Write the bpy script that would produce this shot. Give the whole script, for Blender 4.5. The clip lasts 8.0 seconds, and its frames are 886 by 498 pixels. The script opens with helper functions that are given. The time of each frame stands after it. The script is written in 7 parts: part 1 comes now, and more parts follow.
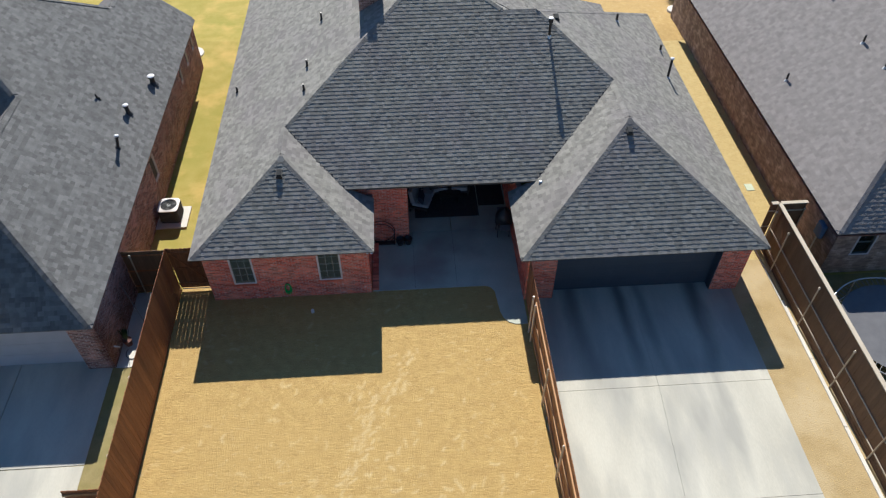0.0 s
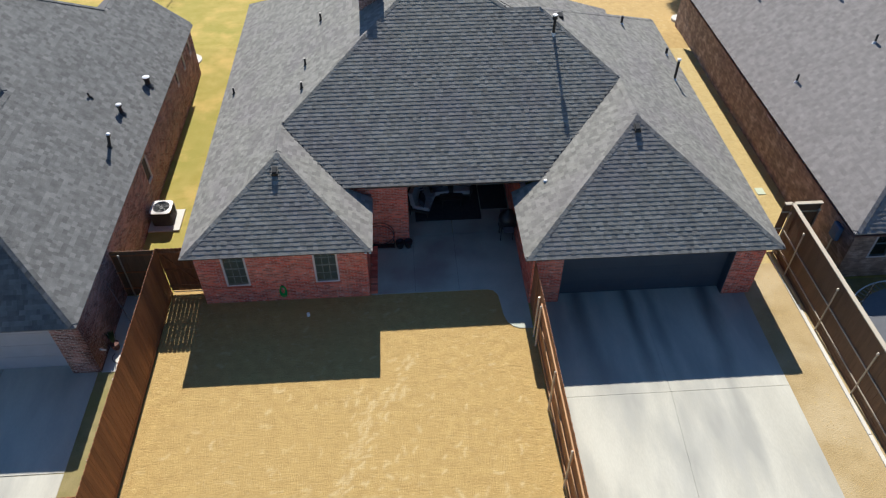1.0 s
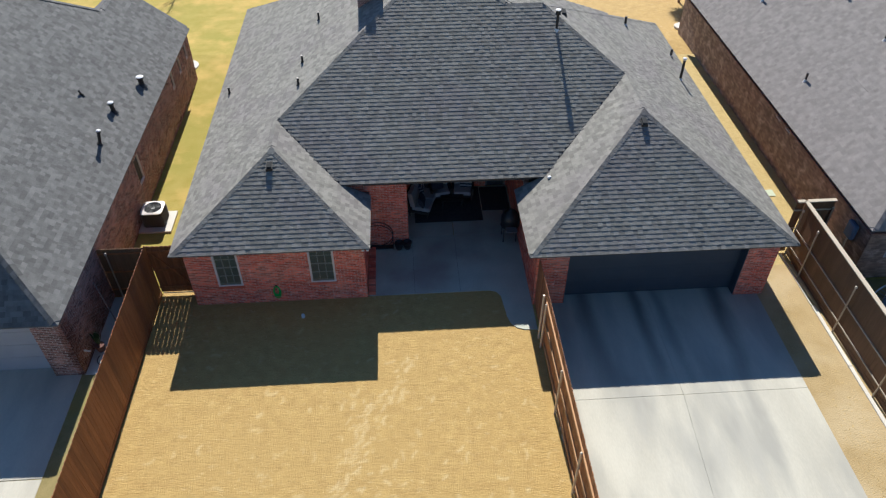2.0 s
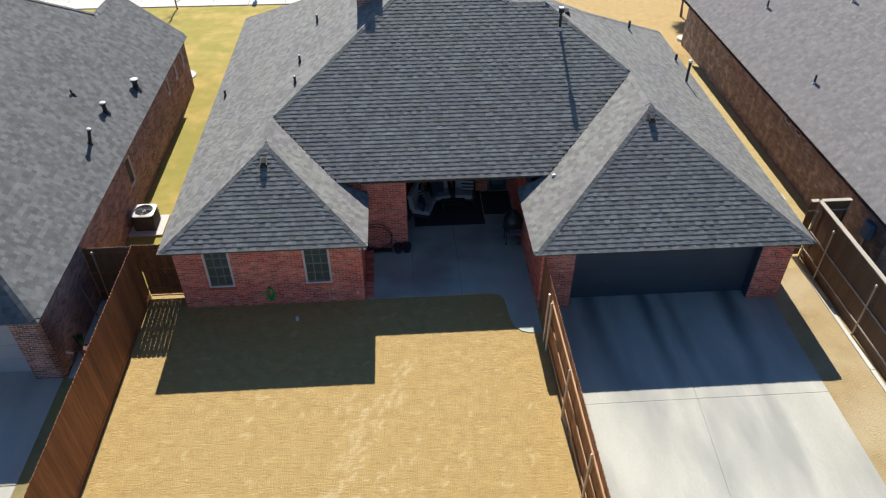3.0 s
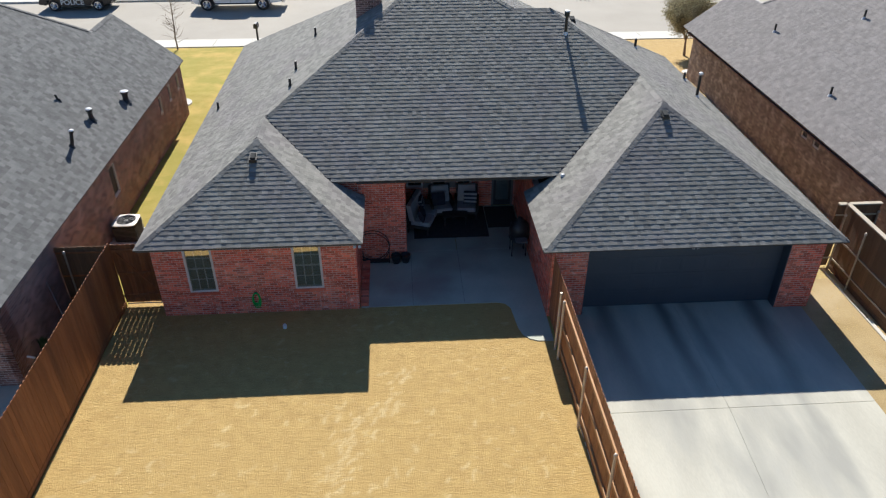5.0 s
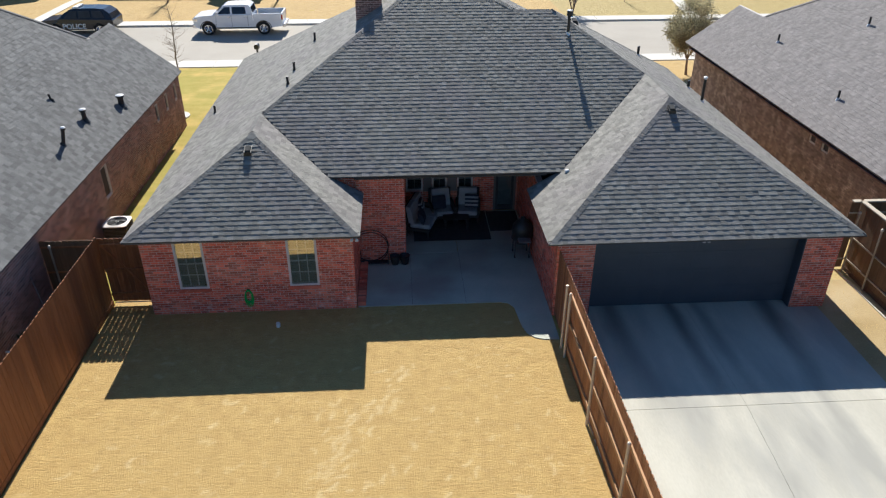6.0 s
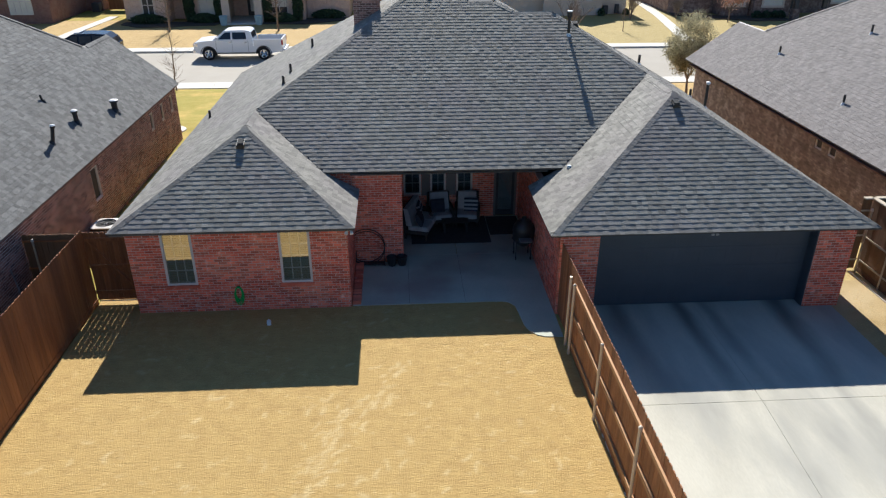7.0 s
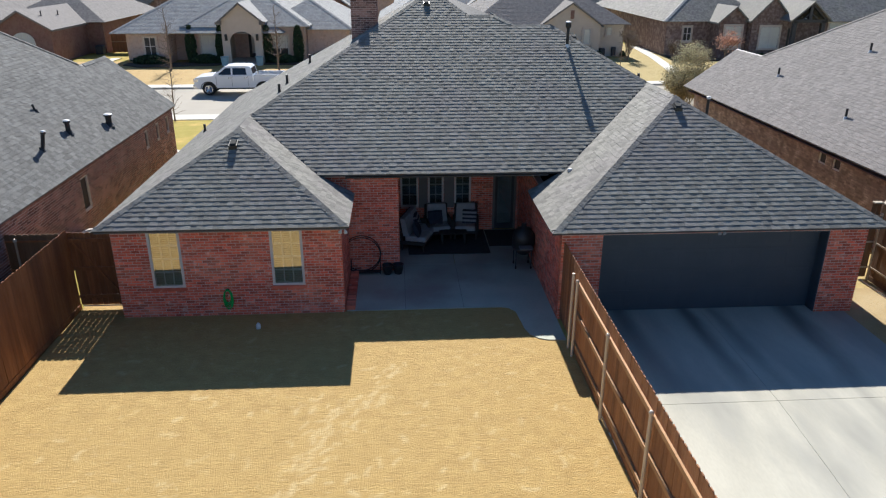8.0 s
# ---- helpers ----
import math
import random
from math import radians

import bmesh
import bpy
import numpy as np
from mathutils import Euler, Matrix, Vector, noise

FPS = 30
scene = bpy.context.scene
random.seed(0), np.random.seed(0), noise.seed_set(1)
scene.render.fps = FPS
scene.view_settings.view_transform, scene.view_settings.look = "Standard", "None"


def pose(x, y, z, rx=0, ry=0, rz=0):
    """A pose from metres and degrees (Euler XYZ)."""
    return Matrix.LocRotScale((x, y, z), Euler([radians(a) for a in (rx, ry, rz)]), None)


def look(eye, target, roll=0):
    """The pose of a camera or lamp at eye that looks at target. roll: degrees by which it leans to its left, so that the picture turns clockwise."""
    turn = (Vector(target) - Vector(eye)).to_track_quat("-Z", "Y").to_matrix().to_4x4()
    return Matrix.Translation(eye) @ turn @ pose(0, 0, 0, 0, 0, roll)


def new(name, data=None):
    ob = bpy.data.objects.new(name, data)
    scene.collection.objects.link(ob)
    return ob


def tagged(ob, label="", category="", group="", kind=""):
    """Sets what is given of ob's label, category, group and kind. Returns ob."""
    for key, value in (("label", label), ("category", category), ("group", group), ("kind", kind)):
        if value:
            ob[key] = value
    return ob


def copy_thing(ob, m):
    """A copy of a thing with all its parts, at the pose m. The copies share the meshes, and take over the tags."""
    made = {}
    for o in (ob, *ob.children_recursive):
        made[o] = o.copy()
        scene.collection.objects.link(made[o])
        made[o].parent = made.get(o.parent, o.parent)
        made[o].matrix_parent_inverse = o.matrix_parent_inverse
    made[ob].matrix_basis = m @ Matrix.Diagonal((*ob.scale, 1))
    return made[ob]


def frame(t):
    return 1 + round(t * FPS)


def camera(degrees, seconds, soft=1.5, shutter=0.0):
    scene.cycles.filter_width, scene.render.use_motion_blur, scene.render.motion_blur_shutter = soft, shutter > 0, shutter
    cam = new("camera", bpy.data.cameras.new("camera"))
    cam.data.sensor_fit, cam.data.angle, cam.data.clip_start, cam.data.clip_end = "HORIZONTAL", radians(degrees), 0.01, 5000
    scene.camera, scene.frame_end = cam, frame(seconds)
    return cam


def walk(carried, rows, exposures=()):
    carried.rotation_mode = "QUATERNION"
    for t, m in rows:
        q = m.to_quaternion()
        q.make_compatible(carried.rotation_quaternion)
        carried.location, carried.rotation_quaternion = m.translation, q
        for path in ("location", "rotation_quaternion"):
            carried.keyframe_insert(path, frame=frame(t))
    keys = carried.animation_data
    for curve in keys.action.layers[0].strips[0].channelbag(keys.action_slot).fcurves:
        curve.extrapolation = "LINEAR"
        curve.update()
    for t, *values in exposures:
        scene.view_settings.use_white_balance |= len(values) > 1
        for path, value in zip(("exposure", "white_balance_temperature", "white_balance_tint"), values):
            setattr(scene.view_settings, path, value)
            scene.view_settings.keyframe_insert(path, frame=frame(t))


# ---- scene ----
cam = camera(63.4, 8.0, soft=1.25)
PATH = [
    (0, (0.138, 0.222, 19.134), (0.234, 1.594, 17.681), 0.1),
    (0.5, (0.137, 0.222, 18.491), (0.233, 1.622, 17.066), 0.1),
    (1, (0.14, 0.216, 17.848), (0.236, 1.644, 16.451), 0.06),
    (1.5, (0.138, 0.222, 17.218), (0.235, 1.675, 15.848), 0.03),
    (3, (0.132, 0.21, 15.214), (0.233, 1.752, 13.945), 0.0),
    (3.5, (0.131, 0.209, 14.536), (0.233, 1.782, 13.306), 0.0),
    (4, (0.126, 0.206, 13.86), (0.23, 1.812, 12.672), 0.0),
    (4.5, (0.122, 0.205, 13.181), (0.228, 1.845, 12.041), 0.03),
    (6, (0.121, 0.188, 11.043), (0.23, 1.921, 10.05), 0.08),
    (6.5, (0.134, 0.199, 10.337), (0.246, 1.96, 9.395), 0.1),
    (7, (0.171, 0.231, 9.641), (0.283, 2.019, 8.752), 0.1),
    (7.5, (0.212, 0.262, 8.927), (0.326, 2.082, 8.105), 0.12),
    (8, (0.228, 0.275, 8.226), (0.345, 2.123, 7.471), 0.15),
]
walk(cam, [(t, look(eye, target, roll)) for t, eye, target, roll in PATH], exposures=[(0.0, 0.69, 5700, 7), (4.0, 0.7, 5700, 7), (8.0, 0.76, 5700, 7)])

# ---- light ----
SUN_EL, SUN_AZ = 38.66, -1.5
world = bpy.data.worlds.new("sky")
scene.world = world
world.use_nodes = True
wn = world.node_tree
sky = wn.nodes.new("ShaderNodeTexSky")
sky.sky_type, sky.sun_disc = "NISHITA", False
sky.sun_elevation, sky.sun_rotation = radians(SUN_EL), radians(SUN_AZ)
sky.air_density, sky.dust_density, sky.ozone_density = 1.0, 0.2, 4.0
clear = wn.nodes.new("ShaderNodeMix")
clear.data_type, clear.blend_type = "RGBA", "MULTIPLY"
clear.inputs[0].default_value, clear.inputs[7].default_value = 1.0, (0.895, 0.975, 1.04, 1)
wn.links.new(sky.outputs[0], clear.inputs[6])
wn.links.new(clear.outputs[2], wn.nodes["Background"].inputs[0])
wn.nodes["Background"].inputs[1].default_value = 0.058
sun_data = bpy.data.lights.new("sun", "SUN")
sun_data.energy, sun_data.angle, sun_data.color = 5.0, radians(0.5), (1.0, 0.88, 0.74)
sun = new("sun", sun_data)
sun.matrix_world = look((0.0, 40.0, 40.0), (0.03 * 40 / 0.8, 40.0 - 40 / 0.8, 0.0))


# ---- materials ----
def mat(name, c1, c2, rough=0.8, scale=3.0, fine=40.0, bump=0.3, metal=0.0, rand=0.0, c3=None, stretch=(1, 1, 1), spec=0.5, big=0.0, fac=0.6, spots=None, bands=()):
    """Two colours mixed by noise of two sizes; rand: how far separate pieces differ in value; c3: a third colour in large stains."""
    m = bpy.data.materials.new(name)
    m.use_nodes = True
    nt = m.node_tree
    n, ln = nt.nodes, nt.links
    b = n["Principled BSDF"]
    geo = n.new("ShaderNodeNewGeometry")
    mp = n.new("ShaderNodeMapping")
    mp.inputs["Scale"].default_value = stretch
    ln.new(geo.outputs["Position"], mp.inputs[0])
    n1, n2 = n.new("ShaderNodeTexNoise"), n.new("ShaderNodeTexNoise")
    n1.inputs["Scale"].default_value, n1.inputs["Detail"].default_value = scale, 5
    n2.inputs["Scale"].default_value, n2.inputs["Detail"].default_value = fine, 3
    for q in (n1, n2):
        ln.new(mp.outputs[0], q.inputs["Vector"])
    add = n.new("ShaderNodeMath")
    add.operation = "MULTIPLY_ADD"
    ln.new(n2.outputs[0], add.inputs[0])
    add.inputs[1].default_value = fac
    ln.new(n1.outputs[0], add.inputs[2])
    rng = n.new("ShaderNodeMapRange")
    rng.inputs[1].default_value, rng.inputs[2].default_value = 0.3 + fac * 0.35, 0.7 + fac * 0.65
    ln.new(add.outputs[0], rng.inputs[0])
    mix = n.new("ShaderNodeMix")
    mix.data_type = "RGBA"
    mix.inputs[6].default_value, mix.inputs[7].default_value = (*c1, 1), (*c2, 1)
    ln.new(rng.outputs[0], mix.inputs[0])
    col = mix.outputs[2]
    if c3:
        n3 = n.new("ShaderNodeTexNoise")
        n3.inputs["Scale"].default_value, n3.inputs["Detail"].default_value = big or scale / 6, 4
        ln.new(mp.outputs[0], n3.inputs["Vector"])
        r3 = n.new("ShaderNodeMapRange")
        r3.inputs[1].default_value, r3.inputs[2].default_value = 0.46, 0.66
        ln.new(n3.outputs[0], r3.inputs[0])
        mx = n.new("ShaderNodeMix")
        mx.data_type = "RGBA"
        mx.inputs[7].default_value = (*c3, 1)
        ln.new(r3.outputs[0], mx.inputs[0])
        ln.new(col, mx.inputs[6])
        col = mx.outputs[2]
    if spots:
        c4, s4, lo, hi = spots
        n4 = n.new("ShaderNodeTexNoise")
        n4.inputs["Scale"].default_value, n4.inputs["Detail"].default_value, n4.inputs["Roughness"].default_value = s4, 6, 0.62
        ln.new(mp.outputs[0], n4.inputs["Vector"])
        r4 = n.new("ShaderNodeMapRange")
        r4.inputs[1].default_value, r4.inputs[2].default_value = lo, hi
        ln.new(n4.outputs[0], r4.inputs[0])
        m4 = n.new("ShaderNodeMix")
        m4.data_type = "RGBA"
        m4.inputs[7].default_value = (*c4, 1)
        ln.new(r4.outputs[0], m4.inputs[0])
        ln.new(col, m4.inputs[6])
        col = m4.outputs[2]
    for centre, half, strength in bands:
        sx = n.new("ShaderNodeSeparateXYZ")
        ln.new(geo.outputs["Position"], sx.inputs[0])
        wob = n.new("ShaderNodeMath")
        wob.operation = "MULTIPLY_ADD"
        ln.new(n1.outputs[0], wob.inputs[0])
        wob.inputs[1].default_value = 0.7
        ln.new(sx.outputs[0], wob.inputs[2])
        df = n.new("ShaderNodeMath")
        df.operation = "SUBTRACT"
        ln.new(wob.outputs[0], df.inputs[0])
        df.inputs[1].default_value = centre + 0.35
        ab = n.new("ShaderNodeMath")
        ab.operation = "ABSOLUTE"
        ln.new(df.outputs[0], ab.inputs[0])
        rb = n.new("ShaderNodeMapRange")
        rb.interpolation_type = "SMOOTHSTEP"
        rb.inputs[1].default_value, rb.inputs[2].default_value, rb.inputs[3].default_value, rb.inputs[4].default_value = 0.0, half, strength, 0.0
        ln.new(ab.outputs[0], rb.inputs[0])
        # stain bands fade towards the sunlit end, so their colour follows the house shade
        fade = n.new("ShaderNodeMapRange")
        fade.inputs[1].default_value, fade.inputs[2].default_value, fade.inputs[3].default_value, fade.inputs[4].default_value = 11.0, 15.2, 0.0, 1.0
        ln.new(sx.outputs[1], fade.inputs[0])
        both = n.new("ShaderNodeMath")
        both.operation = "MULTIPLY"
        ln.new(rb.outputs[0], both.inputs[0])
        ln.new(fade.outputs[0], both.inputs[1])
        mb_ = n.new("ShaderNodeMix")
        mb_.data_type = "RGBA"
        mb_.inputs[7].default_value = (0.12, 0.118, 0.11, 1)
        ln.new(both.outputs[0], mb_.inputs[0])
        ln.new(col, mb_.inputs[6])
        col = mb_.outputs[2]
    if rand:
        oi = n.new("ShaderNodeObjectInfo")
        sm = n.new("ShaderNodeMath")
        ln.new(geo.outputs["Random Per Island"], sm.inputs[0])
        ln.new(oi.outputs["Random"], sm.inputs[1])
        fr = n.new("ShaderNodeMath")
        fr.operation = "FRACT"
        ln.new(sm.outputs[0], fr.inputs[0])
        mr = n.new("ShaderNodeMapRange")
        mr.inputs[3].default_value, mr.inputs[4].default_value = 1 - rand, 1 + rand
        ln.new(fr.outputs[0], mr.inputs[0])
        hs = n.new("ShaderNodeHueSaturation")
        ln.new(mr.outputs[0], hs.inputs["Value"])
        ln.new(col, hs.inputs["Color"])
        col = hs.outputs[0]
    ln.new(col, b.inputs["Base Color"])
    b.inputs["Roughness"].default_value = rough
    b.inputs["Metallic"].default_value = metal
    b.inputs["Specular IOR Level"].default_value = spec
    if bump:
        bp = n.new("ShaderNodeBump")
        bp.inputs["Strength"].default_value, bp.inputs["Distance"].default_value = bump, 0.02
        ln.new(n2.outputs[0], bp.inputs["Height"])
        ln.new(bp.outputs[0], b.inputs["Normal"])
    return m


SHINGLE = mat("asphalt_shingle", (0.169, 0.163, 0.144), (0.26, 0.252, 0.222), 0.82, 5, 60, 0.5, rand=0.23, spec=0.36, c3=(0.204, 0.191, 0.179), big=0.6)
SHINGLE_N = mat("asphalt_shingle_weathered", (0.106, 0.106, 0.104), (0.168, 0.168, 0.163), 0.85, 4, 60, 0.5, rand=0.24, spec=0.2)
SHINGLE_T = mat("asphalt_shingle_taupe", (0.178, 0.164, 0.156), (0.248, 0.23, 0.219), 0.85, 4, 60, 0.5, rand=0.12, spec=0.2)
BRICK = mat("red_brick", (0.5, 0.092, 0.052), (0.71, 0.178, 0.104), 0.9, 4, 60, 0.4, rand=0.34, c3=(0.7, 0.22, 0.132), big=1.1, spots=((0.78, 0.48, 0.38), 6.0, 0.57, 0.74))
BRICK_B = mat("brown_brick", (0.17, 0.082, 0.066), (0.31, 0.155, 0.125), 0.9, 4, 60, 0.4, rand=0.5, c3=(0.35, 0.19, 0.15), big=1.3)
BRICK_S = mat("mottled_brown_brick", (0.13, 0.085, 0.072), (0.26, 0.18, 0.15), 0.9, 6, 9, 0.4, rand=0.2, c3=(0.33, 0.25, 0.21), big=3.0)
BRICK_R = mat("dark_brown_brick", (0.19, 0.134, 0.106), (0.29, 0.208, 0.168), 0.9, 3, 60, 0.4, rand=0.28, c3=(0.42, 0.32, 0.26), big=2.4)
BRICK_F = mat("dull_red_brick", (0.16, 0.082, 0.064), (0.27, 0.148, 0.118), 0.9, 5, 9, 0.4, c3=(0.24, 0.145, 0.112), big=2.0)
BRICK_T = mat("tan_brick", (0.47, 0.335, 0.268), (0.69, 0.53, 0.43), 0.9, 5, 7, 0.4, rand=0.1, c3=(0.58, 0.46, 0.39), big=2.2)
MORTAR = mat("mortar", (0.57, 0.4, 0.34), (0.7, 0.52, 0.45), 0.95, 5, 80, 0.3)
TAUPE = mat("taupe_paint", (0.13, 0.12, 0.12), (0.17, 0.16, 0.155), 0.6, 2, 50, 0.1)
FASCIA = mat("dark_fascia_paint", (0.035, 0.036, 0.04), (0.055, 0.055, 0.058), 0.6, 2, 50, 0.1)
DOORP = mat("slate_door_paint", (0.052, 0.064, 0.08), (0.066, 0.08, 0.098), 0.55, 1.5, 50, 0.08)
WOOD = mat("stained_cedar", (0.225, 0.08, 0.026), (0.38, 0.148, 0.05), 0.7, 3, 25, 0.5, rand=0.13, stretch=(6, 6, 0.5), c3=(0.18, 0.066, 0.024), big=0.3)
# WOOD darkened for the side gate: its shade is put into the colour
WOOD_SHADED = mat("shaded_stained_cedar", (0.13, 0.045, 0.016), (0.25, 0.095, 0.034), 0.7, 3, 25, 0.5, rand=0.16, stretch=(6, 6, 0.5))
WOODL = mat("light_stained_cedar", (0.27, 0.11, 0.042), (0.44, 0.2, 0.08), 0.7, 3, 25, 0.5, rand=0.16, stretch=(6, 6, 0.5), c3=(0.2, 0.08, 0.032), big=0.35)
WOODD = mat("dull_brown_cedar", (0.125, 0.07, 0.035), (0.19, 0.105, 0.055), 0.75, 3, 25, 0.4, rand=0.12, stretch=(6, 6, 0.5))
WOODR = mat("cedar_rail", (0.36, 0.19, 0.08), (0.5, 0.29, 0.135), 0.7, 3, 25, 0.4, rand=0.15, stretch=(4, 0.6, 4))
CREAM = mat("galvanised_post", (0.55, 0.48, 0.38), (0.68, 0.6, 0.5), 0.45, 3, 30, 0.05, metal=0.2)
STEEL = mat("dull_steel_post", (0.36, 0.3, 0.22), (0.46, 0.39, 0.3), 0.5, 3, 30, 0.05, metal=0.2)
CAPW = mat("cap_board_and_lit_rail", (0.4, 0.34, 0.25), (0.53, 0.46, 0.35), 0.8, 3, 30, 0.2, stretch=(4, 0.6, 4))
MORTAR_D = mat("brown_mortar", (0.2, 0.145, 0.12), (0.28, 0.205, 0.17), 0.95, 5, 80, 0.3)
MORTAR_L = mat("pale_mortar", (0.55, 0.48, 0.44), (0.68, 0.6, 0.56), 0.95, 5, 80, 0.3)
CONC = mat("concrete", (0.52, 0.505, 0.45), (0.66, 0.64, 0.57), 0.85, 0.9, 30, 0.15, c3=(0.37, 0.36, 0.34), stretch=(1.0, 0.18, 1), big=0.75, fac=0.3)
CONCW = mat("pale_concrete", (0.55, 0.52, 0.45), (0.67, 0.64, 0.56), 0.85, 1.2, 30, 0.15)
PATIO = mat("patio_concrete", (0.36, 0.385, 0.315), (0.48, 0.505, 0.415), 0.7, 1.1, 30, 0.1, c3=(0.32, 0.28, 0.235), big=0.45)
ROAD = mat("road_concrete", (0.35, 0.318, 0.262), (0.42, 0.384, 0.32), 0.9, 0.4, 20, 0.1)
WHITE = mat("white_paint", (0.72, 0.72, 0.7), (0.82, 0.82, 0.8), 0.5, 2, 40, 0.05)
PALEG = mat("pale_grey_paint", (0.4, 0.385, 0.4), (0.47, 0.455, 0.47), 0.6, 2, 40, 0.05)
VINYL = mat("almond_window_frame", (0.58, 0.54, 0.5), (0.66, 0.62, 0.58), 0.5, 2, 40, 0.05)
BLACK = mat("black_metal", (0.012, 0.012, 0.013), (0.03, 0.03, 0.03), 0.45, 4, 50, 0.1)
GALV = mat("galvanised_sheet", (0.45, 0.46, 0.46), (0.6, 0.6, 0.6), 0.4, 4, 50, 0.1, metal=0.7)
LEAD = mat("white_pipe_flashing", (0.65, 0.65, 0.65), (0.8, 0.8, 0.8), 0.5, 4, 50, 0.1)
DARKIN = mat("dark_interior", (0.01, 0.011, 0.013), (0.02, 0.02, 0.022), 0.9, 2, 20, 0.0)
HOSE = mat("green_hose", (0.02, 0.35, 0.06), (0.04, 0.5, 0.1), 0.5, 5, 50, 0.0)
def lawn_mat(name, c1, c2, pale):
    """Dormant turf: tufts of two sizes, and pale trodden streaks that gather in places."""
    m = mat(name, c1, c2, 0.85, 3.2, 26, 0.0, c3=tuple(0.5 * (a + b) for a, b in zip(c1, c2)), big=0.35, fac=0.95, spec=0.35)
    n, ln = m.node_tree.nodes, m.node_tree.links
    b = n["Principled BSDF"]
    col = b.inputs["Base Color"].links[0].from_socket
    geo = next(q for q in n if q.bl_idname == "ShaderNodeNewGeometry")
    def tex(scale, detail, rough, turn=0.0, stretch=(1, 1, 1), warp=0.0):
        mp, t = n.new("ShaderNodeMapping"), n.new("ShaderNodeTexNoise")
        mp.inputs["Rotation"].default_value, mp.inputs["Scale"].default_value = (0, 0, turn), stretch
        ln.new(geo.outputs["Position"], mp.inputs[0])
        ln.new(mp.outputs[0], t.inputs["Vector"])
        t.inputs["Scale"].default_value, t.inputs["Detail"].default_value, t.inputs["Roughness"].default_value, t.inputs["Distortion"].default_value = scale, detail, rough, warp
        return t.outputs[0]
    def span(v, lo, hi, a=0.0, z=1.0):
        q = n.new("ShaderNodeMapRange")
        q.inputs[1].default_value, q.inputs[2].default_value, q.inputs[3].default_value, q.inputs[4].default_value = lo, hi, a, z
        ln.new(v, q.inputs[0])
        return q.outputs[0]
    def times(p, q, op="MULTIPLY"):
        k = n.new("ShaderNodeMath")
        k.operation = op
        ln.new(p, k.inputs[0])
        ln.new(q, k.inputs[1])
        return k.outputs[0]
    def over(base, colour, fac):
        k = n.new("ShaderNodeMix")
        k.data_type = "RGBA"
        k.inputs[7].default_value = (*colour, 1)
        ln.new(fac, k.inputs[0])
        ln.new(base, k.inputs[6])
        return k.outputs[2]
    fleck = times(span(tex(5.5, 5, 0.6, 0.5, (0.7, 1.0, 1), 0.4), 0.56, 0.72, 0, 0.55), span(tex(0.4, 3, 0.5), 0.38, 0.62, 0.15, 1.0))
    dark = span(tex(9, 5, 0.72, 0.06, (0.55, 1.7, 1), 0.3), 0.34, 0.47, 0.42, 0.0)
    col = over(col, tuple(0.7 * c for c in c1), dark)
    col = over(col, pale, fleck)
    at = n.new("ShaderNodeAttribute")
    at.attribute_name = "worn"
    col = over(col, pale, times(at.outputs["Fac"], span(tex(24, 3, 0.6, 0.5), 0.3, 0.6, 0.35, 1.0)))
    ln.new(col, b.inputs["Base Color"])
    bp = n.new("ShaderNodeBump")
    bp.inputs["Strength"].default_value, bp.inputs["Distance"].default_value = 0.62, 0.035
    ln.new(times(tex(9, 5, 0.7, 0.06, (0.55, 1.7, 1), 0.3), tex(40, 2, 0.6), "ADD"), bp.inputs["Height"])
    ln.new(bp.outputs[0], b.inputs["Normal"])
    return m


LAWN = lawn_mat("dormant_lawn", (0.378, 0.243, 0.079), (0.526, 0.368, 0.131), (0.605, 0.47, 0.24))
LAWN_P = lawn_mat("straw_yellow_lawn", (0.43, 0.315, 0.118), (0.56, 0.435, 0.185), (0.6, 0.5, 0.27))
LAWN_Y = lawn_mat("yellow_green_lawn", (0.33, 0.25, 0.085), (0.45, 0.35, 0.13), (0.5, 0.42, 0.2))
STRIP = mat("sandy_dry_grass", (0.335, 0.243, 0.11), (0.465, 0.352, 0.18), 0.9, 1.8, 26, 0.65, c3=(0.47, 0.37, 0.21), big=0.6, fac=0.9, spec=0.2)
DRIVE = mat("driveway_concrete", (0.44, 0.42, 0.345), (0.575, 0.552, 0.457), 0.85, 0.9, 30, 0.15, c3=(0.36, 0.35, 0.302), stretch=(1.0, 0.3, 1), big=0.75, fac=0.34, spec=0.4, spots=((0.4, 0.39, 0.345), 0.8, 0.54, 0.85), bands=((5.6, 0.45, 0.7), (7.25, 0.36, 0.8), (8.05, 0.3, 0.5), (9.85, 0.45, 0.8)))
GREENISH = mat("half_green_lawn", (0.30, 0.255, 0.055), (0.44, 0.35, 0.11), 0.95, 1.8, 26, 0.9, c3=(0.3, 0.275, 0.065), big=0.25, fac=0.9, spec=0.1, spots=((0.5, 0.36, 0.115), 0.55, 0.48, 0.66))
FABRIC = mat("pale_cushion_fabric", (0.31, 0.31, 0.32), (0.42, 0.42, 0.42), 0.95, 6, 120, 0.2)
NAVY = mat("navy_fabric", (0.02, 0.025, 0.04), (0.035, 0.04, 0.06), 0.95, 6, 120, 0.2)
WICKER = mat("dark_wicker", (0.02, 0.016, 0.014), (0.05, 0.04, 0.035), 0.7, 20, 150, 0.4)
RUG = mat("charcoal_rug", (0.03, 0.03, 0.033), (0.06, 0.058, 0.058), 0.98, 8, 150, 0.3)
TRUCKP = mat("white_car_paint", (0.84, 0.84, 0.84), (0.88, 0.88, 0.88), 0.25, 1, 10, 0.0)
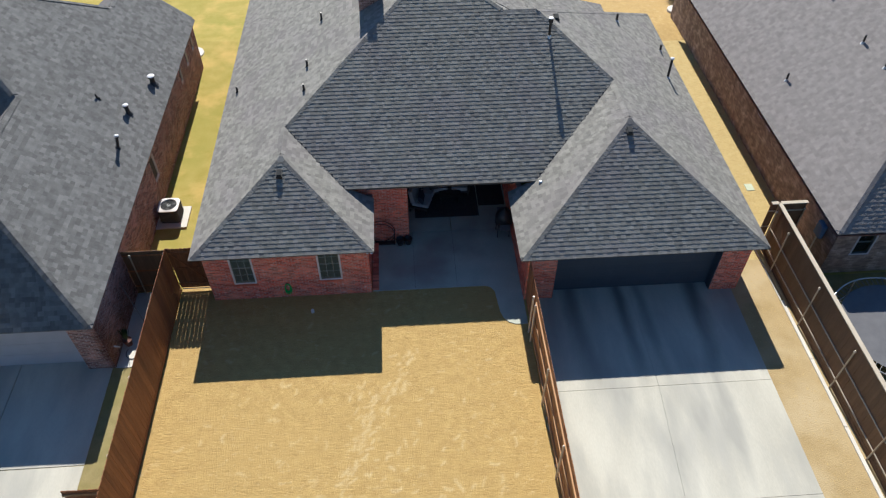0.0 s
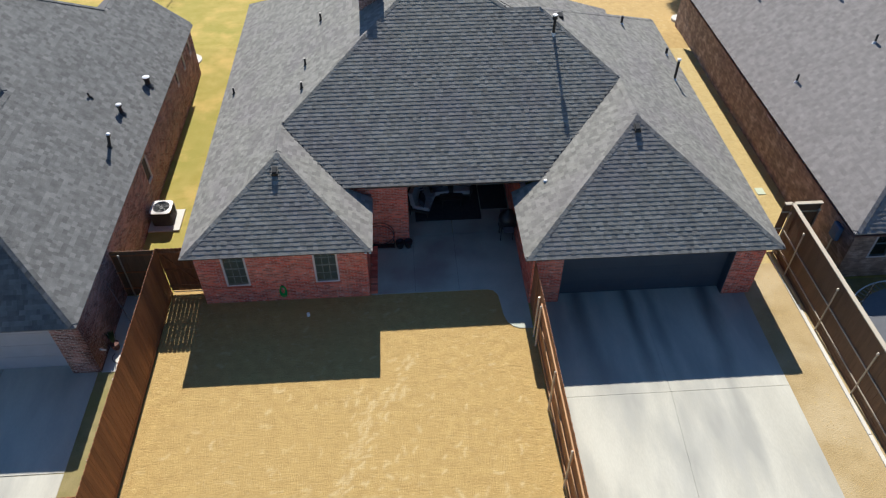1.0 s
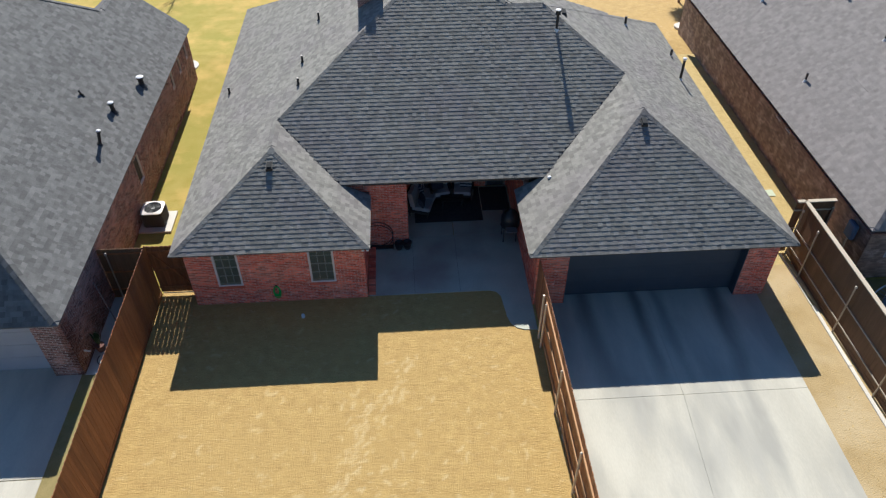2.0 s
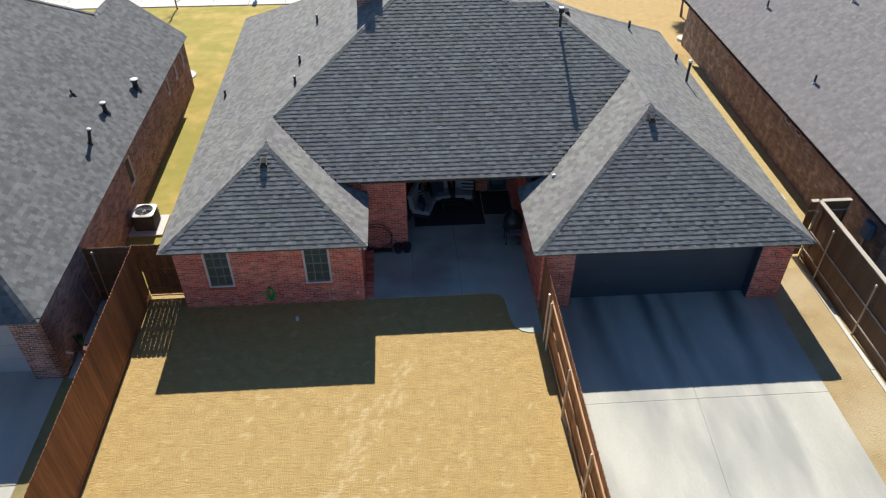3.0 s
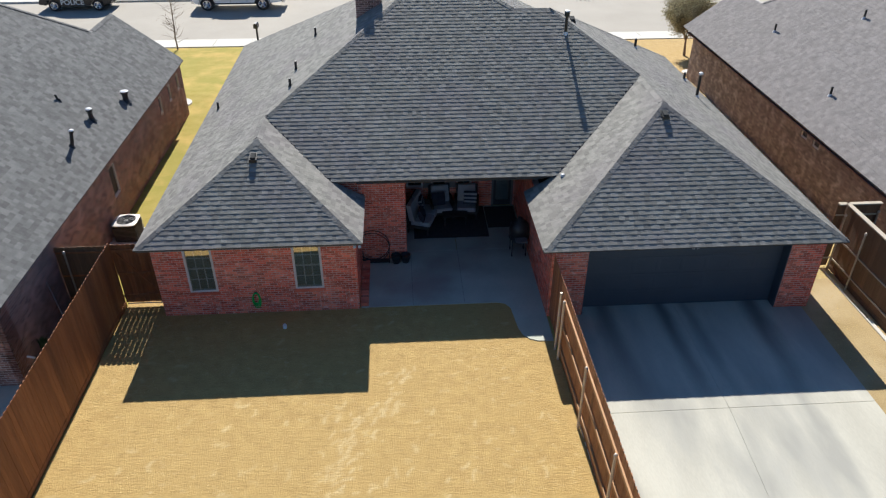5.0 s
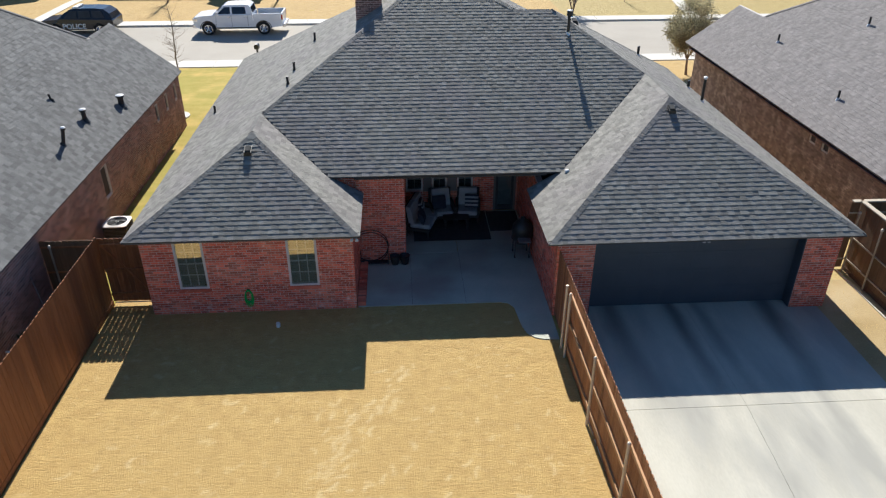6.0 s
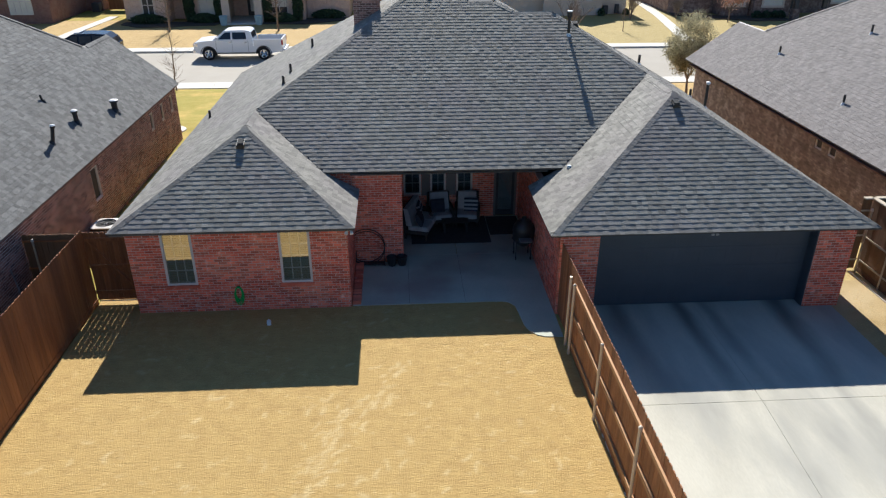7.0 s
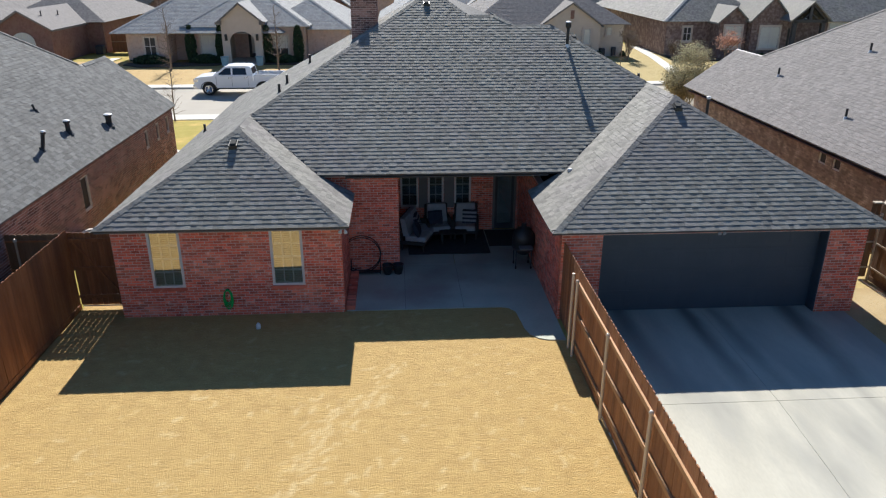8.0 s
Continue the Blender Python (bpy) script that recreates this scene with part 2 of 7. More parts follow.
CARP = mat("black_car_paint", (0.008, 0.009, 0.014), (0.012, 0.013, 0.019), 0.2, 1, 10, 0.0)
CARWIN = mat("tinted_car_window", (0.008, 0.011, 0.018), (0.012, 0.016, 0.024), 0.12, 1, 10, 0.0)
RUBBER = mat("tyre_rubber", (0.012, 0.012, 0.012), (0.025, 0.025, 0.025), 0.85, 8, 60, 0.1)
CHROME = mat("bright_alloy", (0.6, 0.6, 0.62), (0.7, 0.7, 0.72), 0.25, 4, 20, 0.0, metal=0.9)
REDL = mat("red_lamp_lens", (0.35, 0.01, 0.01), (0.45, 0.02, 0.02), 0.2, 4, 20, 0.0)
BARK = mat("grey_bark", (0.16, 0.12, 0.09), (0.28, 0.22, 0.17), 0.95, 9, 60, 0.5)
LEAF = mat("olive_leaf", (0.3, 0.28, 0.16), (0.5, 0.46, 0.31), 0.8, 2, 20, 0.0, rand=0.45)
LEAFO = mat("russet_leaf", (0.45, 0.25, 0.18), (0.6, 0.38, 0.28), 0.8, 2, 20, 0.0, rand=0.4)
for leafy in (LEAF, LEAFO):
    nn, ll = leafy.node_tree.nodes, leafy.node_tree.links
    thin, blend = nn.new("ShaderNodeBsdfTranslucent"), nn.new("ShaderNodeMixShader")
    blend.inputs[0].default_value = 0.5
    ll.new(nn["Principled BSDF"].inputs["Base Color"].links[0].from_socket, thin.inputs[0])
    ll.new(nn["Principled BSDF"].outputs[0], blend.inputs[1])
    ll.new(thin.outputs[0], blend.inputs[2])
    ll.new(blend.outputs[0], nn["Material Output"].inputs[0])
MULCH = mat("dark_mulch", (0.05, 0.035, 0.025), (0.09, 0.065, 0.045), 0.95, 5, 40, 0.5)
HEDGE = mat("dark_hedge_leaf", (0.015, 0.035, 0.012), (0.04, 0.07, 0.025), 0.8, 2, 20, 0.0, rand=0.5)
STUCCO = mat("cream_stucco", (0.55, 0.47, 0.38), (0.64, 0.55, 0.46), 0.9, 1.5, 40, 0.2)
POTB = mat("pale_blue_glaze", (0.35, 0.5, 0.55), (0.45, 0.6, 0.64), 0.3, 4, 30, 0.05)
TRAMP = mat("woven_trampoline_mat", (0.1, 0.1, 0.105), (0.14, 0.14, 0.145), 0.5, 3, 60, 0.1)
DULLG = mat("worn_grass", (0.2, 0.17, 0.07), (0.34, 0.28, 0.13), 0.95, 2.5, 40, 0.6, c3=(0.26, 0.23, 0.08), big=0.8, spec=0.1)
SHINGLE_P = mat("bleached_shingle", (0.3, 0.298, 0.29), (0.4, 0.396, 0.385), 0.85, 1.5, 12, 0.3, rand=0.12, spec=0.3)
SHINGLE_F = mat("pale_weathered_shingle", (0.28, 0.278, 0.272), (0.37, 0.367, 0.358), 0.85, 1.5, 12, 0.3, rand=0.12, spec=0.25)
MBLUE = mat("dull_blue_metal", (0.06, 0.13, 0.24), (0.09, 0.17, 0.3), 0.5, 3, 30, 0.05)
VALVE = mat("pale_green_plastic", (0.42, 0.48, 0.34), (0.5, 0.55, 0.4), 0.6, 4, 30, 0.05)
HOOD = mat("dull_dark_hood", (0.03, 0.032, 0.032), (0.055, 0.056, 0.056), 0.85, 4, 30, 0.05, spec=0.2)
BLINDG = mat("grey_green_blind", (0.17, 0.2, 0.2), (0.22, 0.26, 0.26), 0.7, 3, 30, 0.05)
BLINDS = mat("pale_blind", (0.62, 0.6, 0.52), (0.7, 0.68, 0.6), 0.7, 3, 30, 0.05)


def glass_mat(name, gloss, tint):
    m = bpy.data.materials.new(name)
    m.use_nodes = True
    n, ln = m.node_tree.nodes, m.node_tree.links
    n.remove(n["Principled BSDF"])
    g, t, mx = n.new("ShaderNodeBsdfGlossy"), n.new("ShaderNodeBsdfTransparent"), n.new("ShaderNodeMixShader")
    g.inputs["Roughness"].default_value = 0.02
    g.inputs["Color"].default_value = (0.95, 0.95, 0.92, 1)
    t.inputs["Color"].default_value = (*tint, 1)
    mx.inputs[0].default_value = gloss
    ln.new(t.outputs[0], mx.inputs[1])
    ln.new(g.outputs[0], mx.inputs[2])
    ln.new(mx.outputs[0], n["Material Output"].inputs[0])
    return m


# matte dark colour in place of glass, leaving out the lawn's reflection
MATTE_PANE = mat("matte_dark_pane", (0.05, 0.045, 0.045), (0.075, 0.068, 0.066), 0.7, 3, 80, 0.0, spec=0.25)
GLASS = glass_mat("coated_window_glass", 0.45, (0.8, 0.86, 0.86))
PLAIN = glass_mat("plain_window_glass", 0.1, (0.5, 0.55, 0.55))


# ---- mesh building ----
class Geo:
    def __init__(self):
        self.v, self.f = [], []

    def quad(self, *pts):
        k = len(self.v)
        self.v += [tuple(p) for p in pts]
        self.f.append(tuple(range(k, k + len(pts))))

    def hexa(self, a, b):
        """Two rings of equal length, joined: lower ring a, upper ring b."""
        k, n = len(self.v), len(a)
        self.v += [tuple(p) for p in a] + [tuple(p) for p in b]
        self.f.append(tuple(range(k + n - 1, k - 1, -1)))
        self.f.append(tuple(range(k + n, k + 2 * n)))
        for i in range(n):
            j = (i + 1) % n
            self.f.append((k + i, k + j, k + n + j, k + n + i))

    def box(self, x0, x1, y0, y1, z0, z1, c=0.0):
        """A box, its upright and upper edges cut by c."""
        if not c:
            self.hexa([(x0, y0, z0), (x1, y0, z0), (x1, y1, z0), (x0, y1, z0)], [(x0, y0, z1), (x1, y0, z1), (x1, y1, z1), (x0, y1, z1)])
            return
        def ring(z, d):
            e = c + d
            return [(x0 + e, y0 + d, z), (x1 - e, y0 + d, z), (x1 - d, y0 + e, z), (x1 - d, y1 - e, z), (x1 - e, y1 - d, z), (x0 + e, y1 - d, z), (x0 + d, y1 - e, z), (x0 + d, y0 + e, z)]
        k = len(self.v)
        self.v += ring(z0, 0) + ring(z1 - c, 0) + ring(z1, c * 0.7)
        self.f += [tuple(range(k + 7, k - 1, -1)), tuple(range(k + 16, k + 24))]
        for r in (0, 8):
            self.f += [(k + r + i, k + r + (i + 1) % 8, k + r + 8 + (i + 1) % 8, k + r + 8 + i) for i in range(8)]

    def rod(self, p, q, r0, r1=None, n=8, cap=True):
        p, q = Vector(p), Vector(q)
        r1 = r0 if r1 is None else r1
        d = (q - p).normalized()
        s = d.orthogonal().normalized()
        t = d.cross(s)
        ring = lambda c, r: [c + (s * math.cos(a) + t * math.sin(a)) * r for a in [2 * math.pi * i / n for i in range(n)]]
        self.hexa(ring(p, r0), ring(q, r1))

    def lathe(self, x, y, prof, n=16):
        for (r0, z0), (r1, z1) in zip(prof, prof[1:]):
            k = len(self.v)
            for r, z in ((r0, z0), (r1, z1)):
                self.v += [(x + r * math.cos(2 * math.pi * i / n), y + r * math.sin(2 * math.pi * i / n), z) for i in range(n)]
            self.f += [(k + i, k + (i + 1) % n, k + n + (i + 1) % n, k + n + i) for i in range(n)]

    def ring(self, c, R, r, axis="y", n=40, m=8, a0=0.0, a1=2 * math.pi):
        steps = n + 1
        k = len(self.v)
        for i in range(steps):
            a = a0 + (a1 - a0) * i / n
            for j in range(m):
                b = 2 * math.pi * j / m
                rr = R + r * math.cos(b)
                p = (rr * math.cos(a), r * math.sin(b), rr * math.sin(a))
                if axis == "z":
                    p = (p[0], p[2], p[1])
                if axis == "x":
                    p = (p[1], p[0], p[2])
                self.v.append((c[0] + p[0], c[1] + p[1], c[2] + p[2]))
        for i in range(n):
            for j in range(m):
                a, b = k + i * m + j, k + i * m + (j + 1) % m
                self.f.append((a, b, b + m, a + m))

    def pieces(self):
        """The separate pieces, each as a Geo of its own."""
        root = {}
        def find(a):
            while root.setdefault(a, a) != a:
                a = root[a]
            return a
        keys = [tuple(round(c, 4) for c in p) for p in self.v]
        for f in self.f:
            for i in f[1:]:
                a, c = find(keys[f[0]]), find(keys[i])
                if a != c:
                    root[a] = c
        out = {}
        for f in self.f:
            g = out.setdefault(find(keys[f[0]]), Geo())
            k = len(g.v)
            g.v += [self.v[i] for i in f]
            g.f.append(tuple(range(k, k + len(f))))
        return list(out.values())

    def mesh(self, name, material, weld=True):
        me = bpy.data.meshes.new(name)
        me.from_pydata(self.v, [], self.f)
        me.materials.append(material)
        bm = bmesh.new()
        bm.from_mesh(me)
        if weld and len(self.f) < 9000:
            bmesh.ops.remove_doubles(bm, verts=bm.verts, dist=1e-5)
            bmesh.ops.recalc_face_normals(bm, faces=bm.faces)
        bm.to_mesh(me)
        bm.free()
        return me


def thing(name, label, category, at=(0, 0, 0), group="", kind=""):
    ob = new(name)
    ob.location = at
    return tagged(ob, label, category, group, kind)


def part(name, g, material, parent, label="", smooth=False, split=False):
    """Links a Geo, in the world's coordinates, as one mesh under a thing or a part; split: each of its pieces by itself."""
    if split:
        made = [part(name, p, material, parent, label) for p in g.pieces()]
        return made[0]
    ob = new(name, g.mesh(name, material, not name.endswith("_field") and name != "crown"))
    base = parent
    off = Vector((0, 0, 0))
    while base:
        off += base.location
        base = base.parent
    ob.parent = parent
    ob.location = -off
    if smooth:
        for p in ob.data.polygons:
            p.use_smooth = True
    if label:
        ob["label"] = label
    return ob


def single(name, g, material, label, category="", kind="", group="", smooth=False):
    ob = new(name, g.mesh(name, material))
    if smooth:
        for p in ob.data.polygons:
            p.use_smooth = True
    return tagged(ob, label, category, group, kind)


# ---- roofs ----
COURSE = 0.145


def rows_of(poly2, v):
    xs = []
    for (a, b), (c, d) in zip(poly2, poly2[1:] + poly2[:1]):
        if (b - v) * (d - v) < 0 or (b == v) != (d == v):
            xs.append(a + (c - a) * (v - b) / (d - b))
    return (min(xs), max(xs)) if len(xs) > 1 else None


def roof_face(pts, deck, sh=None, rng=None, depth=0.045, pieces=None, course=COURSE, lift=1.0):
    """One plane of a roof; its eave runs from pts[0] to pts[1]. deck gets the boarding, sh the shingle tabs, pieces the tabs to be parts."""
    P = [Vector(p) for p in pts]
    u = (P[1] - P[0]).normalized()
    n = u.cross(P[-1] - P[0]).normalized()
    n = -n if n.z < 0 else n
    w = n.cross(u)
    w = -w if w.z < 0 else w
    deck.hexa([p - Vector((0, 0, depth)) for p in P], P)
    if sh is None and pieces is None:
        return
    flat = [((p - P[0]).dot(u), (p - P[0]).dot(w)) for p in P]
    top = max(b for a, b in flat)
    at = lambda a, b, h: P[0] + u * a + w * b + n * h
    for i in range(int(top / course) + 1):
        v0, v1 = i * course - 0.012, min((i + 1) * course, top - 1e-3)
        r0, r1 = rows_of(flat, max(v0, 1e-4)), rows_of(flat, v1)
        if not r0:
            continue
        r1 = r1 or r0
        a, end, k = min(r0[0], r1[0]) - rng.uniform(0, 0.3), max(r0[1], r1[1]), rng.randint(0, 1)
        while a < end:
            k += 1
            thick = k % 2
            wd = rng.uniform(0.12, 0.24) if thick else rng.uniform(0.09, 0.19)
            b = a + wd
            q0 = (max(a, r0[0]), min(b, r0[1]))
            q1 = (max(a, r1[0]), min(b, r1[1]))
            if q0[0] < q0[1] and q1[0] < q1[1]:
                h = 0.0158 if thick else 0.0108
                h = (h + rng.uniform(-0.001, 0.001)) * lift
                dv = rng.uniform(-0.002, 0.002)
                top4 = [at(q0[0], v0 + dv, h), at(q0[1], v0 + dv, h), at(q1[1], v1, h * 0.2), at(q1[0], v1, h * 0.2)]
                low4 = [at(q0[0], v0 + dv, 0), at(q0[1], v0 + dv, 0)]
                if pieces is not None:
                    pieces.append((top4, low4))
                else:
                    kk = len(sh.v)
                    sh.v += [tuple(p) for p in top4 + low4]
                    sh.f += [(kk, kk + 1, kk + 2, kk + 3), (kk + 4, kk + 5, kk + 1, kk), (kk + 4, kk, kk + 3), (kk + 5, kk + 2, kk + 1)]
            a = b


def caps(g, p, q, s=0.4, half=0.13, step=0.2):
    """Ridge caps from the low end p to q: short saddles, each lapping over the one below."""
    p, q = Vector(p), Vector(q)
    p += (q - p).normalized() * 0.12
    L = (q - p).length
    d = (q - p) / L
    h = Vector((d.y, -d.x, 0)).normalized() * half
    n = int(L / step)
    for i in range(n):
        a, b = p + d * (L * i / n), p + d * (L * (i + 1) / n + 0.03)
        up0, up1, dn = Vector((0, 0, 0.018)), Vector((0, 0, 0.013)), Vector((0, 0, half * s))
        A = [a - h - dn + up0, a + up0, a + h - dn + up0]
        Bq = [b - h - dn + up1, b + up1, b + h - dn + up1]
        low = [x - Vector((0, 0, 0.03)) for x in A]
        g.quad(A[0], A[1], Bq[1], Bq[0])
        g.quad(A[1], A[2], Bq[2], Bq[1])
        g.quad(low[0], low[1], A[1], A[0])
        g.quad(low[1], low[2], A[2], A[1])


# ---- brickwork ----
BL, BH = 0.205, 0.0705


def bricks(g, o, u, n, length, height, holes=(), rng=None, proud=0.003, pieces=None, zcut=None):
    """Running-bond bricks over a wall that starts at o, runs along u and faces n; holes are (u0, u1, z0, z1)."""
    o, u, n = Vector(o), Vector(u), Vector(n)
    for j in range(int(height / BH)):
        z0, z1 = j * BH + 0.007, (j + 1) * BH - 0.007
        a = -(j % 2) * BL / 2
        while a < length:
            s0, s1 = max(a + 0.007, 0.0), min(a + BL - 0.007, length)
            a += BL
            spans = [(s0, s1)]
            for h0, h1, k0, k1 in holes:
                if z1 > k0 and z0 < k1:
                    spans = [t for x, y in spans for t in ((x, min(y, h0)), (max(x, h1), y)) if t[1] - t[0] > 0.02]
            for x, y in spans:
                if y - x < 0.02 or (zcut and zcut((x + y) / 2) < z1):
                    continue
                p = proud + rng.uniform(-0.0012, 0.0012)
                if pieces is not None:
                    pieces.append((x, y, z0, z1, p))
                    continue
                A = [o + u * x + Vector((0, 0, z0)), o + u * y + Vector((0, 0, z0)), o + u * y + Vector((0, 0, z1)), o + u * x + Vector((0, 0, z1))]
                F = [q + n * p for q in A]
                k = len(g.v)
                g.v += [tuple(q) for q in A + F]
                g.f += [(k + 4, k + 5, k + 6, k + 7), (k, k + 1, k + 5, k + 4), (k + 1, k + 2, k + 6, k + 5), (k + 2, k + 3, k + 7, k + 6), (k + 3, k, k + 4, k + 7)]


def window(name, parent, x0, x1, z0, z1, y, cols=3, rows=4, facing=-1, frame_mat=None, blinds=True, glass=None, depth=0.1, w=0.06, yaw=0.0):
    """A double-hung window in a wall that faces -y (or +y), with its grid behind the glass."""
    f, fm = facing, frame_mat or VINYL
    g = Geo()
    def bx(gg, a, b, c, d, e, h):
        gg.box(a, b, min(c, d), max(c, d), e, h)
    bx(g, x0, x1, y, y - f * depth, z0, z0 + w)
    bx(g, x0, x1, y, y - f * depth, z1 - w, z1)
    bx(g, x0, x0 + w, y, y - f * depth, z0 + w, z1 - w)
    bx(g, x1 - w, x1, y, y - f * depth, z0 + w, z1 - w)
    win = part(name, g, fm, parent)
    g = Geo()
    g.quad((x0 + w, y - f * (0.012 - yaw), z0 + w), (x1 - w, y - f * (0.012 + yaw), z0 + w), (x1 - w, y - f * (0.042 + yaw), z1 - w), (x0 + w, y - f * (0.042 - yaw), z1 - w))
    pane = part("pane", g, glass or GLASS, win, "reflective window glass")
    pane.visible_shadow = False
    g = Geo()
    my = y - f * (0.045 + yaw)
    zm = (z0 + z1) / 2
    bx(g, x0 + w, x1 - w, my, my - f * 0.03, zm - 0.02, zm + 0.02)
    for i in range(1, cols):
        x = x0 + w + (x1 - x0 - 2 * w) * i / cols
        bx(g, x - 0.014, x + 0.014, my, my - f * 0.012, z0 + w, z1 - w)
    for i in range(1, rows):
        z = z0 + w + (z1 - z0 - 2 * w) * i / rows
        if abs(z - zm) > 0.05:
            bx(g, x0 + w, x1 - w, my, my - f * 0.012, z - 0.014, z + 0.014)
    part("muntin_grid", g, fm, win)
    g = Geo()
    bx(g, x0 + 0.01, x1 - 0.01, y - f * (depth + 0.1), y - f * (depth + 0.12), z0, z1)
    part("dark_backing", g, DARKIN, win)
    if blinds:
        g = Geo()
        n = int((z1 - z0 - 2 * w) / 0.05)
        for i in range(n):
            z = z0 + w + 0.02 + i * 0.05
            by = y - f * 0.085
            g.quad((x0 + w, by, z), (x1 - w, by, z), (x1 - w, by - f * 0.035, z + 0.022), (x0 + w, by - f * 0.035, z + 0.022))
        part("blind", g, BLINDG, win, "grey-green slatted blind")
    return win


# ---- ground and paving ----
RNG = random.Random(5)
E0 = 2.39            # eave height of the wings
g = Geo()
for ya, yc, za, zc in ((-150, 33.5, -0.03, -0.03), (33.5, 42.8, -0.03, -0.84), (42.8, 900, -0.84, -0.84)):
    g.quad((-400, ya, za), (400, ya, za), (400, yc, zc), (-400, yc, zc))
single("ground", g, GREENISH, "dormant yellow-green grass of the lots and verges", "ground", "structure")


def sheet(name, poly, z, material, label, category, h=0.06, kind="structure"):
    gg = Geo()
    gg.hexa([(x, y, z - h) for x, y in poly], [(x, y, z) for x, y in poly])
    return single(name, gg, material, label, category, kind)


def lawn_sheet(name, x0, x1, y0, y1, z, material, label, step=0.25, amp=0.003, worn=None):
    """A lawn of gently uneven ground."""
    gg = Geo()
    nx, ny = int((x1 - x0) / step), int((y1 - y0) / step)
    for j in range(ny + 1):
        for i in range(nx + 1):
            x, y = x0 + (x1 - x0) * i / nx, y0 + (y1 - y0) * j / ny
            edge = 0 if i in (0, nx) or j in (0, ny) else 1
            gg.v.append((x, y, z + edge * amp * (noise.noise((x * 1.7, y * 1.7, 3)) + 0.6 * noise.noise((x * 4, y * 4, 9)))))
    gg.f = [(j * (nx + 1) + i, j * (nx + 1) + i + 1, (j + 1) * (nx + 1) + i + 1, (j + 1) * (nx + 1) + i) for j in range(ny) for i in range(nx)]
    ob = single(name, gg, material, label, "lawn", "structure")
    if worn:
        ob.data.attributes.new("worn", "FLOAT", "POINT").data.foreach_set("value", worn(np.array(gg.v)))
    return ob


def trodden(pts):
    """How far each point lies in a pale mark: short bent strokes of flattened straw, many along a line from the porch corner."""
    rng = random.Random(11)
    out = np.zeros(len(pts), dtype=np.float32)
    trail = ((0.0, 13.7), (-0.45, 12.5), (-1.05, 11.9), (-1.45, 11.2), (-1.6, 10.2), (-2.3, 8.6), (-3.0, 6.6))
    for k in range(300):
        if k % 6 < 2:
            i, f = rng.randint(0, len(trail) - 2), rng.random()
            x = trail[i][0] * (1 - f) + trail[i + 1][0] * f + rng.gauss(0, 0.16)
            y = trail[i][1] * (1 - f) + trail[i + 1][1] * f + rng.gauss(0, 0.16)
            a = rng.gauss(1.0, 0.35)
        elif k % 6 < 5:
            x, y, a = rng.gauss(-0.4, 2.3), rng.gauss(9.4, 2.6), rng.gauss(0.9, 0.8)
        else:
            x, y, a = rng.uniform(-7.2, 3.6), rng.uniform(0.5, 15.8), rng.uniform(0, 3.14)
        L, bend, w, top = rng.uniform(0.03, 0.13), rng.gauss(0, 1.6), rng.uniform(0.03, 0.06), rng.uniform(0.3, 0.9)
        near = np.nonzero((abs(pts[:, 0] - x) < L + 0.2) & (abs(pts[:, 1] - y) < L + 0.2))[0]
        dx, dy = pts[near, 0] - x, pts[near, 1] - y
        u, v = dx * math.cos(a) + dy * math.sin(a), dy * math.cos(a) - dx * math.sin(a)
        v = v - bend * u * u
        d = np.hypot(v, np.maximum(abs(u) - L, 0))
        out[near] = np.maximum(out[near], top * np.exp(-(d / w) ** 2))
    return out


lawn_sheet("lawn_back", -7.78, 4.03, -6.0, 18.6, 0.0, LAWN, "straw-coloured dormant back lawn with pale trodden marks", 0.05, worn=trodden)
lawn_sheet("lawn_strip", 11.25, 14.7, -6.0, 17.0, 0.0, STRIP, "sandy dry grass strip beside the driveway", 0.4)
lawn_sheet("lawn_passage", 11.25, 14.7, 17.0, 32.02, 0.0, LAWN_P, "straw-yellow grass between two houses", 0.4)
lawn_sheet("lawn_side", -9.7, -6.5, 16.95, 33.5, -0.005, GREENISH, "yellow-green side lawn between two houses", 0.4)
lawn_sheet("lawn_neighbour", -9.75, -7.8, -6.0, 16.9, -0.005, DULLG, "worn grass strip between driveway and fence", 0.3)
lawn_sheet("lawn_street", -80, 12, 51.7, 64.0, 0.0, LAWN, "straw-coloured front lawns across the street", 1.5, 0.05)
lawn_sheet("lawn_street", 12, 90, 51.7, 75.0, 0.0, LAWN_Y, "yellow-green front lawns across the street", 1.5, 0.05)
for nm, xa, xb, ml, lb in (("lawn_front", -60, -2, GREENISH, "yellow-green front lawn sloping to the street"), ("lawn_front_far", -2, 70, LAWN, "straw-coloured front lawn sloping to the street")):
    gg = Geo()
    gg.quad((xa, 32.0, -0.03), (xb, 32.0, -0.03), (xb, 33.5, -0.005), (xa, 33.5, -0.005))
    gg.quad((xa, 33.5, -0.005), (xb, 33.5, -0.005), (xb, 43.4, -0.81), (xa, 43.4, -0.81))
    single(nm, gg, ml, lb, "lawn", "structure")

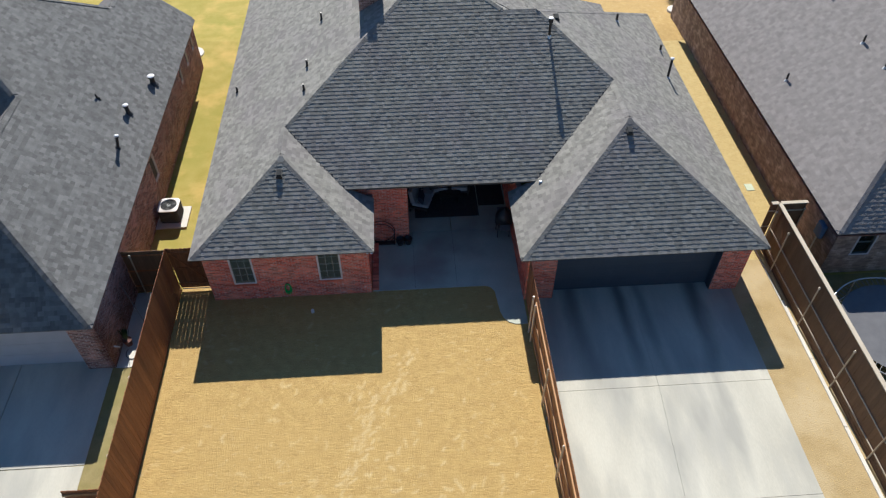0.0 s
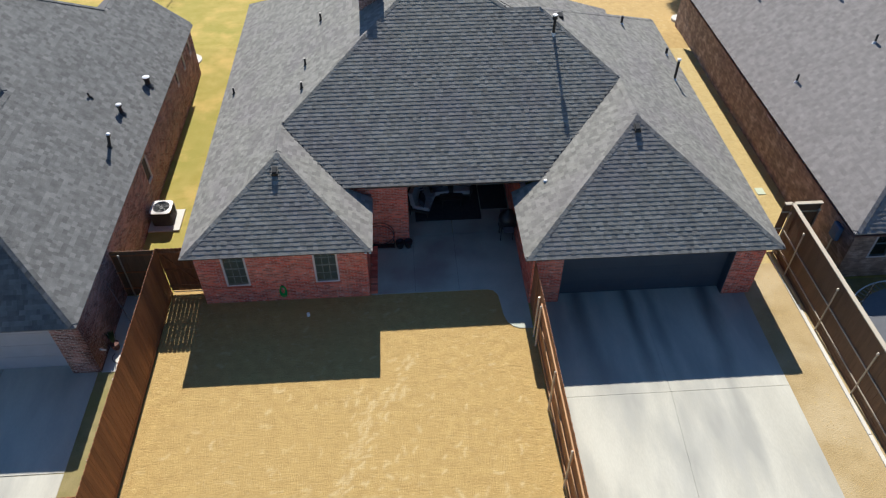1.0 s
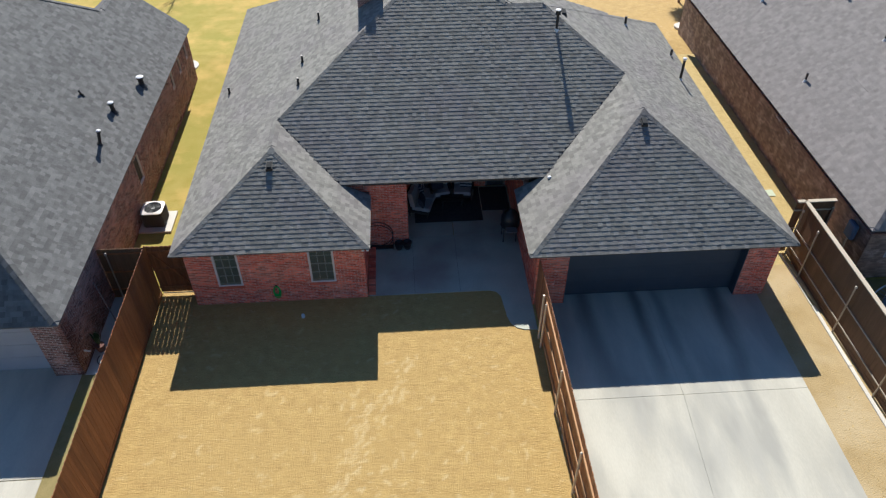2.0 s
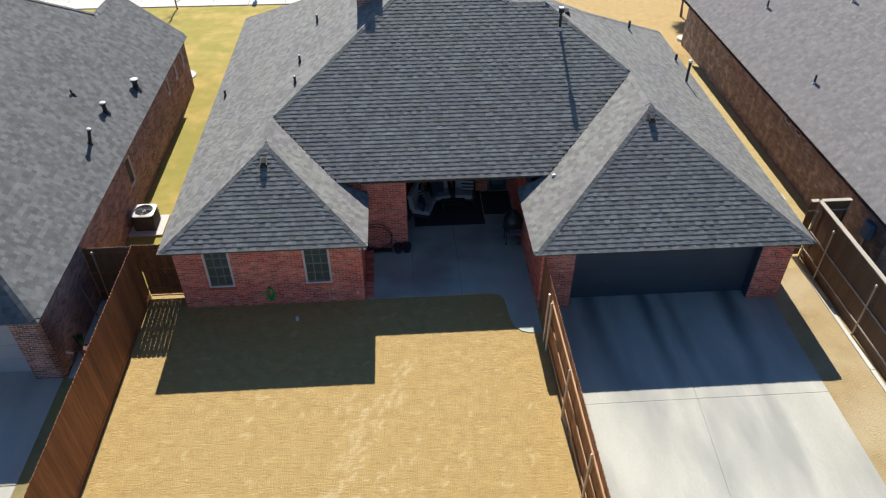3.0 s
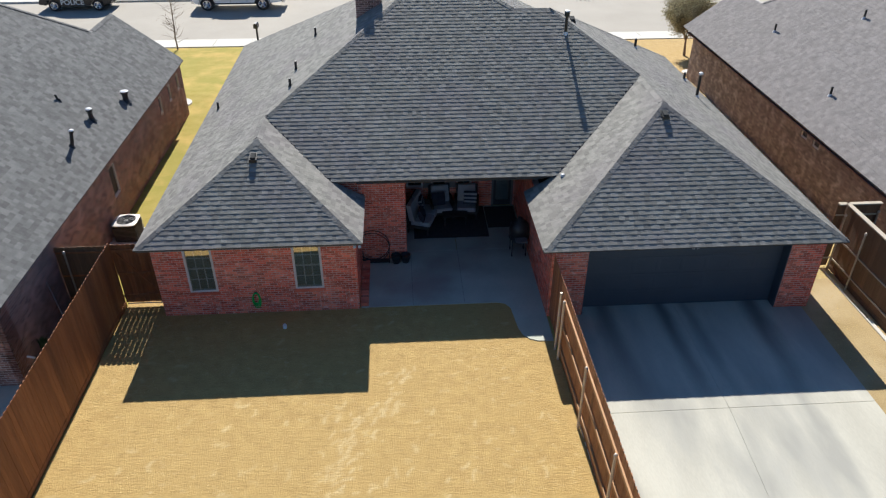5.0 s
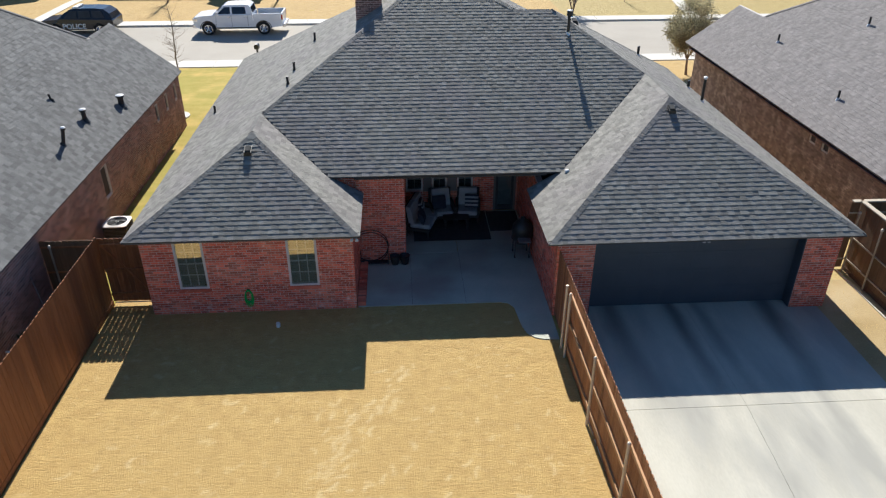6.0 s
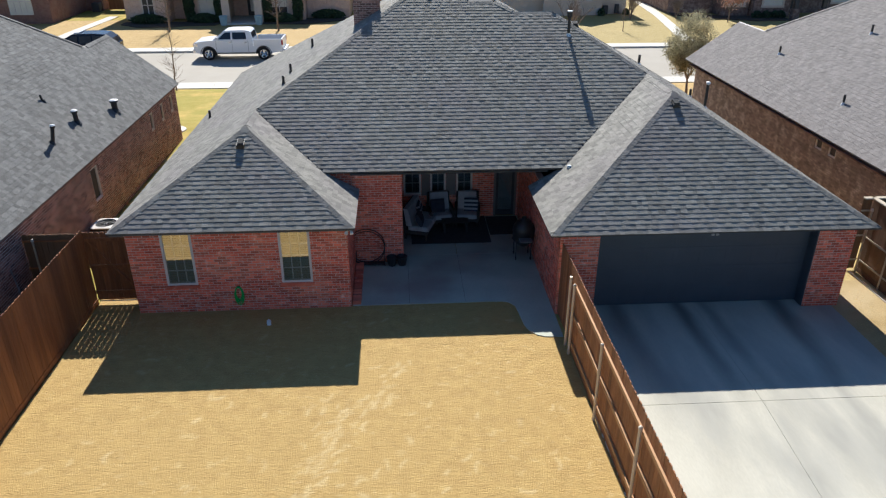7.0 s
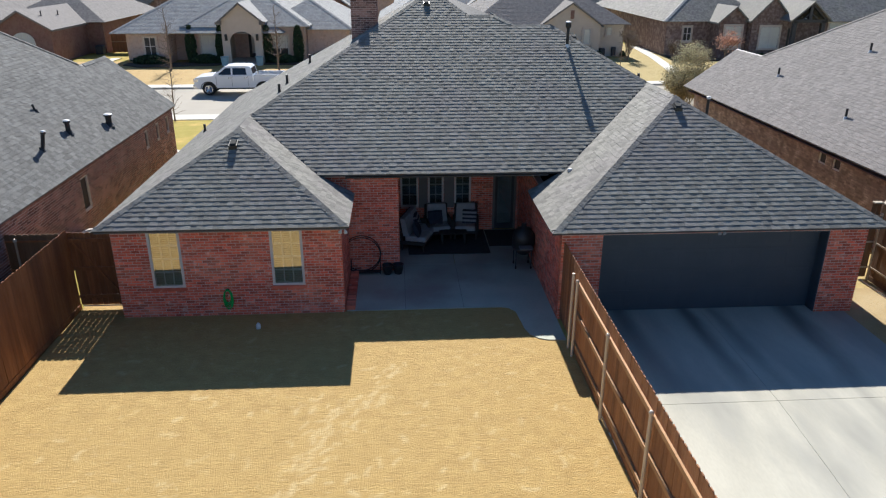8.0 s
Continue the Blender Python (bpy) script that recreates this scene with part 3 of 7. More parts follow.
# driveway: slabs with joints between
drive = thing("driveway", "broad pale concrete driveway with cut joints, tyre stains deepened towards the shade", "driveway", kind="structure")
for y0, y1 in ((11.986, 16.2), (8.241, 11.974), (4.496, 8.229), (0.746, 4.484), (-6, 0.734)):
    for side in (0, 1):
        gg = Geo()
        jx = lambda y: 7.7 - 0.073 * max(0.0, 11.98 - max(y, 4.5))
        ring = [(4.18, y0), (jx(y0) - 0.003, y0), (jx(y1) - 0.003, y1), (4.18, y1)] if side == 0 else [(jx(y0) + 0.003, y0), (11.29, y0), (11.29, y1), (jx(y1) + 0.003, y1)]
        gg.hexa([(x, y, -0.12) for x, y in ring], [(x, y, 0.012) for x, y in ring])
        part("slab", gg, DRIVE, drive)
# patio and its curved walk
pts = [(-1.15, 16.42), (2.72, 16.42)]
pts += [(2.92, 16.36), (3.06, 16.15), (3.1, 15.7), (3.14, 15.25), (3.22, 14.97), (3.38, 14.77), (3.6, 14.68), (4.0, 14.66), (4.0, 19.2)]
pts += [(-1.15, 19.2)]
patio = thing("patio", "grey concrete back patio with a curved corner", "patio", kind="structure")
gg = Geo()
gg.hexa([(x, y, -0.1) for x, y in pts], [(x, y, 0.02) for x, y in pts])
part("slab", gg, PATIO, patio)
for a0, a1, b0, b1 in ((0.19, 1.77, 19.22, 22.0), (1.79, 4.0, 19.22, 22.0)):
    gg = Geo()
    gg.box(a0, a1, b0, b1, -0.1, 0.02, 0.008)
    part("slab", gg, PATIO, patio)
gg = Geo()
gg.box(0.31, 0.319, 16.45, 19.2, 0.015, 0.0205)
gg.box(1.78, 1.789, 16.45, 19.2, 0.015, 0.0205)
part("joint", gg, TAUPE, patio)
# neighbours' paving
drive2 = thing("neighbour_driveway", "concrete driveway of the neighbouring house", "driveway", kind="structure")
for y0, y1 in ((10.5, 14.3), (6.8, 10.48), (-6, 6.78)):
    for a0, a1 in ((-12.3, -9.4), (-15.6, -12.32)):
        gg = Geo()
        gg.box(a0, a1, y0, y1, -0.12, 0.006, 0.01)
        part("slab", gg, DRIVE, drive2)
sheet("side_walk", [(-9.29, 13.8), (-8.72, 13.8), (-8.72, 16.9), (-9.29, 16.9)], 0.012, CONC, "concrete walk beside the neighbouring garage", "path")
gg = Geo()
gg.lathe(-10.08, 32.4, [(0.002, 0.05), (0.58, 0.05), (0.6, 0.03), (0.6, -0.05)], 28)
single("splash_pad", gg, CONCW, "round pale concrete pad beside the house corner", "concrete pad", "structure")
gg = Geo()
gg.lathe(15.1, 35.25, [(0.002, -0.02), (0.4, -0.02), (0.42, -0.04), (0.42, -0.3)], 28)
single("splash_pad", gg, CONCW, "round pale concrete pad at the house corner", "concrete pad", "structure")
lawn_sheet("lawn_right", 13.15, 24.0, -6.0, 16.1, -0.005, DULLG, "worn grass behind the neighbouring house", 0.4)
curb = thing("mow_strip", "pale concrete strip along the foot of the fence", "edging", kind="structure")
for i in range(9):
    gg = Geo()
    wide = 0.12 if i > 0 else 0.05
    gg.box(12.8, 12.8 + wide, 17.5 - 2.44 * (i + 1) + 0.01, 17.5 - 2.44 * i, -0.1, 0.04, 0.012)
    part("segment", gg, CONCW, curb)
# street
sheet("road", [(-400, 41.3), (400, 41.3), (400, 50.0), (-400, 50.0)], -0.015, ROAD, "pale concrete residential street", "road", 0.1)
walk_n = thing("pavement_near", "white concrete footpath along the street", "pavement", kind="structure")
walk_f = thing("pavement_far", "white concrete footpath across the street", "pavement", kind="structure")
for i in range(60):
    for th, y0, y1 in ((walk_n, 39.9, 41.1), (walk_f, 50.4, 51.6)):
        gg = Geo()
        gg.box(-50 + i * 2.0, -48.02 + i * 2.0, y0, y1, -0.1, 0.03)
        part("slab", gg, CONCW, th)
for nm, y0, y1, zt in (("kerb_near", 41.1, 41.3, 0.02), ("kerb_far", 50.0, 50.2, 0.1)):
    gg = Geo()
    gg.box(-400, 400, y0, y1, -0.15, zt, 0.03)
    single(nm, gg, CONCW, "concrete kerb along the street", "kerb", "structure")

# ---- the house ----
house = thing("house", "single-storey red-brick house with a grey hipped shingle roof", "house", (2.5, 24, 0))
LWX0, LWX1, LWY = -6.57, -1.19, 16.39
RWX0, RWX1, RWY = 4.0, 11.45, 15.72
S, SB = 0.58, 0.574
YE, ZE = 18.52, 2.93     # eave over the patio
lx = lambda x: E0 + S * (x + 6.84)      # the plane that rises from the left eave
rx = lambda x: E0 + S * (11.78 - x)     # the plane that rises from the right eave
yb = lambda z: YE + (z - ZE) / SB  # the main slope over the patio
lr, rr = (-6.84 - 0.98) / 2, (3.68 + 11.78) / 2
zl, zr = lx(lr), rx(rr)
ya_l, ya_r = 16.06 + (lr + 6.84), 15.345 + (11.78 - rr)
deck, tabs, capg = Geo(), Geo(), Geo()
lw_pieces = []
roof_face([(-6.84, 16.06, E0), (-0.98, 16.06, E0), (lr, ya_l, zl)], deck, None, RNG, pieces=lw_pieces)
roof_face([(3.68, 15.345, E0), (11.78, 15.345, E0), (rr, ya_r, zr)], deck, tabs, RNG)
zpk = lx(1.45)
ypk = yb(zpk)
# left slope
roof_face([(-6.84, 33.2, E0), (-6.84, 16.06, E0), (lr, ya_l, zl), (lr, yb(zl), zl), (1.45, ypk, zpk), (1.45, max(ypk + 0.05, 33.2 - 8.29), zpk)], deck, tabs, RNG, lift=0.55)
# right slope of the small wing
xv = -0.98 - (ZE - E0) / S
roof_face([(-0.98, 16.06, E0), (-0.98, YE + 0.08, E0), (xv, YE + 0.08, ZE), (xv, YE, ZE), (lr, yb(zl), zl), (lr, ya_l, zl)], deck, tabs, RNG, lift=0.55)
# left slope of the garage wing
xw = 3.68 + (ZE - E0) / S
roof_face([(3.68, YE + 0.08, E0), (3.68, 15.345, E0), (rr, ya_r, zr), (rr, yb(zr), zr), (xw, YE, ZE), (xw, YE + 0.08, ZE)], deck, tabs, RNG, lift=0.55)
# right slope
z2, z1 = rx(5.22), 6.46
roof_face([(11.78, 15.345, E0), (11.78, 30.45, E0), (5.22, 30.45 - 6.56 + 0.3, z2), (5.22, yb(z2), z2), (rr, yb(zr), zr), (rr, ya_r, zr)], deck, tabs, RNG, lift=0.55)
# main slope over the patio
roof_face([(xv, YE, ZE), (xw, YE, ZE), (rr, yb(zr), zr), (5.22, yb(z2), z2), (4.03, yb(z2), z2), (3.42, yb(z1), z1), (2.58, yb(z1), z1), (1.45, ypk, zpk), (lr, yb(zl), zl)], deck, tabs, RNG)
# front slopes, past the ridges
roof_face([(1.5, 33.2, E0), (-6.84, 33.2, E0), (1.45, ypk + 0.06, zpk)], deck, tabs, RNG)
roof_face([(9.45, 24.6, 6.46 - S * 6.0), (9.45, 30.4, 6.46 - S * 6.0), (3.45, 26.0, 6.46), (3.45, yb(z1), z1)], deck, tabs, RNG)
roof_face([(2.58, yb(z1), z1), (1.45, ypk, zpk), (1.45, 33.0, E0), (9.3, 30.4, 2.5), (3.42, yb(z1) + 0.5, z1 - 0.05)], deck, None)
roof_face([(11.78, 30.45, E0), (4.0, 30.45, E0), (4.03, yb(z2) + 0.02, z2), (5.22, yb(z2) + 0.02, z2)], deck, None)
saddle = Geo()
roof_face([(4.03, yb(z2) + 0.03, z2 - 0.02), (9.45, 24.6, 6.46 - S * 6.0), (3.45, yb(z1) + 0.03, z1 - 0.02)], saddle)
roof = part("roof", deck, FASCIA, house, "grey roof boarding with dark fascia", split=True)
part("saddle", saddle, SHINGLE, roof)
tob = part("shingle_field", tabs, SHINGLE, roof, "grey laminated asphalt shingles")
tagged(tob, kind="stuff")
caps(capg, (-6.84, 16.06, E0), (lr, ya_l, zl))
caps(capg, (-0.98, 16.06, E0), (lr, ya_l, zl))
caps(capg, (lr, ya_l, zl), (lr, yb(zl), zl), 0.56)
caps(capg, (lr, yb(zl), zl), (1.45, ypk, zpk))
caps(capg, (3.68, 15.345, E0), (rr, ya_r, zr))
caps(capg, (11.78, 15.345, E0), (rr, ya_r, zr))
caps(capg, (rr, ya_r, zr), (rr, yb(zr), zr), 0.56)
caps(capg, (rr, yb(zr), zr), (5.22, yb(z2), z2))
caps(capg, (5.22, yb(z2), z2), (4.03, yb(z2), z2), 0.62)
caps(capg, (4.03, yb(z2), z2), (3.42, yb(z1), z1))
caps(capg, (3.42, yb(z1), z1), (2.58, yb(z1), z1), 0.62)
caps(capg, (2.58, yb(z1), z1), (1.45, ypk, zpk))
caps(capg, (11.78, 30.45, E0), (5.22, 30.45 - 6.56 + 0.3, z2))
cob = part("cap_field", capg, SHINGLE, roof, "lapped ridge-cap shingles")
tagged(cob, kind="stuff")
# soffits and gutter boards
gg = Geo()
gg.box(-6.8, -1.02, 16.1, 16.6, E0 - 0.085, E0 - 0.05)
gg.box(-6.8, -6.5, 16.6, 33, E0 - 0.085, E0 - 0.05)
gg.box(-1.25, -1.02, 16.6, 18.9, E0 - 0.085, E0 - 0.05)
gg.box(3.72, 11.74, 15.5, 16.0, E0 - 0.085, E0 - 0.05)
gg.box(11.4, 11.74, 16.0, 30, E0 - 0.085, E0 - 0.05)
gg.box(3.72, 4.05, 16.0, 18.5, E0 - 0.085, E0 - 0.05)
part("soffit", gg, TAUPE, house, "taupe painted soffit", split=True)
gg = Geo()
gg.box(-1.2, 4.2, 18.57, 22.1, 2.805, 2.845)
part("porch_ceiling", gg, FASCIA, house, "dark porch ceiling")


def brick_wall(name, parent, o, u, n, length, height, holes=(), thick=0.18, material=BRICK, label="", pieces=None, zcut=None):
    """A mortar wall with openings through it, faced with bricks."""
    o, u, n = Vector(o), Vector(u), Vector(n)
    gg = Geo()
    xs = sorted({0.0, length, *[h[0] for h in holes], *[h[1] for h in holes]})
    xs = [x for x in xs if 0 <= x <= length]
    for a, b in zip(xs, xs[1:]):
        zs = [0.0]
        for h0, h1, k0, k1 in sorted(holes, key=lambda h: h[2]):
            if h0 < (a + b) / 2 < h1:
                zs += [max(k0, 0.0), min(k1, height)]
        zs.append(height)
        for z0, z1 in zip(zs[::2], zs[1::2]):
            if z1 - z0 > 1e-3:
                lo = [o + u * a, o + u * b, o + u * b - n * thick, o + u * a - n * thick]
                gg.hexa([p + Vector((0, 0, z0)) for p in lo], [p + Vector((0, 0, z1)) for p in lo])
    wall = part(name, gg, MORTAR_L if material == BRICK_B else MORTAR_D if material == BRICK_R else MORTAR, parent, label)
    bg = Geo()
    bricks(bg, o, u, n, length, height, holes, RNG, pieces=pieces, zcut=zcut)
    if pieces is None:
        tagged(part("brick_field", bg, material, wall), kind="stuff")
    return wall


w1, w2 = (-5.75, -4.99), (-2.9, -2.12)
WZ0, WZ1 = 0.78, 2.25
lw_bricks = []
lw_wall = brick_wall("wall", house, (LWX0, LWY, 0), (1, 0, 0), (0, -1, 0), LWX1 - LWX0, 2.31,
                     [(w1[0] - LWX0, w1[1] - LWX0, WZ0, WZ1), (w2[0] - LWX0, w2[1] - LWX0, WZ0, WZ1)], label="red brick wall with two windows", pieces=lw_bricks)
brick_wall("wall", house, (LWX1, LWY + 0.003, 0), (0, 1, 0), (1, 0, 0), 2.45, 2.31, label="red brick side wall")
brick_wall("wall", house, (LWX0, 33.0, 0), (0, -1, 0), (-1, 0, 0), 33.0 - LWY - 0.003, 2.31, label="red brick side wall")
brick_wall("wall", house, (LWX1, 18.86, 0), (1, 0, 0), (0, -1, 0), 1.38, 2.8, label="red brick porch pier")
brick_wall("wall", house, (0.19, 18.863, 0), (0, 1, 0), (1, 0, 0), 3.137, 2.8, label="red brick porch wall")
PW = ((0.25, 0.82), (1.12, 1.62), (1.96, 2.49))
brick_wall("wall", house, (0.19, 22.0, 0), (1, 0, 0), (0, -1, 0), 3.85, 2.8,
           [(a - 0.19, b - 0.19, 0.82, 2.25) for a, b in PW] + [(3.0, 3.75, 0.0, 2.15)], label="shaded brick porch wall with three windows and a door")
brick_wall("wall", house, (RWX0, 22.0, 0), (0, -1, 0), (-1, 0, 0), 22.0 - RWY - 0.003, 2.5, label="red brick garage side wall")
GX0, GX1 = 4.98, 10.5
brick_wall("wall", house, (RWX0, RWY, 0), (1, 0, 0), (0, -1, 0), RWX1 - RWX0, 2.31, [(GX0 - RWX0, GX1 - RWX0, 0.0, 2.18)], thick=0.34, label="red brick garage wall with a wide door opening")
brick_wall("wall", house, (RWX1, RWY + 0.003, 0), (0, 1, 0), (1, 0, 0), 14.4, 2.31, label="red brick side wall")
gg = Geo()
gg.box(-6.3, 1.3, 32.8, 32.95, 0, 2.2)
gg.box(4.3, 9.0, 22.2, 29.5, 0, 2.2)
part("inner_wall", gg, TAUPE, house, split=True)
for a, b in (w1, w2):
    w = window("window", house, a, b, WZ0, WZ1, LWY - 0.012, 3, 4, yaw=0.008)
    gg = Geo()
    gg.box(a - 0.03, b + 0.03, LWY - 0.05, LWY + 0.02, WZ0 - 0.075, WZ0 - 0.003)
    part("sill", gg, BRICK, w, "sloped brick sill")
for a, b in PW:
    window("window", house, a, b, 0.82, 2.25, 22.02, 2, 4, glass=PLAIN)
# patio door
gg = Geo()
gg.box(3.19, 3.26, 21.97, 22.1, 0.02, 2.15)
gg.box(3.87, 3.94, 21.97, 22.1, 0.02, 2.15)
gg.box(3.26, 3.87, 21.97, 22.1, 2.08, 2.15)
pd = part("door", gg, TAUPE, house, "dark glazed patio door in a taupe frame, closed")
gg = Geo()
gg.box(3.26, 3.87, 22.0, 22.04, 0.04, 0.22)
gg.box(3.26, 3.34, 22.0, 22.04, 0.22, 2.08)
gg.box(3.79, 3.87, 22.0, 22.04, 0.22, 2.08)
part("door_leaf", gg, FASCIA, pd)
gg = Geo()
gg.quad((3.34, 22.02, 0.22), (3.79, 22.02, 0.22), (3.79, 22.02, 2.08), (3.34, 22.02, 2.08))
part("pane", gg, PLAIN, pd).visible_shadow = False
# unseen pale sheet added to lighten the door glass from behind
gg = Geo()
gg.box(3.27, 3.86, 22.045, 22.06, 0.05, 2.07)
part("curtain", gg, FABRIC, pd, "pale grey sheet added behind the glass to lighten it")
# dark boards that line the garage opening
gg = Geo()
gg.box(GX0, GX0 + 0.025, RWY + 0.01, 16.055, 0.013, 2.15)
gg.box(GX1 - 0.025, GX1, RWY + 0.01, 16.055, 0.013, 2.15)
gg.box(GX0, GX1, RWY + 0.01, 16.055, 2.153, 2.178)
part("jamb", gg, DOORP, house, "dark slate door lining", split=True)
# trim panels between the porch windows, and brick over the small wing under the main eave
gg = Geo()
gg.box(0.83, 1.11, 21.975, 22.0, 0.8, 2.25)
gg.box(1.63, 1.95, 21.975, 22.0, 0.8, 2.25)
part("trim_panel", gg, TAUPE, house, "taupe trim between windows", split=True)
brick_wall("wall", house, (-2.1, 18.865, 2.2), (1, 0, 0), (0, -1, 0), 0.9, 0.6, label="red brick under the main eave")
# garage door: four sections of raised panels
gd = thing("garage_door", "wide slate-grey sectional garage door, closed", "garage door", (7.75, 16.05, 0))
for i in range(4):
    z0 = 0.015 + i * 0.545
    gg = Geo()
    gg.box(GX0 + 0.01, GX1 - 0.01, 16.06, 16.1, z0, z0 + 0.541)
    sec = part("section", gg, DOORP, gd)
    gg = Geo()
    for k in range(8):
        x0 = GX0 + 0.08 + k * (GX1 - GX0 - 0.1) / 8
        x1 = x0 + (GX1 - GX0 - 0.1) / 8 - 0.07
        gg.hexa([(x0, 16.06, z0 + 0.08), (x1, 16.06, z0 + 0.08), (x1, 16.06, z0 + 0.455), (x0, 16.06, z0 + 0.455)],
                [(x0 + 0.03, 16.056, z0 + 0.11), (x1 - 0.03, 16.056, z0 + 0.11), (x1 - 0.03, 16.056, z0 + 0.425), (x0 + 0.03, 16.056, z0 + 0.425)])
    part("panel", gg, DOORP, sec)
# brick edging step beside the patio
ledge = thing("brick_edging", "low red brick edging beside the patio", "edging", (-1.05, 17.5, 0))
for i in range(28):
    gg = Geo()
    gg.box(-1.17, -0.95, 16.46 + i * 0.078, 16.46 + i * 0.078 + 0.07, 0.0, 0.13, 0.006)
    part("brick", gg, BRICK, ledge)

# chimney
ch = thing("chimney", "red brick chimney rising through the roof hip", "chimney", (-0.8, 25.9, 5.5))
cg = Geo()
cg.box(-1.27, -0.4, 25.5, 26.4, 4.6, 7.26)
cb = part("stack", cg, MORTAR, ch)
for o, u, n, L in (((-1.27, 25.5, 5.0), (1, 0, 0), (0, -1, 0), 0.87), ((-0.4, 25.5, 5.0), (0, 1, 0), (1, 0, 0), 0.9), ((-1.27, 26.4, 5.0), (0, -1, 0), (-1, 0, 0), 0.9)):
    bg = Geo()
    bricks(bg, o, u, n, L, 2.25, (), RNG)
    tagged(part("brick_field", bg, BRICK_B, cb), kind="stuff")
cg = Geo()
cg.box(-1.29, -0.38, 25.48, 26.42, 7.26, 7.32, 0.02)
part("cap", cg, CONCW, ch)
cg = Geo()
cg.box(-1.02, -0.67, 25.7, 26.1, 7.32, 7.63, 0.02)
part("flue", cg, GALV, ch, "square metal flue top")


# ---- roof fittings ----
def hood_vent(x, y, z, slope, label):
    """A square hooded attic vent on a slope that faces -y."""
    z -= 0.05
    th = thing("roof_vent", label, "roof vent", (x, y, z), "hooded roof vents")
    gg = Geo()
    gg.hexa([(x - 0.1, y - 0.15, z - 0.12), (x + 0.1, y - 0.15, z - 0.12), (x + 0.1, y + 0.15, z + 0.15 * slope), (x - 0.1, y + 0.15, z + 0.15 * slope)],
            [(x - 0.1, y - 0.15, z + 0.07), (x + 0.1, y - 0.15, z + 0.07), (x + 0.1, y + 0.15, z + 0.15), (x - 0.1, y + 0.15, z + 0.15)])
    part("box", gg, BLACK, th, "black sheet-metal box")
    gg = Geo()
    gg.hexa([(x - 0.08, y - 0.125, z + 0.082), (x + 0.08, y - 0.125, z + 0.082), (x + 0.08, y + 0.1, z + 0.138), (x - 0.08, y + 0.1, z + 0.138)],
            [(x - 0.07, y - 0.12, z + 0.12), (x + 0.07, y - 0.12, z + 0.12), (x + 0.07, y + 0.09, z + 0.17), (x - 0.07, y + 0.09, z + 0.17)])
    part("hood", gg, HOOD, th, "dull galvanised metal hood")


def pipe_vent(x, y, z, h, r=0.045, cap=0, label="black plumbing vent pipe with a pale flashing", name="vent_pipe", boot=None, lean=0.0):
    th = thing(name, label, "vent pipe", (x, y, z), "roof vent pipes")
    gg = Geo()
    gg.rod((x, y, z - 0.15), (x + lean, y, z + h), r, r, 10)
    part("pipe", gg, BLACK, th)
    gg = Geo()
    gg.lathe(x, y, [(r * 2.1, z - 0.05), (r * 1.6, z - 0.005), (r * 1.3, z + 0.03), (r * 1.1, z + 0.06)], 12)
    part("flashing", gg, boot or LEAD, th, "dark pipe flashing" if boot else "pale pipe flashing")
    if cap:
        gg = Geo()
        x += lean
        if cap == 1:
            gg.lathe(x, y, [(r * 0.9, z + h - 0.05), (r * 1.5, z + h - 0.02), (r * 1.5, z + h + 0.04), (0.002, z + h + 0.07)], 14)
            part("cap", gg, LEAD, th, "pale rain cap")
        elif cap == 3:
            gg.lathe(x, y, [(r * 0.9, z + h - 0.18), (r * 1.8, z + h - 0.14), (r * 1.8, z + h)], 16)
            collar = part("collar", gg, BLACK, th)
            gg = Geo()
            gg.lathe(x, y, [(r * 1.82, z + h), (r * 1.9, z + h + 0.012), (r * 1.82, z + h + 0.03), (r * 0.8, z + h + 0.04), (0.002, z + h + 0.045)], 16)
            part("cap", gg, LEAD, collar, "pale rain cap")
        else:
            gg.lathe(x, y, [(r * 0.9, z + h - 0.06), (r * 1.4, z + h - 0.05), (r * 1.4, z + h)], 14)
            collar = part("collar", gg, BLACK, th)
            gg = Geo()
            gg.lathe(x, y, [(r * 1.42, z + h), (r * 1.42, z + h + 0.02), (r * 0.9, z + h + 0.045), (0.002, z + h + 0.05)], 14)
            part("cap", gg, LEAD, collar, "pale weathered metal cap")


hood_vent(-3.96, 18.45, 2.39 + S * (18.45 - 16.06), S, "small hooded attic vent near the top of a hip")
hood_vent(7.66, 19.0, 2.39 + S * (19.0 - 15.345), S, "small hooded attic vent near the top of a hip")
hood_vent(1.24, 25.25, ZE - 0.02 + SB * (25.25 - YE), SB, "small hooded attic vent just under the peak")
hood_vent(6.0, 24.3, rx(6.0) + 0.02, 0.1, "low roof vent beside the flue")
pipe_vent(5.57, 23.24, ZE + SB * (23.24 - YE), 0.7, 0.048, 3, "tall dark flue pipe with a pale rain cap", name="flue_pipe")
for x, y, h in ((-2.86, 26.7, 0.3), (-3.28, 23.75, 0.28), (-3.3, 22.2, 0.26), (-6.35, 24.9, 0.26)):
    pipe_vent(x, y, lx(x), h, 0.04, label="thin black plumbing vent pipe", boot=BLACK)
for x, y, h, c in ((9.35, 27.4, 0.35, False), (10.9, 24.45, 0.85, True), (11.3, 26.8, 0.3, False)):
    pipe_vent(x, y, rx(x), h, 0.05, c)


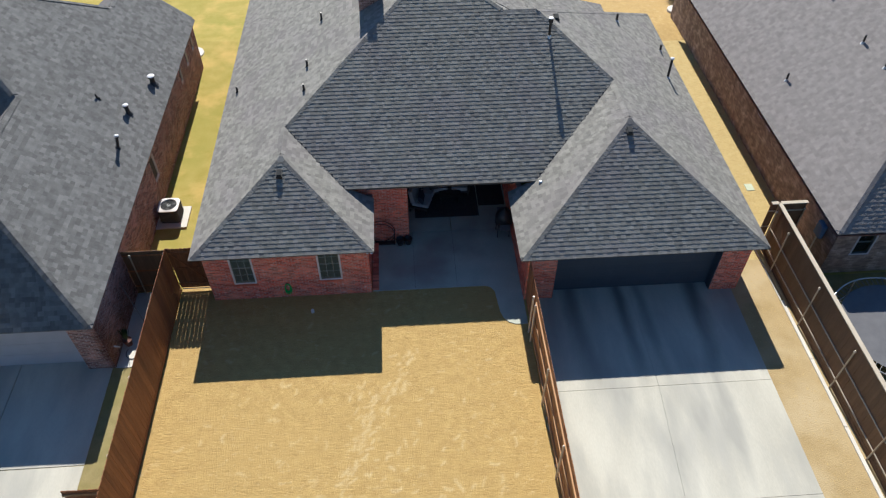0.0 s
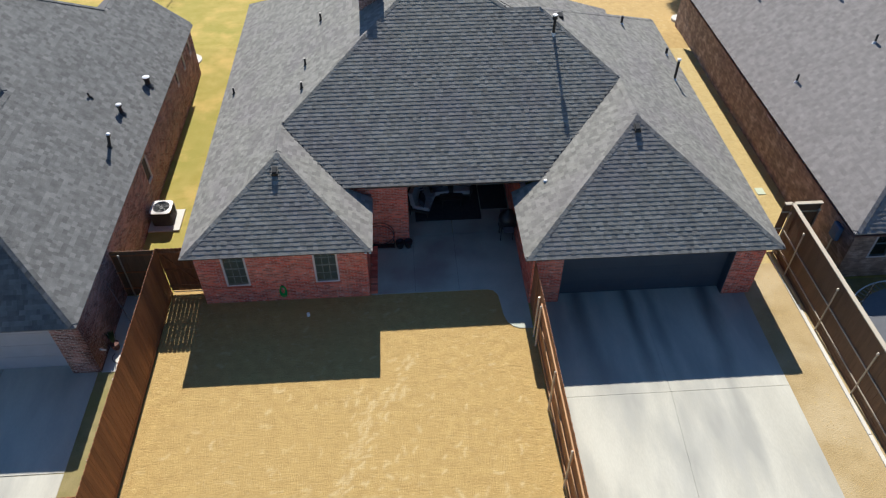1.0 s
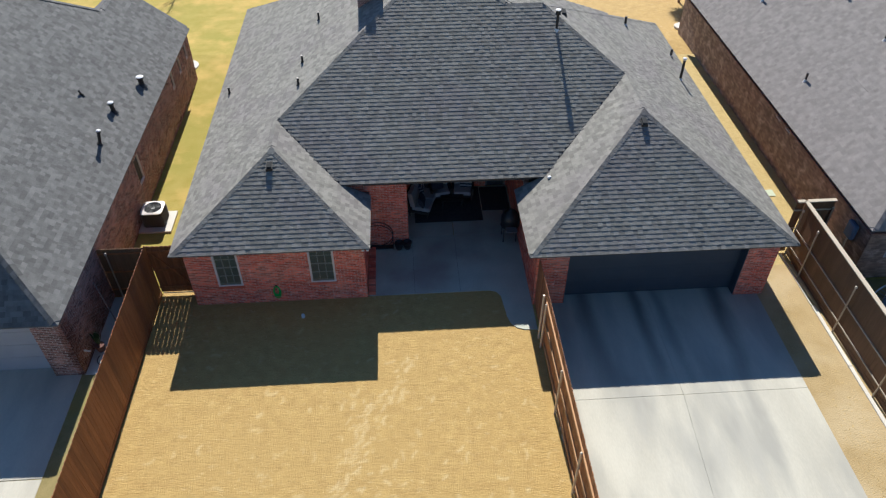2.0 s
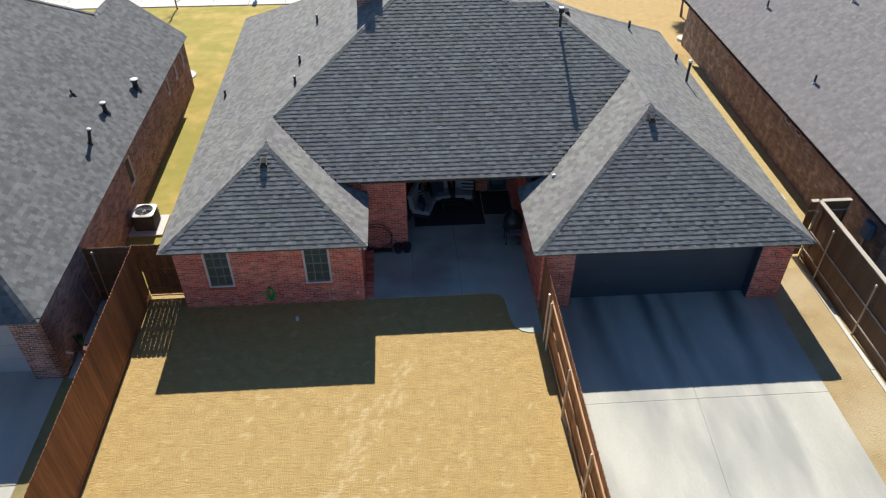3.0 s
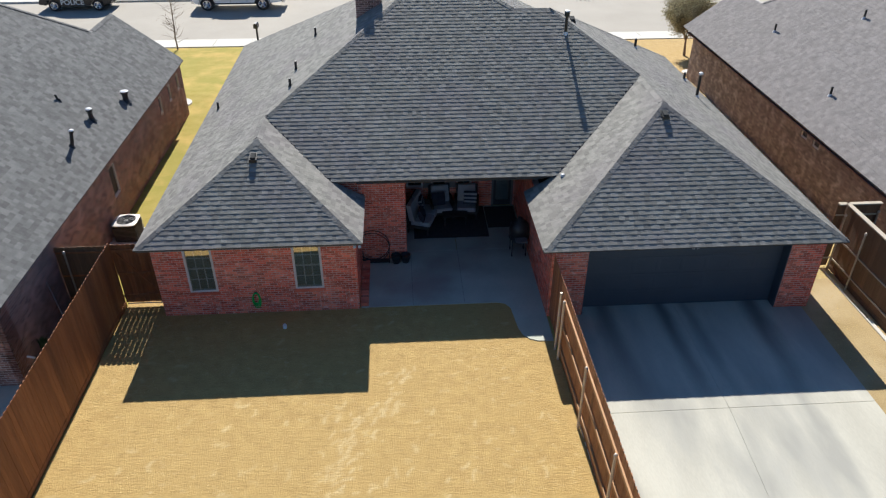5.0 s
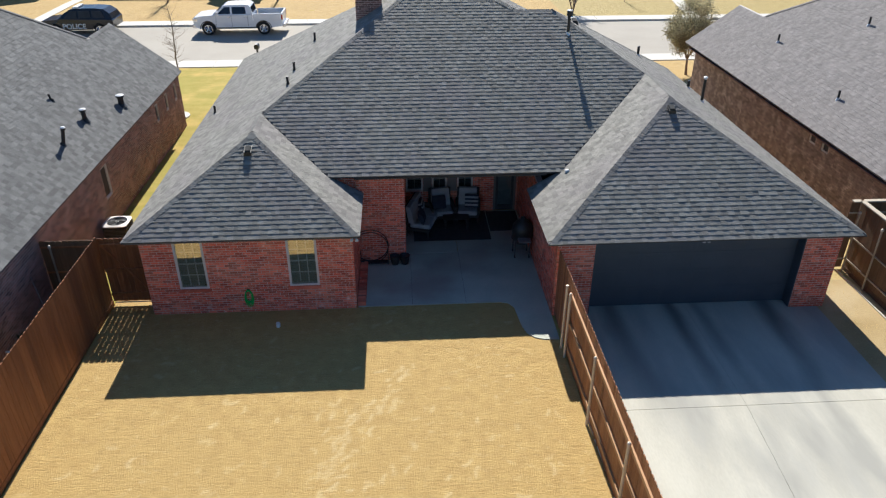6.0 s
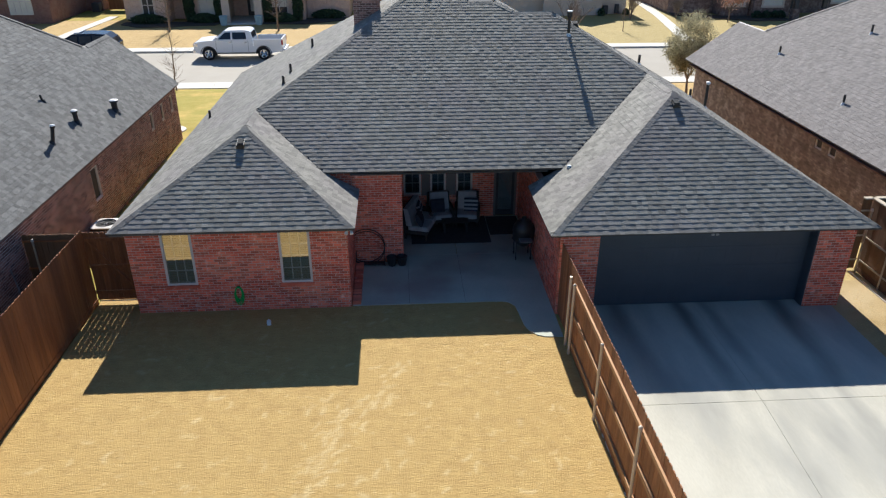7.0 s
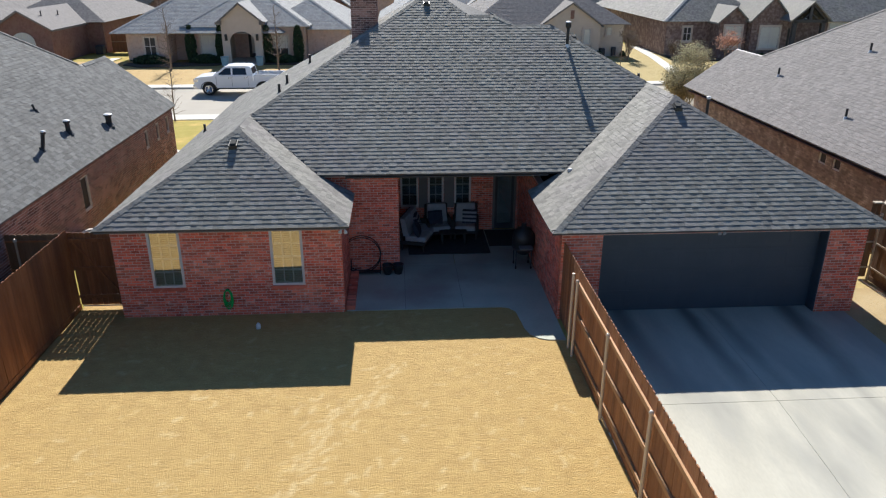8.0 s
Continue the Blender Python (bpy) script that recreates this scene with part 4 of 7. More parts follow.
# ---- neighbouring houses ----
def nb_left():
    th = thing("house", "neighbouring red-brown brick house with a grey hipped roof", "house", (-16, 22, 0))
    ex, ez, s, y0, y1 = -9.17, 2.39, 0.78, 13.55, 31.3
    pl = lambda x: ez + s * (ex - x)
    d, t, c = Geo(), Geo(), Geo()
    rx_, hy = -12.73, 21.35                  # ridge of the garage wing, and where it runs into the main roof
    wx = 2 * rx_ - ex
    ya, ye = y0 + (ex - rx_), hy - (ex - rx_)
    tx, ty = -16.0, 24.62
    roof_face([(ex, y0, ez), (ex, y1, ez), (-11.75, y1, pl(-11.75)), (-11.75, 28.87, pl(-11.75)), (tx, ty, pl(tx)), (rx_, hy, pl(rx_)), (rx_, ya, pl(rx_))], d, t, RNG, lift=0.45)
    roof_face([(wx, y0, ez), (ex, y0, ez), (rx_, ya, pl(rx_))], d, t, RNG, lift=0.12)
    roof_face([(wx, ye, ez), (wx, y0, ez), (rx_, ya, pl(rx_)), (rx_, hy, pl(rx_))], d, None)
    roof_face([(-25, ye, ez), (wx, ye, ez), (rx_, hy, pl(rx_)), (tx, ty, pl(tx)), (-18.15, ty, pl(tx))], d, t, RNG)
    roof_face([(-14.35, y1, ez), (-11.75, y1, pl(-11.75)), (-11.75, 28.87, pl(-11.75)), (-14.35, 28.87, ez)], d, None)
    roof_face([(ex, y1 - 0.2, ez), (-25, y1 - 0.2, ez), (-18.15, ty, pl(tx)), (tx, ty, pl(tx))], d, None)
    roof_face([(-25, y1, ez), (-25, ye, ez), (-18.15, ty, pl(tx))], d, None)
    r = part("roof", d, TAUPE, th, split=True)
    tagged(part("shingle_field", t, SHINGLE_N, r, "weathered grey asphalt shingles"), kind="stuff")
    caps(c, (ex, y0, ez), (rx_, ya, pl(rx_)))
    caps(c, (rx_, ya, pl(rx_)), (rx_, hy, pl(rx_)), 0.7)
    caps(c, (rx_, hy, pl(rx_)), (tx, ty, pl(tx)))
    caps(c, (ex, y1, ez), (-11.75, y1, pl(-11.75)), 0.2, 0.1)
    caps(c, (-11.75, 28.87, pl(-11.75)), (tx, ty, pl(tx)))
    caps(c, (-11.75, 28.87, pl(-11.75)), (-11.75, y1, pl(-11.75)), 0.7)
    tagged(part("cap_field", c, SHINGLE_N, r), kind="stuff")
    WX = -9.3
    LNW = [(7.7, 8.25, 1.0, 2.05), (13.7, 14.05, 1.45, 2.1), (15.05, 15.4, 1.45, 2.1), (16.35, 16.7, 1.45, 2.1)]
    brick_wall("wall", th, (WX, 13.82, 0), (0, 1, 0), (1, 0, 0), 17.3, 2.3, LNW, material=BRICK_B, label="long red-brown brick side wall")
    brick_wall("wall", th, (-10.13, 13.82, 0), (1, 0, 0), (0, -1, 0), 0.83, 2.3, material=BRICK_B, thick=0.45, label="brick garage pier")
    for a, b, zz0, zz1 in LNW:
        gg = Geo()
        ya, ybb = 13.82 + a, 13.82 + b
        gg.box(WX - 0.1, WX - 0.02, ya, ya + 0.05, zz0, zz1)
        gg.box(WX - 0.1, WX - 0.02, ybb - 0.05, ybb, zz0, zz1)
        gg.box(WX - 0.1, WX - 0.02, ya + 0.05, ybb - 0.05, zz0, zz0 + 0.05)
        gg.box(WX - 0.1, WX - 0.02, ya + 0.05, ybb - 0.05, zz1 - 0.05, zz1)
        w = part("window", gg, VINYL, th)
        gg = Geo()
        gg.quad((WX - 0.06, ya + 0.05, zz0 + 0.05), (WX - 0.06, ybb - 0.05, zz0 + 0.05), (WX - 0.06, ybb - 0.05, zz1 - 0.05), (WX - 0.06, ya + 0.05, zz1 - 0.05))
        part("pane", gg, MATTE_PANE, w, "dark matte pane")
        gg = Geo()
        gg.box(WX - 0.16, WX - 0.12, ya, ybb, zz0, zz1)
        part("dark_backing", gg, DARKIN, w)
    gg = Geo()
    gg.box(-16.0, -15.1, 13.9, 14.0, 0, 2.3)
    gg.box(-16.0, -15.9, 14.0, 18.1, 0, 2.3)
    gg.box(-24.5, -16.0, 18.1, 18.2, 0, 2.3)
    gg.box(-15.1, -10.13, 14.0, 14.1, 2.1, 2.3)
    gg.box(-24.5, -9.5, 30.95, 31.1, 0, 2.3)
    gg.box(-24.6, -24.5, 18.1, 31, 0, 2.3)
    gg.box(-16.2, -9.2, 13.6, 13.9, ez - 0.09, ez - 0.055)
    gg.box(-9.35, -9.2, 13.9, 31.0, ez - 0.09, ez - 0.055)
    part("plain_wall", gg, BRICK_B, th, split=True)
    for i in range(4):
        gg = Geo()
        gg.box(-15.1, -10.13, 14.12, 14.16, 0.01 + i * 0.53, 0.53 + i * 0.53)
        if i == 0:
            dr = part("garage_door", gg, PALEG, th, "pale grey sectional garage door, closed")
        else:
            part("section", gg, PALEG, dr)
    for x, y, h, r_, cp, ln in ((-10.03, 21.15, 0.5, 0.055, 2, 0.13), (-10.07, 23.15, 0.36, 0.075, 2, -0.02), (-9.73, 25.5, 0.34, 0.1, 2, 0.0), (-10.93, 23.15, 0.22, 0.035, 0, -0.08)):
        pipe_vent(x, y, pl(x), h, r_, cp, "black roof vent pipe with a pale round cap" if cp else "thin black vent pipe", boot=BLACK, lean=ln)


nb_left()


def nb_right():
    th = thing("house", "neighbouring brown-brick house with a taupe-grey hipped roof", "house", (20, 24, 0))
    ex, ez, s, y0, y1 = 14.2, 2.42, 0.72, 15.8, 34.95
    pl = lambda x: ez + s * (x - ex)
    d, t, c = Geo(), Geo(), Geo()
    tx = 22.0
    roof_face([(ex, y1, ez), (ex, y0, ez), (tx, y0 + tx - ex, pl(tx)), (tx, 26.5, pl(tx)), (16.6, 32.4, pl(16.6)), (16.6, y1, pl(16.6))], d, t, RNG, lift=0.45)
    roof_face([(ex, y0, ez), (30, y0, ez), (tx, y0 + tx - ex, pl(tx))], d, t, RNG)
    roof_face([(16.6, y1, pl(16.6)), (19.0, y1, ez), (19.0, 32.4, ez), (16.6, 32.4, pl(16.6))], d, None)
    roof_face([(30, y1 - 0.4, ez), (ex, y1 - 0.4, ez), (16.6, 32.4, pl(16.6)), (tx, 26.5, pl(tx))], d, None)
    roof_face([(30, y0, ez), (30, y1, ez), (tx, 26.5, pl(tx)), (tx, y0 + tx - ex, pl(tx))], d, None)
    r = part("roof", d, TAUPE, th, split=True)
    tagged(part("shingle_field", t, SHINGLE_T, r, "taupe-grey asphalt shingles"), kind="stuff")
    caps(c, (ex, y0, ez), (tx, y0 + tx - ex, pl(tx)))
    caps(c, (16.6, 32.4, pl(16.6)), (tx, 26.5, pl(tx)))
    tagged(part("cap_field", c, SHINGLE_T, r), kind="stuff")
    WX = 14.62
    hol = [(34.5 - 23.45, 34.5 - 23.0, 1.7, 2.12), (34.5 - 22.6, 34.5 - 22.15, 1.7, 2.12)]
    brick_wall("wall", th, (WX, 34.5, 0), (0, -1, 0), (-1, 0, 0), 34.5 - 16.2, 2.35, hol, material=BRICK_R, label="long brown brick side wall")
    brick_wall("wall", th, (WX, 16.2, 0), (1, 0, 0), (0, -1, 0), 6.0, 2.35, [(0.75, 1.45, 0.9, 2.1), (2.2, 2.9, 0.9, 2.1)], material=BRICK_R, label="brown brick rear wall with windows")
    for a in (0.75, 2.2):
        window("window", th, WX + a, WX + a + 0.7, 0.9, 2.1, 16.19, 1, 2, frame_mat=PALEG, blinds=False, glass=PLAIN)
    for h in hol:
        gg = Geo()
        ya, ybb = 34.5 - h[1], 34.5 - h[0]
        gg.box(WX + 0.02, WX + 0.1, ya, ya + 0.05, h[2], h[3])
        gg.box(WX + 0.02, WX + 0.1, ybb - 0.05, ybb, h[2], h[3])
        gg.box(WX + 0.02, WX + 0.1, ya + 0.05, ybb - 0.05, h[2], h[2] + 0.05)
        w = part("window", gg, VINYL, th)
        gg = Geo()
        gg.quad((WX + 0.06, ya, h[2]), (WX + 0.06, ybb, h[2]), (WX + 0.06, ybb, h[3]), (WX + 0.06, ya, h[3]))
        part("pane", gg, MATTE_PANE, w, "dark matte pane")
        gg = Geo()
        gg.box(WX + 0.12, WX + 0.16, ya, ybb, h[2], h[3])
        part("dark_backing", gg, DARKIN, w)
    gg = Geo()
    gg.box(20.6, 29.5, 16.2, 16.35, 0, 2.35)
    gg.box(14.8, 29.5, 34.2, 34.35, -0.3, 2.35)
    gg.box(14.64, 14.78, 33.3, 34.48, -0.3, -0.004)
    gg.box(29.5, 29.65, 16.2, 34.3, 0, 2.35)
    gg.box(14.24, 29.5, 15.84, 16.2, ez - 0.2, ez - 0.16)
    gg.box(14.24, 14.7, 16.2, 34.5, ez - 0.2, ez - 0.16)
    part("plain_wall", gg, BRICK_B, th, split=True)
    for x, y, h in ((15.3, 23.47, 0.32), (15.97, 29.55, 0.32), (17.77, 26.65, 0.32), (17.6, 23.3, 0.32), (17.6, 21.6, 0.32)):
        pipe_vent(x, y, pl(x), h, 0.04)


nb_right()


# ---- fences ----
def picket_mesh(h, w=0.14, th=0.018, along="y", wood=None):
    gg = Geo()
    c = 0.03
    prof = [(-w / 2, 0), (w / 2, 0), (w / 2, h - c), (w / 2 - c, h), (-w / 2 + c, h), (-w / 2, h - c)]
    if along == "y":
        gg.hexa([(-th / 2, a, b) for a, b in prof], [(th / 2, a, b) for a, b in prof])
    else:
        gg.hexa([(a, -th / 2, b) for a, b in prof], [(a, th / 2, b) for a, b in prof])
    return gg.mesh("picket", wood or WOOD)


def fence(label, along, fixed, a0, a1, h, rails=(), rail_side=-1, posts=(), post_h=1.8, base=0.06, gap=0.006, cap=False, kick=False, name="fence", slim=False, dark=False, wood=None):
    th = thing(name, label, name.replace("_", " "), (fixed, (a0 + a1) / 2, 0) if along == "y" else ((a0 + a1) / 2, fixed, 0))
    th_loc = Vector(th.location)
    n = math.ceil(abs(a1 - a0) / (0.14 + gap))
    me = picket_mesh(h - base, abs(a1 - a0) / n - gap, along=along, wood=WOODD if slim else wood)
    for i in range(n):
        a = a0 + (i + 0.5) * (a1 - a0) / n
        ob = new("picket", me)
        ob.parent = th
        jz, jf = RNG.uniform(-0.006, 0.006), RNG.uniform(-0.003, 0.003)
        ob.location = (Vector((fixed + jf, a, base + jz)) if along == "y" else Vector((a, fixed + jf, base + jz))) - th_loc
    lo, hi = min(a0, a1), max(a0, a1)
    for z in rails:
        gg = Geo()
        f0 = fixed + rail_side * 0.012
        f1 = fixed + rail_side * (0.045 if slim else 0.055)
        # slim rails: a sunlit top edge put into their thin shape and pale colour
        rh = 0.02 if slim else 0.045
        if along == "y":
            gg.box(min(f0, f1), max(f0, f1), lo, hi, z - rh, z + rh, 0.004)
        else:
            gg.box(lo, hi, min(f0, f1), max(f0, f1), z - rh, z + rh, 0.004)
        part("rail", gg, (wood or WOOD) if dark else CAPW if slim else WOODR, th)
    for p in posts:
        gg = Geo()
        f = fixed + rail_side * 0.09
        c = (f, p) if along == "y" else (p, f)
        gg.rod((*c, 0.0), (*c, post_h), 0.026 if slim else 0.033, 0.026 if slim else 0.033, 12)
        po = part("post", gg, STEEL if slim else CREAM, th, "pale galvanised steel post")
        gg = Geo()
        gg.lathe(*c, [(0.04, post_h - 0.03), (0.04, post_h + 0.01), (0.025, post_h + 0.04), (0.002, post_h + 0.05)], 12)
        part("post_cap", gg, CREAM, po)
    if cap:
        gg = Geo()
        if along == "y":
            gg.box(fixed - 0.09, fixed + 0.05, lo, hi, h, h + 0.035, 0.004)
        else:
            gg.box(lo, hi, fixed - 0.09, fixed + 0.05, h, h + 0.035, 0.004)
        part("cap_board", gg, CAPW, th, "pale weathered cap board")
    if kick:
        gg = Geo()
        gg.box(fixed - 0.02, fixed + 0.02, lo, hi, 0.0, base + 0.08)
        part("kick_board", gg, WOODD if slim else wood or WOOD, th)
    return th


fence("brown stained cedar privacy fence with dog-eared pickets", "y", -7.82, -3.0, 16.95, 2.12, (0.3, 1.05, 1.85), -1, (16.9, 14.5, 12.1, 9.7, 7.3, 4.9), 1.9, kick=True)
gate = fence("brown cedar side gate, closed, with light showing through its gaps", "x", 16.97, -7.797, -6.6, 2.04, (0.35, 1.1, 1.85), -1, (), base=0.1, gap=0.006, name="gate", dark=True, wood=WOOD_SHADED)
# unseen strip added behind the gate's edge gap to block its upper light
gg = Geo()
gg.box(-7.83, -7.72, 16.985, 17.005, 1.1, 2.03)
part("batten", gg, WOOD_SHADED, gate)
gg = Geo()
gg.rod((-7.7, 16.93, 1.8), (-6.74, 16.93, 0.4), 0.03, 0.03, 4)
part("brace", gg, WOOD_SHADED, gate)
gg = Geo()
gg.rod((-6.68, 16.91, 0.06), (-6.68, 16.91, 2.0), 0.022, 0.022, 8)
gg.rod((-7.74, 16.91, 0.1), (-6.68, 16.91, 0.1), 0.018, 0.018, 8)
part("gate_frame", gg, CREAM, gate, "pale galvanised gate frame", split=True)
fence("brown cedar fence panel closing the neighbouring side yard", "x", 16.95, -9.28, -7.84, 2.02, (0.35, 1.1, 1.85), -1, (-9.0,), 1.9, base=0.0, gap=0.004, dark=True, slim=True, kick=False)
fence("brown stained cedar fence with steel posts and rails on show", "y", 4.06, -3.0, 14.15, 2.05, (0.28, 1.0, 1.72), -1, (13.95, 11.6, 9.2, 6.8, 4.4, 2.0), 1.82, kick=True, wood=WOODL)
fence("brown cedar gate beside the garage pier, closed", "y", 4.06, 14.2, 15.68, 2.05, (0.3, 1.72), 1, (), base=0.1, name="gate", wood=WOODL)
gg = Geo()
gg.rod((3.97, 14.32, 0), (3.97, 14.32, 1.85), 0.033, 0.033, 12)
single("gate_post", gg, CREAM, "pale galvanised steel gate post", "post")
fence("dark brown cedar fence with steel posts and a pale cap board", "y", 13.06, -3.0, 17.6, 2.2, (0.38, 1.08), -1, (17.45, 16.4, 13.98, 11.56, 9.14, 6.72, 4.3), 1.92, cap=True, kick=True, slim=True)
fence("short dark cedar fence return with a pale cap board", "x", 17.62, 12.76, 13.02, 2.2, (0.35, 1.1, 1.85), -1, (), 2.0, cap=True, slim=True)
fence("dark brown cedar fence panel with a pale cap board", "x", 17.62, 13.1, 14.05, 2.2, (0.35, 1.1, 1.85), -1, (14.0,), 1.95, cap=True, slim=True)
fence("low end of a dark board fence", "x", 9.3, -9.4, -7.85, 0.9, (0.3, 0.7), -1, (), 0.9)


# ---- back yard things ----
hose = thing("garden_hose", "coiled green garden hose hanging on the brick wall", "hose", (-4.0, 16.36, 0.2))
for i, (r, dz) in enumerate(((0.13, 0.0), (0.115, 0.03), (0.14, -0.03), (0.1, 0.06))):
    gg = Geo()
    k = len(gg.v)
    n, m = 36, 6
    for a in range(n):
        t = 2 * math.pi * a / n
        cx, cz = -4.01 + r * 0.78 * math.cos(t), 0.47 + dz + r * 1.75 * math.sin(t)
        for b in range(m):
            q = 2 * math.pi * b / m
            gg.v.append((cx + 0.016 * math.cos(q) * math.cos(t), 16.37 - i * 0.012 + 0.016 * math.sin(q), cz + 0.016 * math.cos(q) * math.sin(t)))
    gg.f = [(a * m + b, a * m + (b + 1) % m, ((a + 1) % n) * m + (b + 1) % m, ((a + 1) % n) * m + b) for a in range(n) for b in range(m)]
    part("coil", gg, HOSE, hose, smooth=True)
gg = Geo()
gg.box(-4.05, -3.97, 16.36, 16.43, 0.66, 0.72, 0.01)
part("hanger", gg, BLACK, hose)

cap = thing("cleanout_cap", "small pale sewer cleanout cap standing in the grass", "pipe cap", (-3.2, 15.65, 0))
gg = Geo()
gg.lathe(-3.2, 15.65, [(0.055, -0.02), (0.055, 0.1), (0.05, 0.115), (0.002, 0.12)], 14)
part("cap", gg, LEAD, cap)
gg = Geo()
gg.box(-3.22, -3.18, 15.63, 15.67, 0.115, 0.145)
part("nut", gg, LEAD, cap)


def flood_light(x, y, z, label, k=1.0, paint=None):
    th = thing("flood_light", label, "light", (x, y, z))
    gg = Geo()
    gg.lathe(x, y, [(0.04 * k, z - 0.01), (0.04 * k, z + 0.03)], 12)
    part("base", gg, PALEG, th)
    for s in (-1, 1):
        gg = Geo()
        gg.rod((x + s * 0.02 * k, y, z - 0.01), (x + s * 0.055 * k, y - 0.04 * k, z - 0.04 * k), 0.014 * k, 0.02 * k, 10)
        gg.rod((x + s * 0.055 * k, y - 0.04 * k, z - 0.04 * k), (x + s * 0.06 * k, y - 0.075 * k, z - 0.075 * k), 0.034 * k, 0.038 * k, 12)
        part("lamp_head", gg, paint or PALEG, th)


flood_light(-1.13, 16.25, 2.27, "white twin-head flood light under the eave", 1.15, WHITE)
flood_light(7.75, 15.6, 2.29, "white twin-head flood light over the garage door")

# porch
rug = Geo()
rug.box(0.45, 2.9, 19.95, 21.95, 0.021, 0.033, 0.004)
single("rug", rug, RUG, "dark charcoal outdoor rug on the porch floor", "rug")
mat_ = Geo()
mat_.box(2.93, 3.95, 20.5, 21.9, 0.021, 0.032, 0.004)
single("door_mat", mat_, RUG, "dark charcoal mat in front of the patio door", "mat")


def lounge(name, label, w, cat):
    """A deep-seated outdoor seat that faces -y, its front at y = -0.4, centred on x = 0."""
    th = thing(name, label, cat)
    h = w / 2
    gg = Geo()
    gg.box(-h, h, -0.38, 0.38, 0.2, 0.3, 0.01)
    part("seat_frame", gg, WICKER, th)
    gg = Geo()
    gg.hexa([(-h, 0.3, 0.3), (h, 0.3, 0.3), (h, 0.36, 0.3), (-h, 0.36, 0.3)], [(-h, 0.42, 0.92), (h, 0.42, 0.92), (h, 0.48, 0.92), (-h, 0.48, 0.92)])
    part("back_frame", gg, WICKER, th)
    for s in ((-1, 1) if w < 1 else (1,)):
        gg = Geo()
        gg.box(s * h - 0.04, s * h + 0.04, -0.38, 0.4, 0.3, 0.58, 0.015)
        part("arm", gg, WICKER, th)
    for s in (-1, 1):
        for yy_ in (-0.33, 0.33):
            gg = Geo()
            gg.rod((s * (h - 0.04), yy_, 0), (s * (h - 0.04), yy_, 0.2), 0.025, 0.03, 8)
            part("leg", gg, WICKER, th)
    n = 2 if w > 1 else 1
    for i in range(n):
        a0, a1 = -h + 0.05 + i * (w - 0.1) / n, -h + 0.05 + (i + 1) * (w - 0.1) / n - 0.01
        gg = Geo()
        gg.box(a0, a1, -0.4, 0.26, 0.3, 0.44, 0.04)
        part("seat_cushion", gg, FABRIC, th, "pale grey seat cushion")
        gg = Geo()
        gg.hexa([(a0, 0.12, 0.44), (a1, 0.12, 0.44), (a1, 0.3, 0.44), (a0, 0.3, 0.44)], [(a0 + 0.03, 0.26, 0.98), (a1 - 0.03, 0.26, 0.98), (a1 - 0.03, 0.4, 0.98), (a0 + 0.03, 0.4, 0.98)])
        part("back_cushion", gg, FABRIC, th, "pale grey back cushion")
    return th


def pillow(x, y, z, rz, tilt, striped, label):
    th = thing("pillow", label, "pillow")
    def slab(z0, z1, m, nm):
        gg = Geo()
        w = 0.22
        prof = lambda v: 0.02 + 0.06 * (1 - abs(v - 0.5) * 2) ** 0.5
        gg.hexa([(-w, -prof(z0), -w + 2 * w * z0), (w, -prof(z0), -w + 2 * w * z0), (w, prof(z0), -w + 2 * w * z0), (-w, prof(z0), -w + 2 * w * z0)],
                [(-w, -prof(z1), -w + 2 * w * z1), (w, -prof(z1), -w + 2 * w * z1), (w, prof(z1), -w + 2 * w * z1), (-w, prof(z1), -w + 2 * w * z1)])
        part(nm, gg, m, th)
    n = 7
    for i in range(n):
        slab(i / n, (i + 1) / n, (FABRIC if i % 2 else NAVY) if striped else NAVY, "stripe" if striped else "panel")
    th.matrix_basis = pose(x, y, z, tilt, 0, rz)
    return th


ch1 = lounge("patio_chair", "dark wicker patio chair with pale grey cushions", 0.74, "chair")
ch1.matrix_basis = pose(1.42, 21.45, 0.03, 0, 0, 8)
tagged(ch1, group="patio chairs")
copy_thing(ch1, pose(2.28, 21.45, 0.03, 0, 0, -6))
sofa = lounge("loveseat", "dark wicker loveseat with pale grey cushions along the porch wall", 1.35, "sofa")
sofa.matrix_basis = pose(0.78, 20.85, 0.03, 0, 0, 72)
pillow(2.4, 21.45, 0.66, -8, -20, True, "navy and white striped pillow on a patio chair")
pillow(1.32, 21.42, 0.66, 10, -20, False, "dark navy pillow on a patio chair")
pillow(0.72, 20.45, 0.66, 80, -22, False, "dark navy pillow on the loveseat")
pillow(0.74, 21.2, 0.68, 84, -18, True, "navy and white striped pillow on the loveseat")
tb = thing("coffee_table", "low dark slatted coffee table on the rug", "table", (1.84, 20.9, 0.033))
for i in range(6):
    gg = Geo()
    gg.box(1.42, 2.27, 20.68 + i * 0.082, 20.75 + i * 0.082, 0.36, 0.385, 0.004)
    part("slat", gg, WICKER, tb)
for x in (1.5, 2.2):
    for y in (20.72, 21.12):
        gg = Geo()
        gg.box(x - 0.025, x + 0.025, y - 0.025, y + 0.025, 0.033, 0.36)
        part("leg", gg, BLACK, tb)
ring = thing("log_ring", "round black steel firewood ring on a flat stand", "log rack", (-0.86, 18.6, 0.02))
gg = Geo()
gg.ring((-0.86, 18.6, 0.6), 0.52, 0.014, "y", 48, 8)
part("hoop", gg, BLACK, ring)
gg = Geo()
gg.ring((-0.86, 18.75, 0.6), 0.52, 0.014, "y", 48, 8)
part("hoop", gg, BLACK, ring)
gg = Geo()
